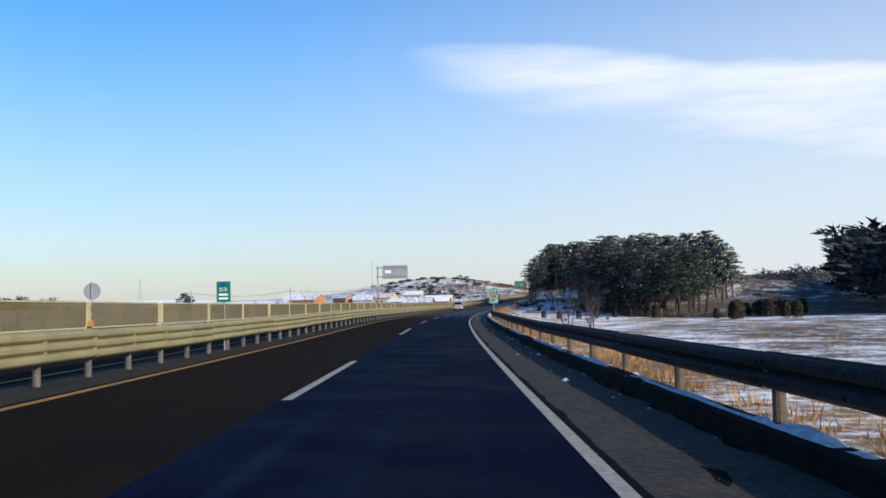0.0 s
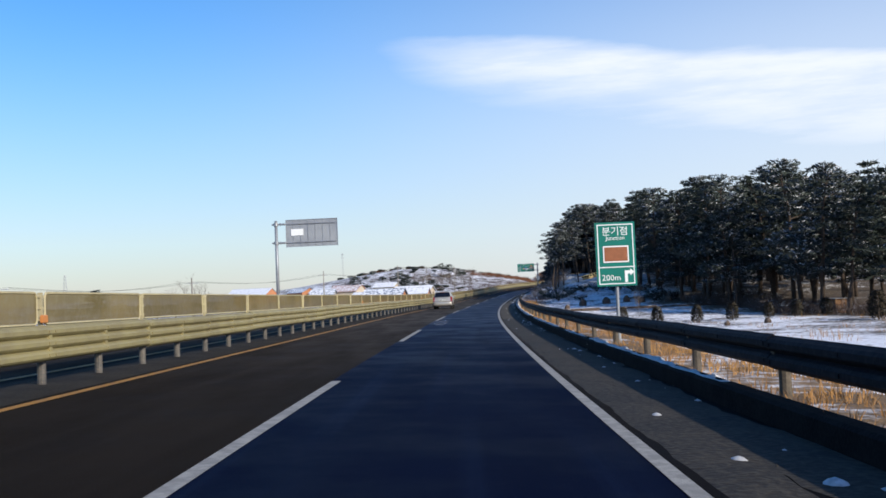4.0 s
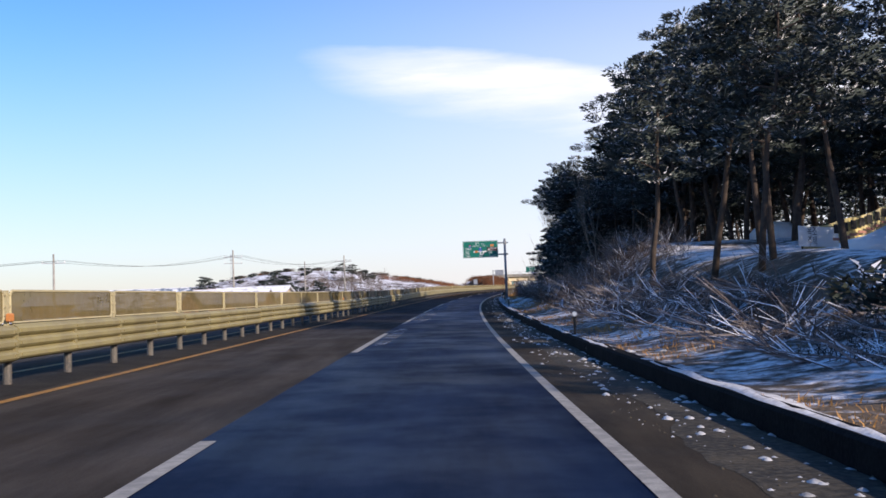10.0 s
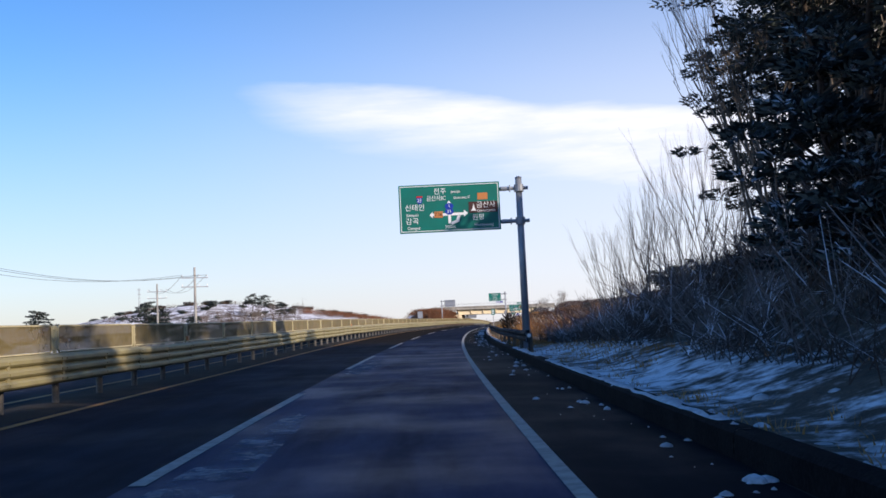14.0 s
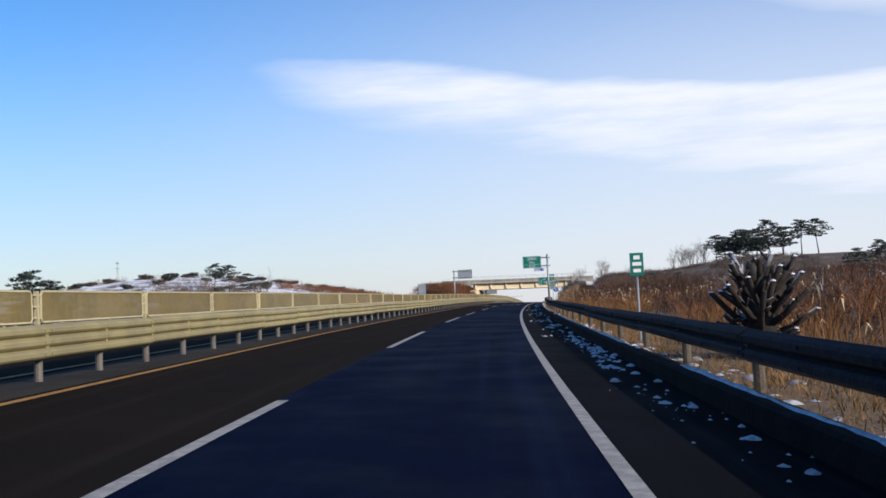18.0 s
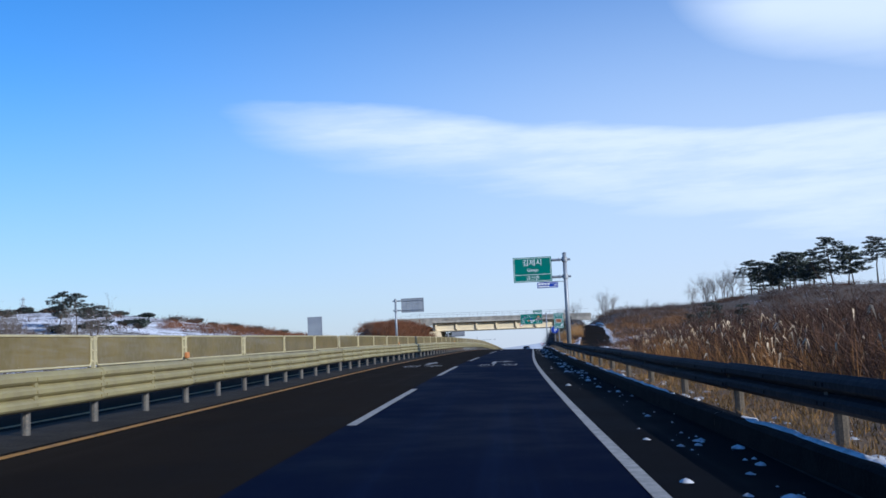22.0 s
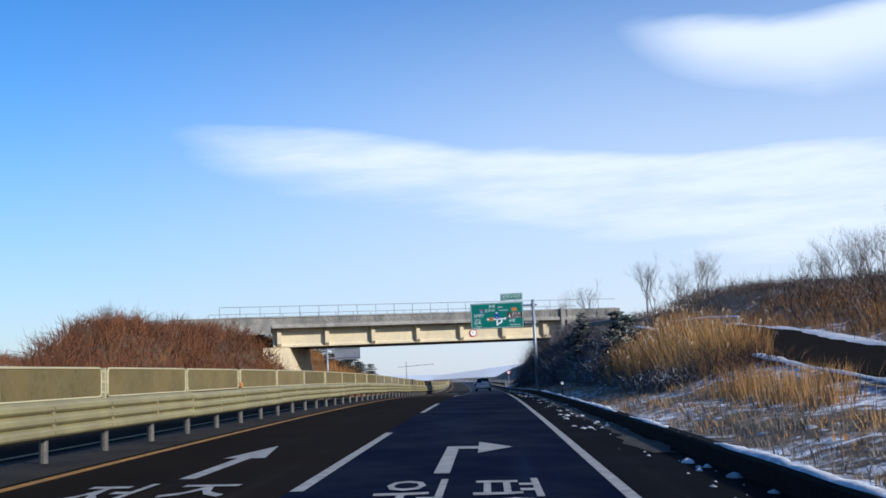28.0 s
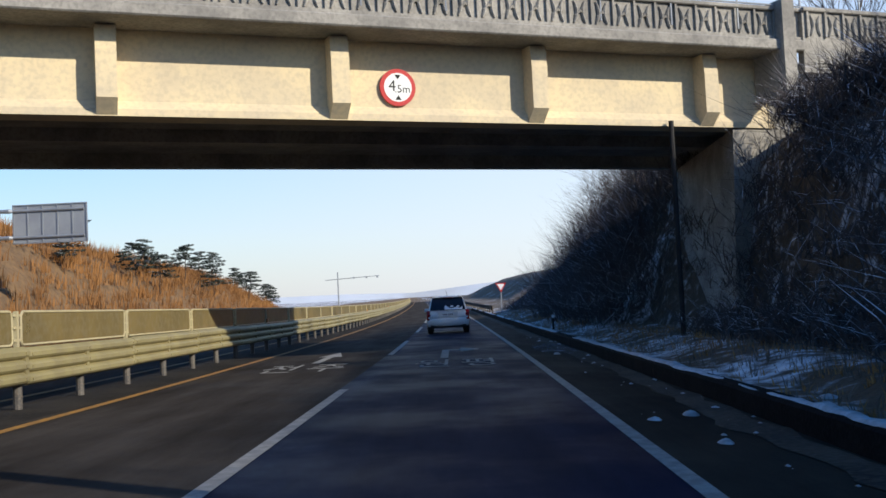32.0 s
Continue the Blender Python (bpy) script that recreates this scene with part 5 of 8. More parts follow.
for top in (452.6, 536.4, 627.0):
    lane_mark("원평", top - 2.9, 1.8, "lane_lettering", "white lane lettering naming the exit", 0.98, 3.1)
    lane_mark("전주", top - 2.9, -1.6, "lane_lettering", "white lane lettering naming the way ahead", 0.98, 3.1)
    a = Shape()
    a.poly([(-0.1, 0.9, 0), (0.1, 0.9, 0), (0.1, 4.75, 0), (-0.1, 5.3, 0)])
    a.poly([(-0.1, 5.3, 0), (0.1, 4.75, 0), (0.42, 4.75, 0), (0.42, 5.3, 0)])
    a.poly([(0.42, 3.9, 0), (0.98, 5.05, 0), (0.42, 6.3, 0)])
    lane_mark(a, top, 1.5, "lane_arrow", "white right-turn arrow on the lane")
    a = Shape()
    a.poly([(-0.1, 0.7, 0), (0.1, 0.7, 0), (0.1, 3.6, 0), (-0.1, 3.6, 0)])
    a.poly([(-0.32, 3.6, 0), (0.32, 3.6, 0), (0.0, 6.1, 0)])
    lane_mark(a, top, -1.62, "lane_arrow", "white straight-ahead arrow on the lane")


# ---- side road that climbs to the bridge
def side_u(s):
    return crest(s) + 2.2


sr = Shape()
rows = spans(514, 626, 4)
for s in rows:
    for du in (-2.0, 0, 2.1):
        u = side_u(s) + du
        sr.v.append(tuple(rd(s, u, ramp_height(s) + 0.05)))
for k in range(len(rows) - 1):
    for j in range(2):
        a = k * 3 + j
        sr.f.append((a, a + 1, a + 4, a + 3))
tagged(new("side_road", sr.mesh("side_road", M_LANE_GREY)), "narrow asphalt side road climbing to the bridge", "road", "", "structure")
for du, wide in ((-2.25, 0.5), (2.3, 1.0)):
    sn = Shape()
    rows = spans(514, 612, 0.8)
    for s in rows:
        k = max(0.08, 0.7 + noise.noise((s * 0.22, du, 1.0)) + 0.5 * noise.noise((s * 1.1, du, 4.0)))
        for f, hh in ((-0.5, 0.0), (-0.2, 1.0), (0.25, 0.9), (0.5, 0.0)):
            sn.v.append(tuple(rd(s, side_u(s) + du + f * wide * k, ramp_height(s) + 0.03 + 0.09 * hh * min(1.0, k))))
    for k in range(len(rows) - 1):
        for j in range(3):
            a = k * 4 + j
            sn.f.append((a, a + 1, a + 5, a + 4))
    thing("side_road_snow", "ridge of old snow along the edge of the side road", "snow", None, "", "stuff", sn, M_SNOW_OLD, True)
wall = thing("side_road_wall", "low pale concrete wall with snow along the side road", "wall", None, "", "structure")
for k in range(3):
    s = 578 + k * 7.0
    w = Shape()
    w.loft([[rd(x, side_u(x) + 2.3, ramp_height(x) - 0.6), rd(x, side_u(x) + 2.55, ramp_height(x) - 0.6), rd(x, side_u(x) + 2.5, ramp_height(x) + 0.4), rd(x, side_u(x) + 2.35, ramp_height(x) + 0.4)] for x in (s, s + 6.96)])
    b = part("wall_block", w, M_CONC, wall)
    w = Shape()
    w.loft([[rd(x, side_u(x) + 2.33, ramp_height(x) + 0.402), rd(x, side_u(x) + 2.52, ramp_height(x) + 0.402), rd(x, side_u(x) + 2.42, ramp_height(x) + 0.5)] for x in (s, s + 6.96)])
    part("snow_cap", w, M_SNOW, b, "snow lying on the wall")
pts = [rd(s, side_u(s) - 2.45, ramp_height(s) + 0.6) for s in spans(586, 606, 4)]
rail2 = thing("side_road_guardrail", "grey steel guardrail at the top of the bank", "guardrail")
part("beam", Shape().loft([[p + Vector((0, 0, -0.17)), p + Vector((-0.07, 0, -0.08)), p, p + Vector((-0.07, 0, 0.09)), p + Vector((0, 0, 0.17)), p + Vector((0.02, 0, 0))] for p in pts]), M_POST, rail2)
for s in spans(586, 606, 4):
    part("post", Shape().tube([rd(s, side_u(s) - 2.4, ramp_height(s) - 0.8), rd(s, side_u(s) - 2.4, ramp_height(s) + 0.74)], 0.06, 8), M_POST, rail2)


# ---- trees
def tuft(sh, c, r, flat, n, rnd, size):
    """A pad of needle tufts round c; each tuft is lit as a piece of the pad's rounded surface."""
    for _ in range(n):
        a, q = rnd.uniform(0, 2 * math.pi), math.sqrt(rnd.random())
        z = rnd.uniform(-1, 1) * (1 - q * q) ** 0.5
        p = Vector((c[0] + r * q * math.cos(a), c[1] + r * q * math.sin(a), c[2] + r * flat * z))
        d = Vector((math.cos(a) * (0.5 + q), math.sin(a) * (0.5 + q), rnd.uniform(-0.2, 0.9))).normalized()
        side = Vector((rnd.uniform(-1, 1), rnd.uniform(-1, 1), rnd.uniform(-0.5, 0.5))).cross(d)
        if side.length < 0.05:
            continue
        side.normalize()
        w = size * rnd.uniform(0.7, 1.3)
        out = Vector((q * math.cos(a), q * math.sin(a), 0.25 + z * 0.9 + rnd.uniform(-0.25, 0.25))).normalized()
        if side.cross(d).dot(out) < 0:
            side = -side
        i = len(sh.v)
        sh.v += [tuple(p - side * w * 0.3), tuple(p + side * w * 0.3), tuple(p + d * w * 1.6 + side * w * 0.1)]
        sh.n += [tuple(out)] * 3
        sh.f.append((i, i + 1, i + 2))


def pine(name, seed, h, base, spread, pads, per, size, mat, label, lean=0.6, girth=1.0):
    """A pine: crooked tapering trunk, limbs, and pads of needles; base is where the crown begins as a share of the height."""
    rnd = random.Random(seed)
    g = thing(name, label, "tree")
    tr, cr, lb = Shape(), Shape(), Shape()
    ang = rnd.uniform(0, 6.28)
    path = [Vector((0, 0, -0.6))]
    for k in range(1, 8):
        f = k / 7
        path.append(Vector((lean * f * math.cos(ang) + rnd.uniform(-0.15, 0.15) * f * 2, lean * f * math.sin(ang) + rnd.uniform(-0.15, 0.15) * f * 2, h * 0.96 * f)))
    r0 = (0.016 * h + 0.03) * girth
    tr.tube(path, [r0 * (1 - 0.86 * k / 7) for k in range(8)], 7)

    def on_trunk(z):
        for a, b in zip(path, path[1:]):
            if b.z >= z:
                k = (z - a.z) / max(b.z - a.z, 1e-3)
                return a.lerp(b, k)
        return path[-1]

    for k in range(pads):
        f = base + (1 - base) * (k + rnd.random()) / pads
        z = h * f
        q = (f - base) / (1 - base)
        reach = spread * (0.55 + 0.6 * math.sin(math.pi * min(1, q * 0.75 + 0.22))) * rnd.uniform(0.35, 1.05) * (1 - 0.72 * q ** 3)
        a = k * 2.4 + rnd.uniform(-0.7, 0.7)
        o = on_trunk(min(z, h * 0.94))
        tip = Vector((o.x + reach * math.cos(a), o.y + reach * math.sin(a), z + rnd.uniform(-0.2, 0.5)))
        if k % 2 == 0:
            mid = o.lerp(tip, 0.5) + Vector((0, 0, 0.12 * reach))
            lb.tube([o - Vector((0, 0, 0.1)), mid, tip], [0.25 * r0 + 0.012, 0.03, 0.012], 4, False)
        rr = spread * rnd.uniform(0.2, 0.4) * (1 - 0.3 * q)
        tuft(cr, tip, rr, 0.32, per, rnd, size)
        if reach > spread * 0.5:
            tuft(cr, o.lerp(tip, 0.55) + Vector((0, 0, 0.2)), rr * 0.75, 0.34, per * 2 // 3, rnd, size)
    part("trunk", tr, M_BARK, g, smooth=True)
    tagged(part("branchwork", lb, M_BARK, g), "", "", "", "stuff")
    part("crown", cr, mat, g, "dark needles dusted with snow")
    return g


def branchy(sh, p, d, length, r, depth, rnd, up=0.25, sides=4, spread=0.75):
    q = p + d * length * 0.5 + Vector((rnd.uniform(-1, 1), rnd.uniform(-1, 1), 0)) * length * 0.05
    e = p + d * length
    sh.tube([p, q, e], [r, r * 0.8, r * 0.58], sides, False)
    if depth == 0:
        return
    for k in range(rnd.choice((2, 3, 3))):
        nd = (d + Vector((rnd.uniform(-1, 1), rnd.uniform(-1, 1), rnd.uniform(-0.2, 0.6))) * spread + Vector((0, 0, up))).normalized()
        st = p.lerp(e, rnd.uniform(0.55, 1.0))
        branchy(sh, st, nd, length * rnd.uniform(0.55, 0.8), r * 0.55, depth - 1, rnd, up, 3, spread)


def bare_tree(name, seed, h, label, stems=1, depth=4, mat=None, spread=0.75, thin=1.0):
    rnd = random.Random(seed)
    g = thing(name, label, "tree")
    tr, tw = Shape(), Shape()
    for k in range(stems):
        d = Vector((rnd.uniform(-0.12, 0.12) * stems, rnd.uniform(-0.12, 0.12) * stems, 1)).normalized()
        o = Vector((rnd.uniform(-0.2, 0.2) * (stems - 1), rnd.uniform(-0.2, 0.2) * (stems - 1), -0.3))
        r = (0.014 * h / (1 + 0.2 * stems) + 0.015) * thin
        top = o + d * h * 0.36
        tr.tube([o, o.lerp(top, 0.5), top], [r, r * 0.85, r * 0.7], 6, False)
        for j in range(4):
            nd = (d + Vector((rnd.uniform(-1, 1), rnd.uniform(-1, 1), 0.2)) * spread * 0.75).normalized()
            branchy(tw, o.lerp(top, rnd.uniform(0.6, 1.0)), nd, h * 0.26 * rnd.uniform(0.8, 1.2), r * 0.6, depth - 1, rnd, 0.3, 4, spread)
    part("trunk", tr, mat or M_BARK, g, smooth=True)
    part("twig_crown", tw, mat or M_TWIG, g)
    return g


def plant(proto, s, u, turn=0.0, scale=1.0, sink=0.0, lean=0.0):
    m = Matrix.Translation(ground_point(s, u, -sink)) @ Matrix.Rotation(turn, 4, "Z") @ Matrix.Rotation(radians(lean), 4, "X")
    ob = copy_thing(proto, m)
    ob.scale = (scale, scale, scale)
    return ob


def first(proto, s, u, turn=0.0, scale=1.0):
    """Put the first of a kind itself in place."""
    proto.matrix_basis = Matrix.Translation(ground_point(s, u)) @ Matrix.Rotation(turn, 4, "Z")
    proto.scale = (scale, scale, scale)


rnd = random.Random(11)
LAB_GROVE = "tall dark pine of the grove with snow-dusted needles"
protos = [pine("pine_tree", 20 + k, h, base, sp, 40, 165, 0.155, M_NEEDLE_FROST if k % 2 else M_NEEDLE, LAB_GROVE, 1.6) for k, (h, base, sp) in
          enumerate(((12.3, 0.27, 3.2), (11.3, 0.22, 3.4), (12.6, 0.34, 2.9), (10.5, 0.2, 3.1), (11.8, 0.3, 3.5)))]
light = [pine("pine_tree", 30 + k, h, base, sp, 28, 44, 0.36, M_NEEDLE_FROST if k % 2 else M_NEEDLE, LAB_GROVE, 1.2) for k, (h, base, sp) in enumerate(((12.3, 0.34, 3.3), (11.3, 0.28, 3.4), (12.6, 0.36, 3.2)))]
spots = []
# near edge of the grove swings from the field to the roadside; a clearing with mounds lies inside it
for k in range(1100):
    s = rnd.uniform(148, 318)
    edge = np.interp(s, [148, 165, 198, 214, 232, 244, 262, 300, 318], [40, 31, 22, 19, 20, 22, 13.5, 14.5, 22])
    u = edge + abs(rnd.gauss(0, 1)) * 17 + rnd.uniform(0, 2)
    if u > min(60, 35.5 + (s - 150) * 0.33) or (218 < s < 256 and u < 27 and rnd.random() < 0.75):
        continue
    if all((s - a) ** 2 + (u - b) ** 2 > (3.2 if u - edge < 14 else 4.2) ** 2 for a, b in spots):
        spots.append((s, u))
spots = spots[:170]
TALL = {p.name: h for p, h in zip(protos + light, (12.3, 11.3, 12.6, 10.5, 11.8, 12.3, 11.3, 12.6))}
placed = set()


def grove_scale(s, u, p, h=None):
    """The crowns' common canopy, fitted to the skyline in the camera's view: it rises along the grove and drops at its
    far end.
    """
    top = float(np.interp(s, [148, 172, 200, 220, 240, 260, 285, 300, 320], [6.4, 8.6, 10.6, 11.6, 12.8, 13.4, 13.0, 12.2, 9.5])) + 0.55 * (max(13.0, min(u, 18)) - 14) + 0.08 * (max(18, min(u, 34)) - 18)
    if 254 < s < 287 and u < 15:
        top = min(top, 9.4)
    top += 0.5 * bump_at(s, u, 198, 38, 26, 12)
    if s >= 285:
        top = min(top, 11.4 + 0.14 * (s - 290))
    return max(0.45, (top - land(s, u)) / (h or TALL[p.name]))


for k, (s, u) in enumerate(spots):
    deep = u > np.interp(s, [148, 198, 220, 262, 318], [46, 34, 30, 26, 28])
    p = light[k % 3] if deep else protos[k % 5]
    sc = grove_scale(s, u, p) * rnd.uniform(0.74, 1.08)
    if p.name not in placed:
        placed.add(p.name)
        first(p, s, u, rnd.uniform(0, 6.28), sc)
        tagged(p, "", "", "pine grove")
    else:
        plant(p, s, u, rnd.uniform(0, 6.28), sc, 0.1, rnd.uniform(-4, 4))
# dense low conifers on the cut face, and the tall ones over them
near_p = [pine("young_conifer", 40 + k, h, 0.04, sp, 46, 170, 0.11, M_NEEDLE_FROST, "dense young conifer on the bank with frosted needles", 0.5) for k, (h, sp) in
          enumerate(((4.6, 1.7), (3.8, 1.6), (5.2, 1.8)))]
row = [(264, 11.2), (267.5, 10.2), (270, 12.2), (272.6, 10.0), (275.5, 11.6), (278, 9.9), (280.5, 11.8), (283.5, 10.2), (286, 11.4), (289, 10.0), (271, 13.5), (277, 13.8), (283, 13.4),
       (289, 13.2), (266, 13.2)]
for k, (s, u) in enumerate(row):
    if k < 3:
        first(near_p[k], s, u, 0.7 * k)
        tagged(near_p[k], "", "", "young conifers")
    else:
        plant(near_p[k % 3], s, u, 1.3 * k, rnd.uniform(0.8, 1.1), 0.1)
big = pine("pine_tree", 71, 13.5, 0.42, 3.3, 36, 170, 0.15, M_NEEDLE_FROST, "tall pine at the roadside edge with open flat crown", 2.4, 0.68)
first(big, 289, 13.2, 0.4, 0.62)
tagged(big, "", "", "pine grove")
# the sites from (288, 18.0) on are added to shade the median
for s, u in ((231.1, 10.6), (228.8, 11.9), (227.3, 11.0), (229.1, 14.2), (239.3, 10.2), (235.5, 18.6), (281, 13.5), (270, 13.2), (258, 12.6), (296, 15.0), (252, 14.5), (262, 15.5), (264, 14.5), (256, 18), (268, 17), (273, 12.4), (262, 12.2), (288, 18.0), (292, 19.2), (296, 18.4), (299.5, 19.6), (284, 18.2), (303, 20.4), (290, 22.0), (297, 22.6), (280, 18.6)):
    plant(big, s, u, s * 1.7, grove_scale(s, u, big, 13.5) * (0.92 + 0.08 * math.sin(s * 3)), 0.1, 3 * math.sin(s))

# a second row deeper in the grove, added so its canopy shades the road
for k, s in enumerate(range(248, 312, 4)):
    u = 17.4 + 1.6 * math.sin(s * 1.3)
    p = protos[k % 5]
    plant(p, s, u, k * 1.9, grove_scale(s, u, p) * (1.0 + 0.06 * math.sin(k * 2.7)), 0.1, 2 * math.sin(k))
for s, u, sc in ((292, 11.6, 0.74), (296.5, 12.2, 0.72)):
    plant(big, s, u, s, sc, 0.1, 4)
# high flat crowns along the top of the cut, added to cast shade on the median
crown = pine("pine_tree", 77, 12.0, 0.62, 3.6, 34, 210, 0.16, M_NEEDLE_FROST, "bare-stemmed pine with dense flat crown, added to shade the road", 1.4, 0.8)
first(crown, 263.0, 17.2, 0.0, (15.6 - land(263.0, 17.2)) / 12)
tagged(crown, "", "", "pine grove")
for k in range(3, 11):
    s, u = 231 + k * 5.4, 17.0 + 0.9 * math.sin(k * 2.1)
    plant(crown, s, u, k * 1.7, (15.4 + 0.6 * math.sin(k * 1.3) - land(s, u)) / 12, 0.1, 2 * math.sin(k))
for s, u in ((287.5, 11.8), (293.0, 11.6)):
    plant(crown, s, u, s * 1.3, (11.2 - land(s, u)) / 12, 0.1, 3 * math.sin(s))
# added further back to carry the shade on past 310
for s, u in ((298.5, 16.2), (304.0, 17.6), (307.5, 18.4)):
    plant(crown, s, u, s * 1.3, (13.2 - land(s, u)) / 12, 0.1, 2)

# bare saplings at the end of the grove
sap = bare_tree("bare_sapling", 5, 6.2, "slender pale leafless saplings on the bank", 4, 3, M_SAPLING, 0.3, 0.27)
first(sap, 306, 10.4)
tagged(sap, "", "", "bare saplings")
for k, (s, u, sc) in enumerate(((303, 9.6, 0.8), (309, 9.4, 0.85), (312, 10.2, 0.9), (315, 11.0, 0.85), (309, 11.6, 1.0), (304, 11.8, 1.05), (318, 11.4, 0.8), (300, 10.6, 0.95), (313, 12.6, 1.0), (307, 13.0, 1.1))):
    plant(sap, s, u, k * 1.1, sc, 0.05)
tall = bare_tree("bare_tree", 66, 9.5, "tall leafless tree with thin upright branches", 2, 4, M_SAPLING, 0.45, 0.45)
first(tall, 300, 12.0)
tagged(tall, "", "", "bare trees")
for s, u, sc in ((297, 11.4, 0.9), (303, 13.5, 1.0), (294, 12.6, 1.05), (299, 14.5, 1.1), (259, 10.6, 0.8)):
    plant(tall, s, u, s * 0.7, sc, 0.1)

# bare trees of the fields
bare = [bare_tree("bare_tree", 60 + k, h, "leafless broad tree with fine twigs", 2, 5, None, 0.95, 0.55) for k, h in enumerate((7.0, 5.0, 6.0))]
sites = [(205, 30, 0.5, 1), (174, -23, 0.9, 0), (56, 12, 0.6, 1), (188, 19, 0.55, 2), (172, 17, 0.45, 2), (205, -38, 1.1, 0), (214, -44, 1.0, 2), (222, -50, 0.9, 0),
         (655, 12, 1.0, 0), (660, 10, 0.9, 2), (668, 13, 1.0, 0), (648, 11, 0.9, 2), (676, 30, 0.9, 0), (671, 34, 0.8, 1), (640, 9, 0.8, 0), (636, 10.5, 1.0, 2), (631, 13, 1.0, 0),
         (609, -30, 0.8, 0), (604, -33, 0.7, 2), (720, -24, 0.7, 1), (596, 18, 0.8, 1), (600, 17, 0.7, 0), (604, 19, 0.75, 2), (626, 18.5, 1.0, 0), (629, 20.0, 1.05, 2),
         (640, 43, 1.35, 0), (618, 40, 0.95, 1), (612, 42, 0.9, 0), (616, 46, 1.0, 2), (608, 45, 0.9, 1), (622, 44, 1.05, 0), (636, 45, 1.4, 2), (643, 46.5, 1.5, 1), (631, 42, 1.25, 0), (646, 41, 1.35, 2), (638, 49, 1.45, 0), (634, 39.5, 1.3, 1), (628, 46, 1.35, 2), (644, 50, 1.45, 0), (650, 46, 1.4, 2),
         (578, 22, 0.4, 1), (584, 25, 0.42, 0), (590, 24, 0.45, 2), (581, 28, 0.4, 0),
         (515, 17.2, 0.42, 1), (514, 21.0, 0.5, 2), (519, 27.5, 0.32, 0), (522, 31.0, 0.3, 1), (600, 19, 0.6, 0), (606, 17.5, 0.62, 2), (597, 17.5, 0.55, 1)]
for k in range(26):
    sites.append((rnd.uniform(480, 545), -rnd.uniform(44, 74), rnd.uniform(0.9, 1.4), k % 3))
for k in range(18):
    sites.append((rnd.uniform(552, 606), -rnd.uniform(16.5, 27), rnd.uniform(0.28, 0.48), k % 3))
for k in range(18):
    sites.append((rnd.uniform(250, 470), -rnd.uniform(60, 120), rnd.uniform(0.4, 0.75), k % 3))
for k, (s, u, sc, q) in enumerate(sites):
    if k < 3:
        first(bare[k], s, u, k, sc)
        tagged(bare[k], "", "", "bare trees")
    else:
        plant(bare[q], s, u, k * 0.9, sc, 0.05)

shrub = bare_tree("bare_shrub", 9, 5.2, "leafless shrub with many spreading stems behind the guardrail", 6, 4, M_BARK, 0.62, 0.75)
first(shrub, 48.6, 10.5, 0.0, 0.95)

# pines on the hill, by the village and beyond the bridge
hillp = [pine("pine_tree", 80 + k, h, b, sp, 24, 80, 0.25, M_NEEDLE, "dark spreading pine standing alone on the hill", 1.0) for k, (h, b, sp) in enumerate(((8.5, 0.4, 3.4), (7.5, 0.3, 3.0), (9.0, 0.5, 3.0)))]
sites = [(622, 58, 1.05), (614, 57, 1.0), (606, 62, 1.08), (628, 60, 1.05), (600, 64, 1.0), (632, 52, 0.95), (628, 54, 0.9), (560, 70, 0.8), (553, 74, 0.8), (547, 68, 0.75), (540, 76, 0.8), (566, 78, 0.75), (530, 80, 0.8),
         (640, 60, 1.0), (650, 64, 1.0), (618, 62, 1.0), (610, 66, 1.05), (602, 69, 1.0), (624, 56, 0.95), (633, 57, 1.0), (597, 72, 1.0), (616, 53, 0.7), (609, 59, 0.72), (621, 51, 0.66), (626, 64, 0.8), (604, 57, 0.62), (613, 63, 0.7), (631, 63, 0.8), (638, 55, 0.75), (472, -69.5, 1.0), (474.5, -66.5, 0.9), (470, -66, 0.9), (450, -80.7, 1.0), (431, -45, 0.75), (434, -48, 0.7), (428, -50, 0.7),
         (562, -70, 0.8), (556, -64, 0.75), (568, -76, 0.7), (520, 24, 0.45), (536, 30, 0.5), (509, 19.5, 0.3), (497, 18.5, 0.3),
         (386, -150, 1.0), (398, -160, 1.0), (300, -180, 0.9), (160, -170, 1.0), (172, -176, 0.9)]
for s in range(14):
    sites.append((656 + s * 5.2, -18.6 - 1.6 * math.sin(s * 1.9) - 0.1 * s, 0.26 + 0.12 * abs(math.sin(s * 2.3))))
for k, (s, u, sc) in enumerate(sites):
    if k < 3:
        first(hillp[k], s, u, k, sc)
        tagged(hillp[k], "", "", "hill pines")
    else:
        plant(hillp[k % 3], s, u, k * 1.3, sc, 0.1)


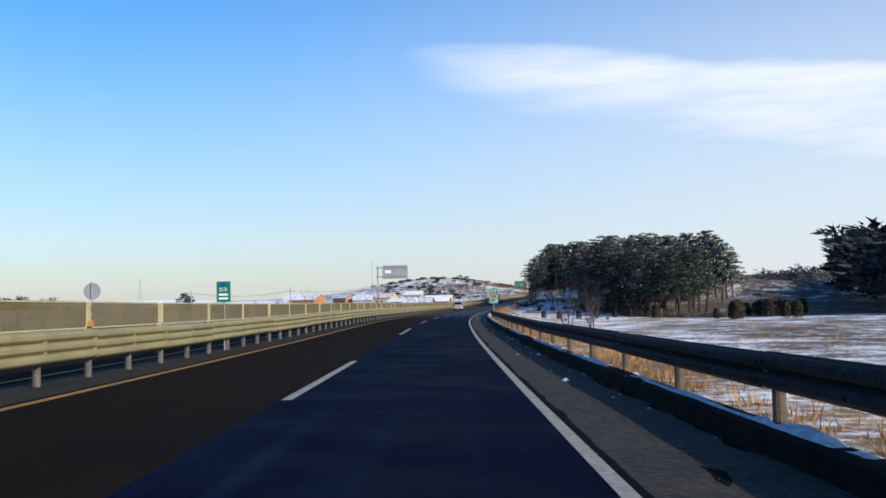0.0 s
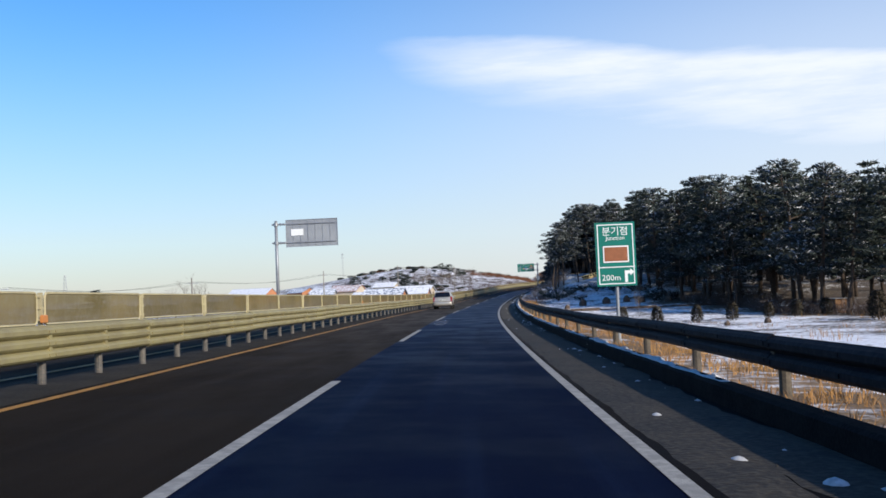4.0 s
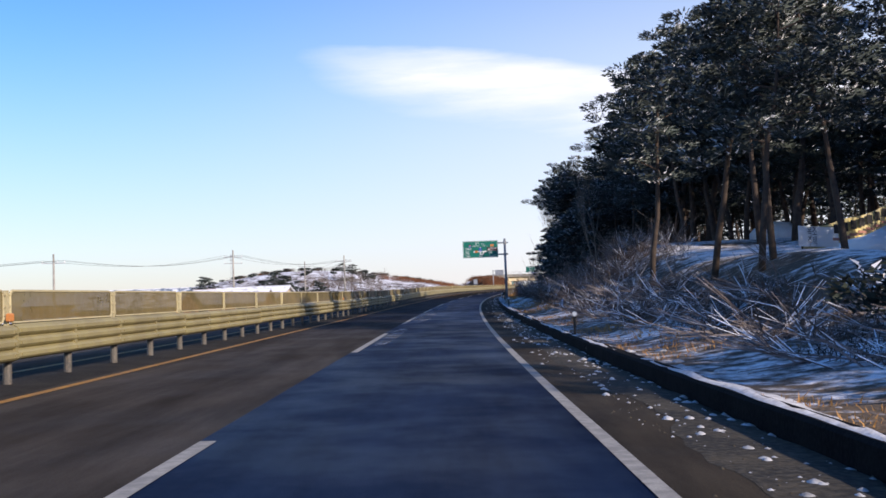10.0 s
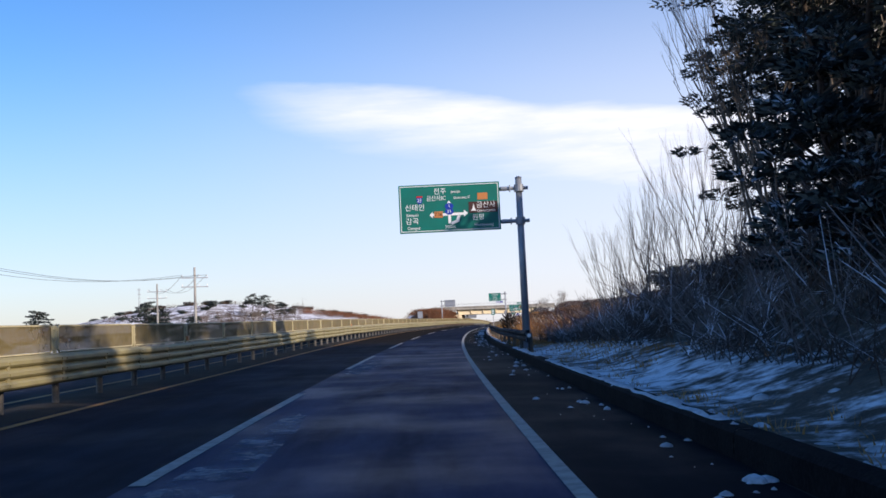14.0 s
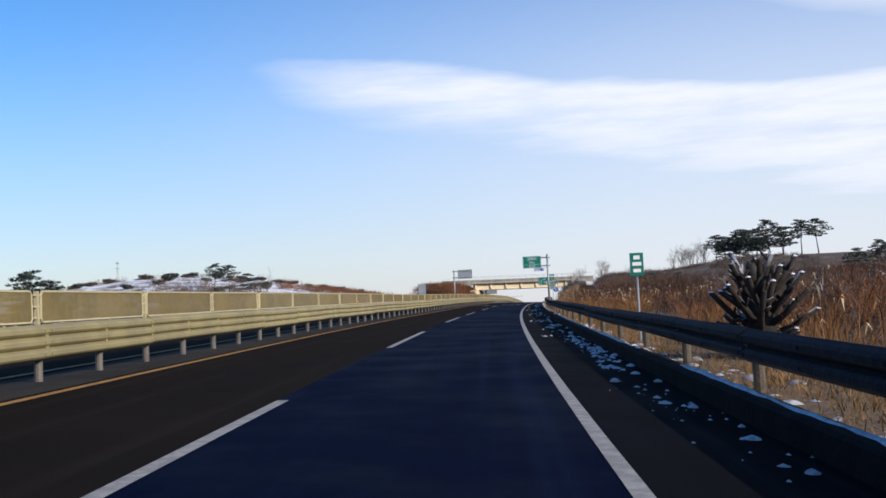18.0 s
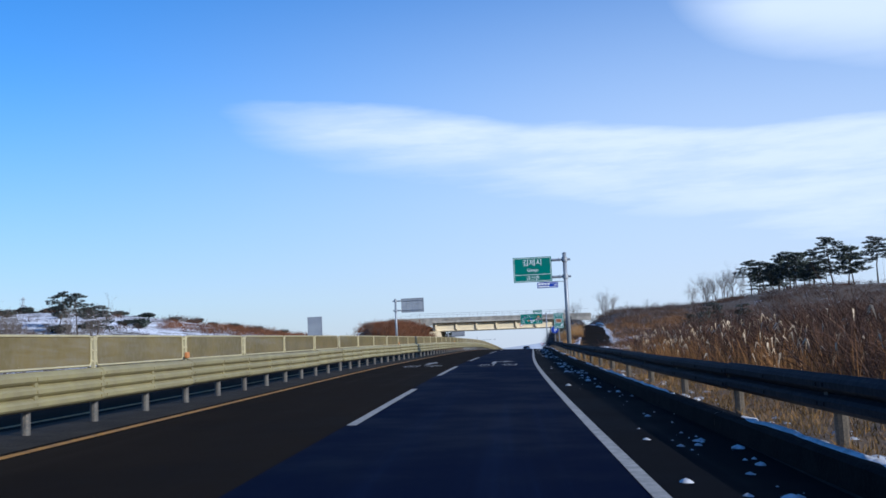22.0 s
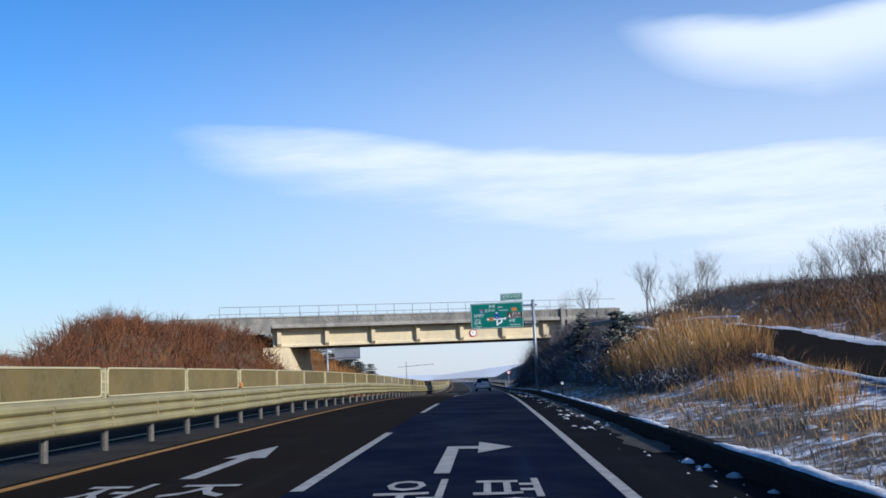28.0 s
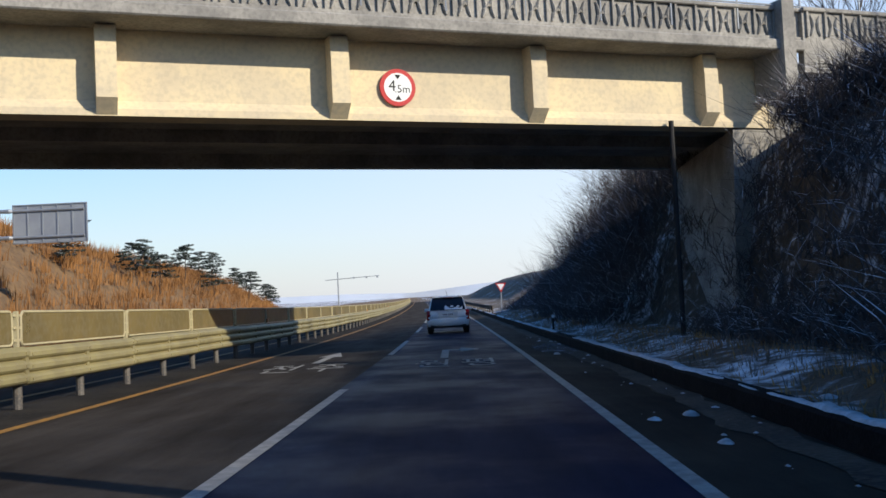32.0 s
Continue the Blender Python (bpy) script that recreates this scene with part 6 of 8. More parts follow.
# ---- clumps, brush, reeds: what nobody could count
def stems(name, sites, mat, label, category, n, hmin, hmax, width, lean, rnd, plume=None, seg=3):
    """Thin upright blades or stems round each site."""
    sh, pl = Shape(), Shape()
    for s, u, k in sites:
        o = ground_point(s, u)
        for _ in range(n):
            a = rnd.uniform(0, 6.28)
            q = rnd.random() ** 0.5 * k
            p = o + Vector((q * math.cos(a), q * math.sin(a), -0.05))
            h = rnd.uniform(hmin, hmax) * min(1.0, 0.6 + 0.4 * k)
            d = Vector((math.cos(a), math.sin(a), 0)) * h * rnd.uniform(0.0, lean) + Vector((rnd.uniform(-1, 1), rnd.uniform(-1, 1), 0)) * h * 0.08
            b = rnd.uniform(0, 6.28)
            w = Vector((math.cos(b), math.sin(b), 0)) * width * rnd.uniform(0.7, 1.3)
            i = len(sh.v)
            for j in range(seg):
                f = j / seg
                c = p + d * f * f + Vector((0, 0, h * f))
                sh.v += [tuple(c - w * (1 - 0.7 * f)), tuple(c + w * (1 - 0.7 * f))]
            tip = p + d + Vector((0, 0, h))
            sh.v.append(tuple(tip))
            for j in range(seg - 1):
                e = i + 2 * j
                sh.f.append((e, e + 1, e + 3, e + 2))
            e = i + 2 * (seg - 1)
            sh.f.append((e, e + 1, e + 2))
            if plume and rnd.random() < plume[1]:
                i = len(pl.v)
                x = d.normalized() * 0.17 if d.length > 0.01 else Vector((0.1, 0, 0))
                pw = w.normalized() * 0.02
                pl.v += [tuple(tip - Vector((0, 0, 0.12))), tuple(tip + pw + x * 0.4 + Vector((0, 0, 0.1))), tuple(tip + x + Vector((0, 0, -0.02))), tuple(tip - pw + x * 0.4 + Vector((0, 0, 0.12)))]
                pl.f.append((i, i + 1, i + 2, i + 3))
    tagged(new(name, sh.mesh(name, mat)), label, category, "", "stuff")
    if plume:
        tagged(new("reed_plumes", pl.mesh("reed_plumes", plume[0])), "pale feathery reed plumes", "reeds", "", "stuff")


def scatter(n, s0, s1, u0, u1, k0, k1, rnd, keep=None):
    out = []
    while len(out) < n:
        s, u = rnd.uniform(s0, s1), rnd.uniform(u0, u1)
        if keep is None or keep(s, u):
            out.append((s, u, rnd.uniform(k0, k1)))
    return out


rnd = random.Random(21)
dry = lambda s, u: noise.noise((s * 0.12, u * 0.5, 4.0)) > -0.15
stems("verge_grass", scatter(2300, -20, 206, 5.4, 7.4, 0.12, 0.34, rnd, lambda s, u: noise.noise((s * 0.3, u * 0.8, 4.0)) > -0.25), M_REED, "dry golden grass tufts behind the kerb", "grass", 14, 0.1, 0.36, 0.009, 0.7, rnd, None, 2)
stems("verge_grass", scatter(1500, 312, 530, 5.4, 7.2, 0.15, 0.35, rnd, dry), M_GOLD, "dry golden grass tufts behind the kerb", "grass", 12, 0.06, 0.24, 0.012, 0.7, rnd, None, 2)
stems("verge_grass", scatter(2600, 312, 500, 5.36, 7.4, 0.1, 0.3, rnd, lambda s, u: noise.noise((s * 0.5, u * 1.2, 4.0)) > -0.3), M_GOLD, "tangled golden grass behind the kerb and under the guardrail", "grass", 13, 0.08, 0.34, 0.006, 1.5, rnd, None, 3)
stems("verge_grass", scatter(700, 312, 500, 5.5, 7.4, 0.1, 0.25, rnd, dry), M_REED, "pale dry grass blades among the verge grass", "grass", 10, 0.12, 0.42, 0.005, 1.1, rnd, None, 3)
stems("verge_grass", scatter(900, 206, 312, 5.6, 8.0, 0.15, 0.35, rnd, dry), M_REED, "short dry grass poking through the snow", "grass", 12, 0.08, 0.25, 0.012, 0.8, rnd, None, 2)
stems("verge_grass", scatter(1100, 530, 690, 5.6, 8.2, 0.15, 0.35, rnd, dry), M_REED, "short dry grass poking through the snow", "grass", 12, 0.08, 0.28, 0.012, 0.8, rnd, None, 2)
stems("verge_grass", scatter(90, 530, 562, 7.4, 10.2, 0.2, 0.45, rnd, dry), M_REED, "low brown grass between the road and the side road", "grass", 16, 0.15, 0.55, 0.01, 0.6, rnd)
stems("verge_grass", scatter(900, 312, 530, 5.4, 6.5, 0.12, 0.3, rnd), M_GOLD, "dry golden grass tufts behind the kerb", "grass", 11, 0.05, 0.2, 0.01, 0.8, rnd, None, 2)
wet = lambda s, u: noise.noise((s * 0.05, u * 0.12, 9.0)) > -0.25
clumpy = lambda s, u: noise.noise((s * 0.16, u * 0.3, 9.0)) > 0.05
stems("reed_bed", scatter(420, 318, 478, 7.2, 17, 0.3, 0.7, rnd, clumpy), M_STRAW, "tall dry reeds on the slope beside the road", "reeds", 34, 0.5, 1.5, 0.006, 0.75, rnd, (M_PLUME, 0.05))
stems("reed_bed", scatter(420, 318, 478, 7.2, 20, 0.5, 1.1, rnd, clumpy), M_GOLD, "low tangled orange grass on the slope beside the road", "grass", 44, 0.2, 0.75, 0.008, 1.3, rnd)
stems("reed_bed", scatter(160, 412, 456, 7.4, 13, 0.4, 0.8, rnd), M_STRAW, "tall reeds with pale nodding plumes behind the guardrail", "reeds", 20, 0.7, 1.7, 0.007, 0.45, rnd, (M_PLUME, 0.14))
stems("field_grass", scatter(260, 478, 530, 8.0, 24, 0.3, 0.7, rnd, lambda s, u: u > side_u(max(s, 508)) + 3 and clumpy(s, u)), M_STRAW, "sparse dry grass standing in the snow by the side road", "grass", 20, 0.25, 0.9, 0.007, 0.6, rnd)
stems("reed_bed", scatter(150, 556, 571, 7.7, 10.8, 0.3, 0.8, rnd), M_REED, "tall dry reeds on the bank before the bridge", "reeds", 60, 0.8, 2.1, 0.007, 0.5, rnd, (M_PLUME, 0.035))
stems("field_grass", scatter(500, -10, 160, 8, 40, 0.3, 0.7, rnd, wet), M_REED, "dry stubble standing in the snowy field", "grass", 10, 0.2, 0.6, 0.015, 0.6, rnd)


def brush(name, sites, mat, label, rnd, n=9, h0=0.9, h1=2.2, r=0.014, low=False):
    """Leafless bushes: forked thin stems."""
    sh = Shape()
    for s, u, k in sites:
        o = ground_point(s, u, -0.05)
        for _ in range(n):
            d = Vector((rnd.uniform(-0.8, 0.8), rnd.uniform(-0.8, 0.8), rnd.uniform(0.0, 0.35) if low else rnd.uniform(0.5, 1.2))).normalized()
            h = rnd.uniform(h0, h1) * k
            p = o + Vector((rnd.uniform(-0.4, 0.4), rnd.uniform(-0.4, 0.4), 0)) * k
            q = p + d * h * 0.5
            sh.tube([p, q, q + (d + Vector((rnd.uniform(-0.5, 0.5), rnd.uniform(-0.5, 0.5), rnd.uniform(-0.4, 0.3)))) * h * 0.5], [r, r * 0.8, r * 0.4], 3, False)
            for _ in range(3):
                e = q + (d + Vector((rnd.uniform(-0.9, 0.9), rnd.uniform(-0.9, 0.9), rnd.uniform(-0.3, 0.5)))) * h * rnd.uniform(0.25, 0.5)
                sh.tube([p.lerp(q, rnd.uniform(0.5, 1.0)), e], [r * 0.6, r * 0.3], 3, False)
    tagged(new(name, sh.mesh(name, mat)), label, "bushes", "", "stuff")


def thicket(name, sites, mat, label, rnd, n=40, h0=0.5, h1=1.4, width=0.008, arch=0.6, spread=0.9):
    """Fine tangled twigs: thin arching blades, many to a bush, each with two side shoots."""
    v, f = [], []

    def shoot(p, d, h, w, bend):
        side = Vector((rnd.uniform(-1, 1), rnd.uniform(-1, 1), 0.2)).cross(d)
        side = side.normalized() * w if side.length > 0.05 else Vector((w, 0, 0))
        m = p + d * h * 0.55
        e = m + (d + Vector((d.x * bend * 1.5, d.y * bend * 1.5, -bend))) * h * 0.5
        i = len(v)
        v.extend((tuple(p - side), tuple(p + side), tuple(m + side * 0.8), tuple(m - side * 0.8), tuple(e)))
        f.extend(((i, i + 1, i + 2, i + 3), (i + 3, i + 2, i + 4)))
        return m

    for s, u, k in sites:
        o = ground_point(s, u, -0.03)
        for _ in range(n):
            a, q = rnd.uniform(0, 6.28), rnd.random() ** 0.5 * spread * k
            d = Vector((rnd.gauss(0, 0.5), rnd.gauss(0, 0.5), 1.0)).normalized()
            h = rnd.uniform(h0, h1) * k
            p = o + Vector((q * math.cos(a), q * math.sin(a), 0))
            m = shoot(p, d, h, width, rnd.uniform(0, arch))
            for _ in range(2):
                shoot(p.lerp(m, rnd.uniform(0.5, 1.0)), (d + Vector((rnd.gauss(0, 0.6), rnd.gauss(0, 0.6), rnd.gauss(0, 0.3)))).normalized(), h * rnd.uniform(0.25, 0.5), width * 0.6, rnd.uniform(0, arch))
    sh = Shape()
    sh.v, sh.f = v, f
    tagged(new(name, sh.mesh(name, mat)), label, "bushes", "", "stuff")


M_CANE = material("snowy_canes", (0.2, 0.18, 0.18), (0.09, 0.07, 0.062), 2.0, 0.9, snow=1.0)
LAB_CUT = "tangled leafless brambles with snow on the cut slope"
thicket("slope_brambles", scatter(680, 246, 322, 7.4, 12.5, 0.6, 1.1, rnd), M_BRAMBLE, LAB_CUT, rnd, 26, 0.35, 1.0, 0.009, 0.9)
thicket("slope_brambles", scatter(330, 206, 248, 7.6, 10.4, 0.5, 0.9, rnd), M_BRAMBLE, LAB_CUT, rnd, 24, 0.2, 0.65, 0.008, 1.1)
brush("felled_branches", scatter(150, 210, 246, 7.4, 10.5, 0.7, 1.3, rnd), M_CANE, "cut branches lying on the slope under snow", rnd, 4, 0.6, 1.6, 0.02, True)
brush("snowy_brambles", scatter(430, 242, 322, 7.4, 13, 0.7, 1.3, rnd), M_CANE, "arching bramble canes carrying snow on the cut slope", rnd, 4, 0.7, 1.9, 0.014)
bank = lambda s, u: u < side_u(min(s, 640)) - 2.5 and not (614 < s < 636 and u < 8.9)
thicket("bank_scrub", scatter(1400, 556, 700, 7.6, 12.5, 0.7, 1.2, rnd, bank), M_BANK_TWIG, "dense leafless scrub on the bank by the bridge", rnd, 25, 0.3, 0.85, 0.011, 0.6)
thicket("snowy_brambles", scatter(300, 560, 690, 7.6, 12.5, 0.7, 1.2, rnd, bank), M_CANE, "snow-dusted bramble canes on the bank", rnd, 10, 0.3, 0.7, 0.008, 0.9)
brush("snowy_brambles", scatter(110, 602, 627, 9.4, 12.5, 1.0, 1.5, rnd), M_CANE, "arching bramble canes hanging over the bridge end", rnd, 5, 0.6, 1.3, 0.01)
thicket("bank_scrub", scatter(200, 598, 660, 7.0, 8.8, 0.9, 1.4, rnd, lambda s, u: not 613 < s < 637), M_BANK_TWIG, "tall leafless scrub at the foot of the bridge abutment", rnd, 34, 1.0, 2.0, 0.009, 0.5)
thicket("bank_scrub", scatter(200, 602, 627, 9.3, 13.0, 0.9, 1.3, rnd), M_BANK_TWIG, "tall leafless scrub hanging over the end of the bridge", rnd, 30, 0.5, 1.1, 0.009, 0.7)
thicket("bank_scrub", scatter(150, 582, 612, 9.8, 11.0, 0.7, 1.1, rnd), M_BANK_TWIG, "leafless scrub along the top of the bank", rnd, 24, 0.4, 0.9, 0.009, 0.6)
stems("verge_grass", scatter(900, 556, 680, 5.7, 7.9, 0.15, 0.4, rnd), M_SAPLING, "grey frosted grass standing through the verge snow", "grass", 13, 0.12, 0.42, 0.009, 0.7, rnd, None, 2)
stems("reed_bed", scatter(46, 543, 550, 7.7, 9.0, 0.3, 0.6, rnd), M_REED, "dry reeds and weeds between the road and the side road", "reeds", 34, 0.3, 1.1, 0.007, 0.5, rnd)
stems("verge_grass", scatter(600, 530, 560, 5.7, 8.4, 0.15, 0.4, rnd), M_SAPLING, "grey frosted grass standing through the verge snow", "grass", 12, 0.1, 0.34, 0.009, 0.7, rnd, None, 2)
thicket("tall_scrub", scatter(170, 634, 664, 7.6, 11.5, 0.9, 1.4, rnd), M_BANK_TWIG, "tall leafless bushes on the bank past the bridge", rnd, 46, 1.2, 2.9, 0.008, 0.4)
thicket("bank_scrub", scatter(60, 605, 612.6, 7.9, 9.4, 0.9, 1.3, rnd), M_BANK_TWIG, "tall dark scrub in front of the abutment", rnd, 40, 1.6, 3.2, 0.009, 0.4)
thicket("brown_scrub", scatter(60, 552, 576, 8.8, 10.4, 0.7, 1.1, rnd, lambda s, u: u < side_u(s) - 2.3), M_BRUSH, "brown scrub below the edge of the side road", rnd, 28, 0.5, 1.2, 0.011, 0.5)
thicket("brown_scrub", scatter(200, 556, 612, 17, 36, 0.8, 1.3, rnd, lambda s, u: u > side_u(s) + 3.2), M_BRAMBLE, "dark leafless scrub on the hill above the side road", rnd, 26, 0.4, 0.9, 0.012, 0.5, 1.2)
thicket("bank_scrub", scatter(430, 604, 627, 7.9, 10.6, 0.8, 1.2, rnd), M_BANK_TWIG, "dense dark scrub on the steep face beside the abutment", rnd, 36, 0.5, 1.3, 0.01, 0.7)
thicket("bank_scrub", scatter(160, 608, 618, 10.2, 12.6, 0.8, 1.2, rnd), M_BANK_TWIG, "dark scrub spilling over the end of the girder", rnd, 34, 0.8, 1.7, 0.009, 0.6)
thicket("dark_scrub", scatter(90, 486, 560, 15, 44, 0.6, 1.2, rnd, lambda s, u: u > side_u(s) + 3), M_BRAMBLE, "dark leafless scrub patches on the snowy hill", rnd, 26, 0.6, 1.5, 0.014, 0.5, 1.2)
ridge = lambda s, u: -u < 0.2 * (s - 465) + 3 * smooth(s, 604, 622)
patchy = lambda s, u: noise.noise((s * 0.05, u * 0.1, 2.0)) > -0.2
thin_out = lambda s, u: patchy(s, u) and (s < 462 or noise.noise((s * 0.09, u * 0.13, 5.0)) > 0.22)
thicket("brown_scrub", scatter(1300, 330, 530, 9, 44, 0.7, 1.7, rnd, thin_out), M_BRUSH, "brown leafless scrub on the hillside", rnd, 32, 0.3, 1.05, 0.011, 1.0, 1.2)
thicket("grey_scrub", scatter(420, 330, 560, 10, 48, 0.7, 1.4, rnd, lambda s, u: noise.noise((s * 0.07, u * 0.1, 11.0)) > 0.1 and u > side_u(min(max(s, 508), 640)) + 2.6), M_BRAMBLE, "grey leafless scrub in patches on the hillside", rnd, 34, 0.4, 1.3, 0.011, 0.7, 1.2)
thicket("brown_scrub", scatter(150, 414, 458, 8.6, 18, 0.9, 1.4, rnd, lambda s, u: noise.noise((s * 0.12, u * 0.12, 6.0)) > -0.1), M_BRUSH, "tall dark brown scrub behind the guardrail", rnd, 70, 0.8, 2.3, 0.008, 0.6)
thicket("brown_scrub", scatter(520, 528, 640, 17, 66, 0.8, 1.4, rnd, lambda s, u: u > side_u(s) + 3 and wet(s, u) and (s > 556 or u < 27)), M_BRUSH, "brown leafless scrub on the hillside", rnd, 30, 0.4, 1.1, 0.013, 0.5, 1.2)
thicket("rust_scrub", scatter(540, 566, 624, -34, -15.2, 0.9, 1.5, rnd, ridge), M_RUST, "rust-brown scrub covering the bank before the bridge", rnd, 24, 0.6, 1.6, 0.02, 0.5, 1.1)
thicket("rust_scrub", scatter(420, 580, 650, -66, -32, 0.9, 1.6, rnd, patchy), M_RUST, "rust-brown scrub on the near side of the snowy hill", rnd, 20, 0.6, 1.5, 0.022, 0.5, 1.2)
thicket("brown_scrub", scatter(330, 530, 690, -140, -50, 0.9, 1.7, rnd, lambda s, u: noise.noise((s * 0.06, u * 0.09, 12.0)) > 0.05), M_BRUSH, "brown scrub in patches on the snowy hill", rnd, 16, 0.6, 1.5, 0.03, 0.5, 1.3)
thicket("rust_scrub", scatter(130, 538, 570, -21, -15.4, 0.9, 1.3, rnd), M_RUST, "tall rust-brown scrub behind the far carriageway", rnd, 34, 1.0, 2.6, 0.014, 0.5, 1.0)
thicket("rust_scrub", scatter(170, 470, 566, -60, -26, 0.8, 1.4, rnd), M_BRUSH, "brown leafless scrub beyond the far carriageway", rnd, 18, 0.7, 1.6, 0.018, 0.5, 1.2)
thicket("rust_scrub", scatter(260, 568, 620, -22, -14.8, 0.8, 1.3, rnd), M_RUST, "rust-brown scrub along the foot of the bank", rnd, 22, 0.5, 1.2, 0.018, 0.5, 1.0)
stems("bank_grass", scatter(2600, 618, 735, -27, -14.6, 0.5, 1.1, rnd), M_STRAW, "orange dry grass on the bank beyond the bridge", "grass", 26, 0.35, 0.95, 0.024, 0.5, rnd, None, 2)
stems("bank_grass", scatter(200, 566, 612, -24, -15, 0.4, 1.0, rnd, ridge), M_STRAW, "orange dry grass on the bank before the bridge", "grass", 14, 0.4, 1.0, 0.018, 0.5, rnd)
stems("bank_grass", scatter(800, 544, 588, 14.5, 30, 0.5, 1.1, rnd, lambda s, u: u > side_u(s) + 2.8 and noise.noise((s * 0.1, u * 0.12, 3.0)) > -0.2), M_STRAW, "orange dry grass on the hill above the side road", "grass", 30, 0.2, 0.75, 0.011, 0.6, rnd, None, 2)
thicket("hill_scrub", scatter(300, 562, 640, 16, 68, 0.7, 1.5, rnd, lambda s, u: u > side_u(s) + 3.2 and noise.noise((s * 0.07, u * 0.09, 15.0)) > -0.1), M_BRAMBLE, "grey leafless bushes along the top of the hill", rnd, 34, 0.6, 1.5, 0.014, 0.5, 1.1)
thicket("hill_scrub", scatter(190, 360, 500, 12, 46, 0.7, 1.6, rnd, lambda s, u: noise.noise((s * 0.09, u * 0.12, 17.0)) > 0.12), M_BRAMBLE, "dark leafless bushes standing in clumps on the slope", rnd, 44, 0.8, 1.9, 0.01, 0.5, 1.0)
thicket("hill_scrub", scatter(120, 360, 480, 9, 30, 0.6, 1.3, rnd, lambda s, u: noise.noise((s * 0.1, u * 0.14, 19.0)) > 0.1), M_RUST, "rust-brown bushes standing in clumps on the slope", rnd, 40, 0.6, 1.5, 0.009, 0.6, 0.9)
thicket("grove_undergrowth", scatter(130, 150, 196, 22, 44, 0.9, 1.5, rnd, lambda s, u: 0 < u - np.interp(s, [148, 165, 198], [39, 30, 23]) < 7), M_BRAMBLE, "dark leafless undergrowth at the edge of the grove", rnd, 40, 0.6, 1.5, 0.014, 0.6, 1.1)
snowy_bush = pine("young_conifer", 47, 2.9, 0.05, 1.15, 34, 130, 0.1, M_NEEDLE_FROST, "small conifer on the bank with snow on its boughs", 0.3)
first(snowy_bush, 569.5, 8.4, 0.0, 0.88)
tagged(snowy_bush, "", "", "bank conifers")
for s, u, sc in ((571.8, 9.0, 0.74), (596, 9.0, 0.95), (603.5, 10.0, 0.55), (620, 11.0, 0.7)):
    plant(snowy_bush, s, u, s, sc, 0.05)


def lump(sh, p, r, flat, rnd, up=0.6):
    i = len(sh.v)
    ring = 8
    for z, q in ((0.0, 1.0), (0.5, 0.9), (0.88, 0.55)):
        for k in range(ring):
            a = 2 * math.pi * k / ring
            f = r * q * rnd.uniform(0.86, 1.12)
            sh.v.append((p.x + f * math.cos(a), p.y + f * 1.3 * math.sin(a), p.z - 0.01 + r * flat * z * rnd.uniform(0.93, 1.07)))
    sh.v.append((p.x, p.y, p.z + r * flat))
    for t in range(2):
        for k in range(ring):
            a, b = i + t * ring + k, i + t * ring + (k + 1) % ring
            sh.f.append((a, b, b + ring, a + ring))
    for k in range(ring):
        sh.f.append((i + 2 * ring + k, i + 2 * ring + (k + 1) % ring, i + 3 * ring))


rnd = random.Random(31)
sh = Shape()
for _ in range(1700):
    s = rnd.uniform(-10, 640)
    if noise.noise((s * 0.06, 0.0, 2.0)) < -0.25 and rnd.random() < 0.8:
        continue
    u = rnd.choice((rnd.gauss(4.62, 0.22), rnd.uniform(3.8, 5.0), rnd.gauss(4.75, 0.15)))
    if not 3.72 < u < 5.0:
        continue
    lump(sh, rd(s, u, -0.012), rnd.choice((0.015, 0.02, 0.03, 0.03, 0.045, 0.07)) * rnd.uniform(0.7, 1.3), rnd.uniform(0.4, 0.8), rnd)
for _ in range(1500):
    s, u = rnd.uniform(192, 250), min(4.97, rnd.gauss(4.55, 0.25))
    lump(sh, rd(s, u, -0.008), rnd.choice((0.015, 0.02, 0.03, 0.05)) * rnd.uniform(0.7, 1.3), rnd.uniform(0.3, 0.7), rnd)
for _ in range(48):
    s, u = rnd.uniform(318, 605), rnd.uniform(4.1, 4.8)
    for _ in range(rnd.randint(4, 13)):
        lump(sh, rd(s + rnd.gauss(0, 0.8), min(4.97, max(3.75, u + rnd.gauss(0, 0.14))), -0.01), rnd.choice((0.02, 0.025, 0.035, 0.05, 0.08)), rnd.uniform(0.35, 0.65), rnd)
tagged(new("snow_lumps", sh.mesh("snow_lumps", M_SNOW_DIRTY, True)), "scattered lumps of ploughed snow on the shoulder", "snow", "", "stuff")
sh = Shape()
for _ in range(2600):
    s = rnd.uniform(-20, 640)
    if noise.noise((s * 0.2, 3.0, 5.0)) < -0.2:
        continue
    u = 5.3 + abs(rnd.gauss(0, 0.16))
    lump(sh, rd(s, u, max(land(s, u), 0.1) - 0.01), rnd.choice((0.03, 0.04, 0.06, 0.08)), rnd.uniform(0.4, 0.8), rnd)
for _ in range(150):
    s, u = rnd.uniform(354.5, 366), min(4.95, rnd.gauss(4.72, 0.12))
    lump(sh, rd(s, u, -0.012), rnd.choice((0.015, 0.02, 0.03, 0.05)), rnd.uniform(0.5, 0.8), rnd)
tagged(new("kerb_snow", sh.mesh("kerb_snow", M_SNOW_OLD, True)), "small clods of old snow behind the kerb", "snow", "", "stuff")
sh = Shape()
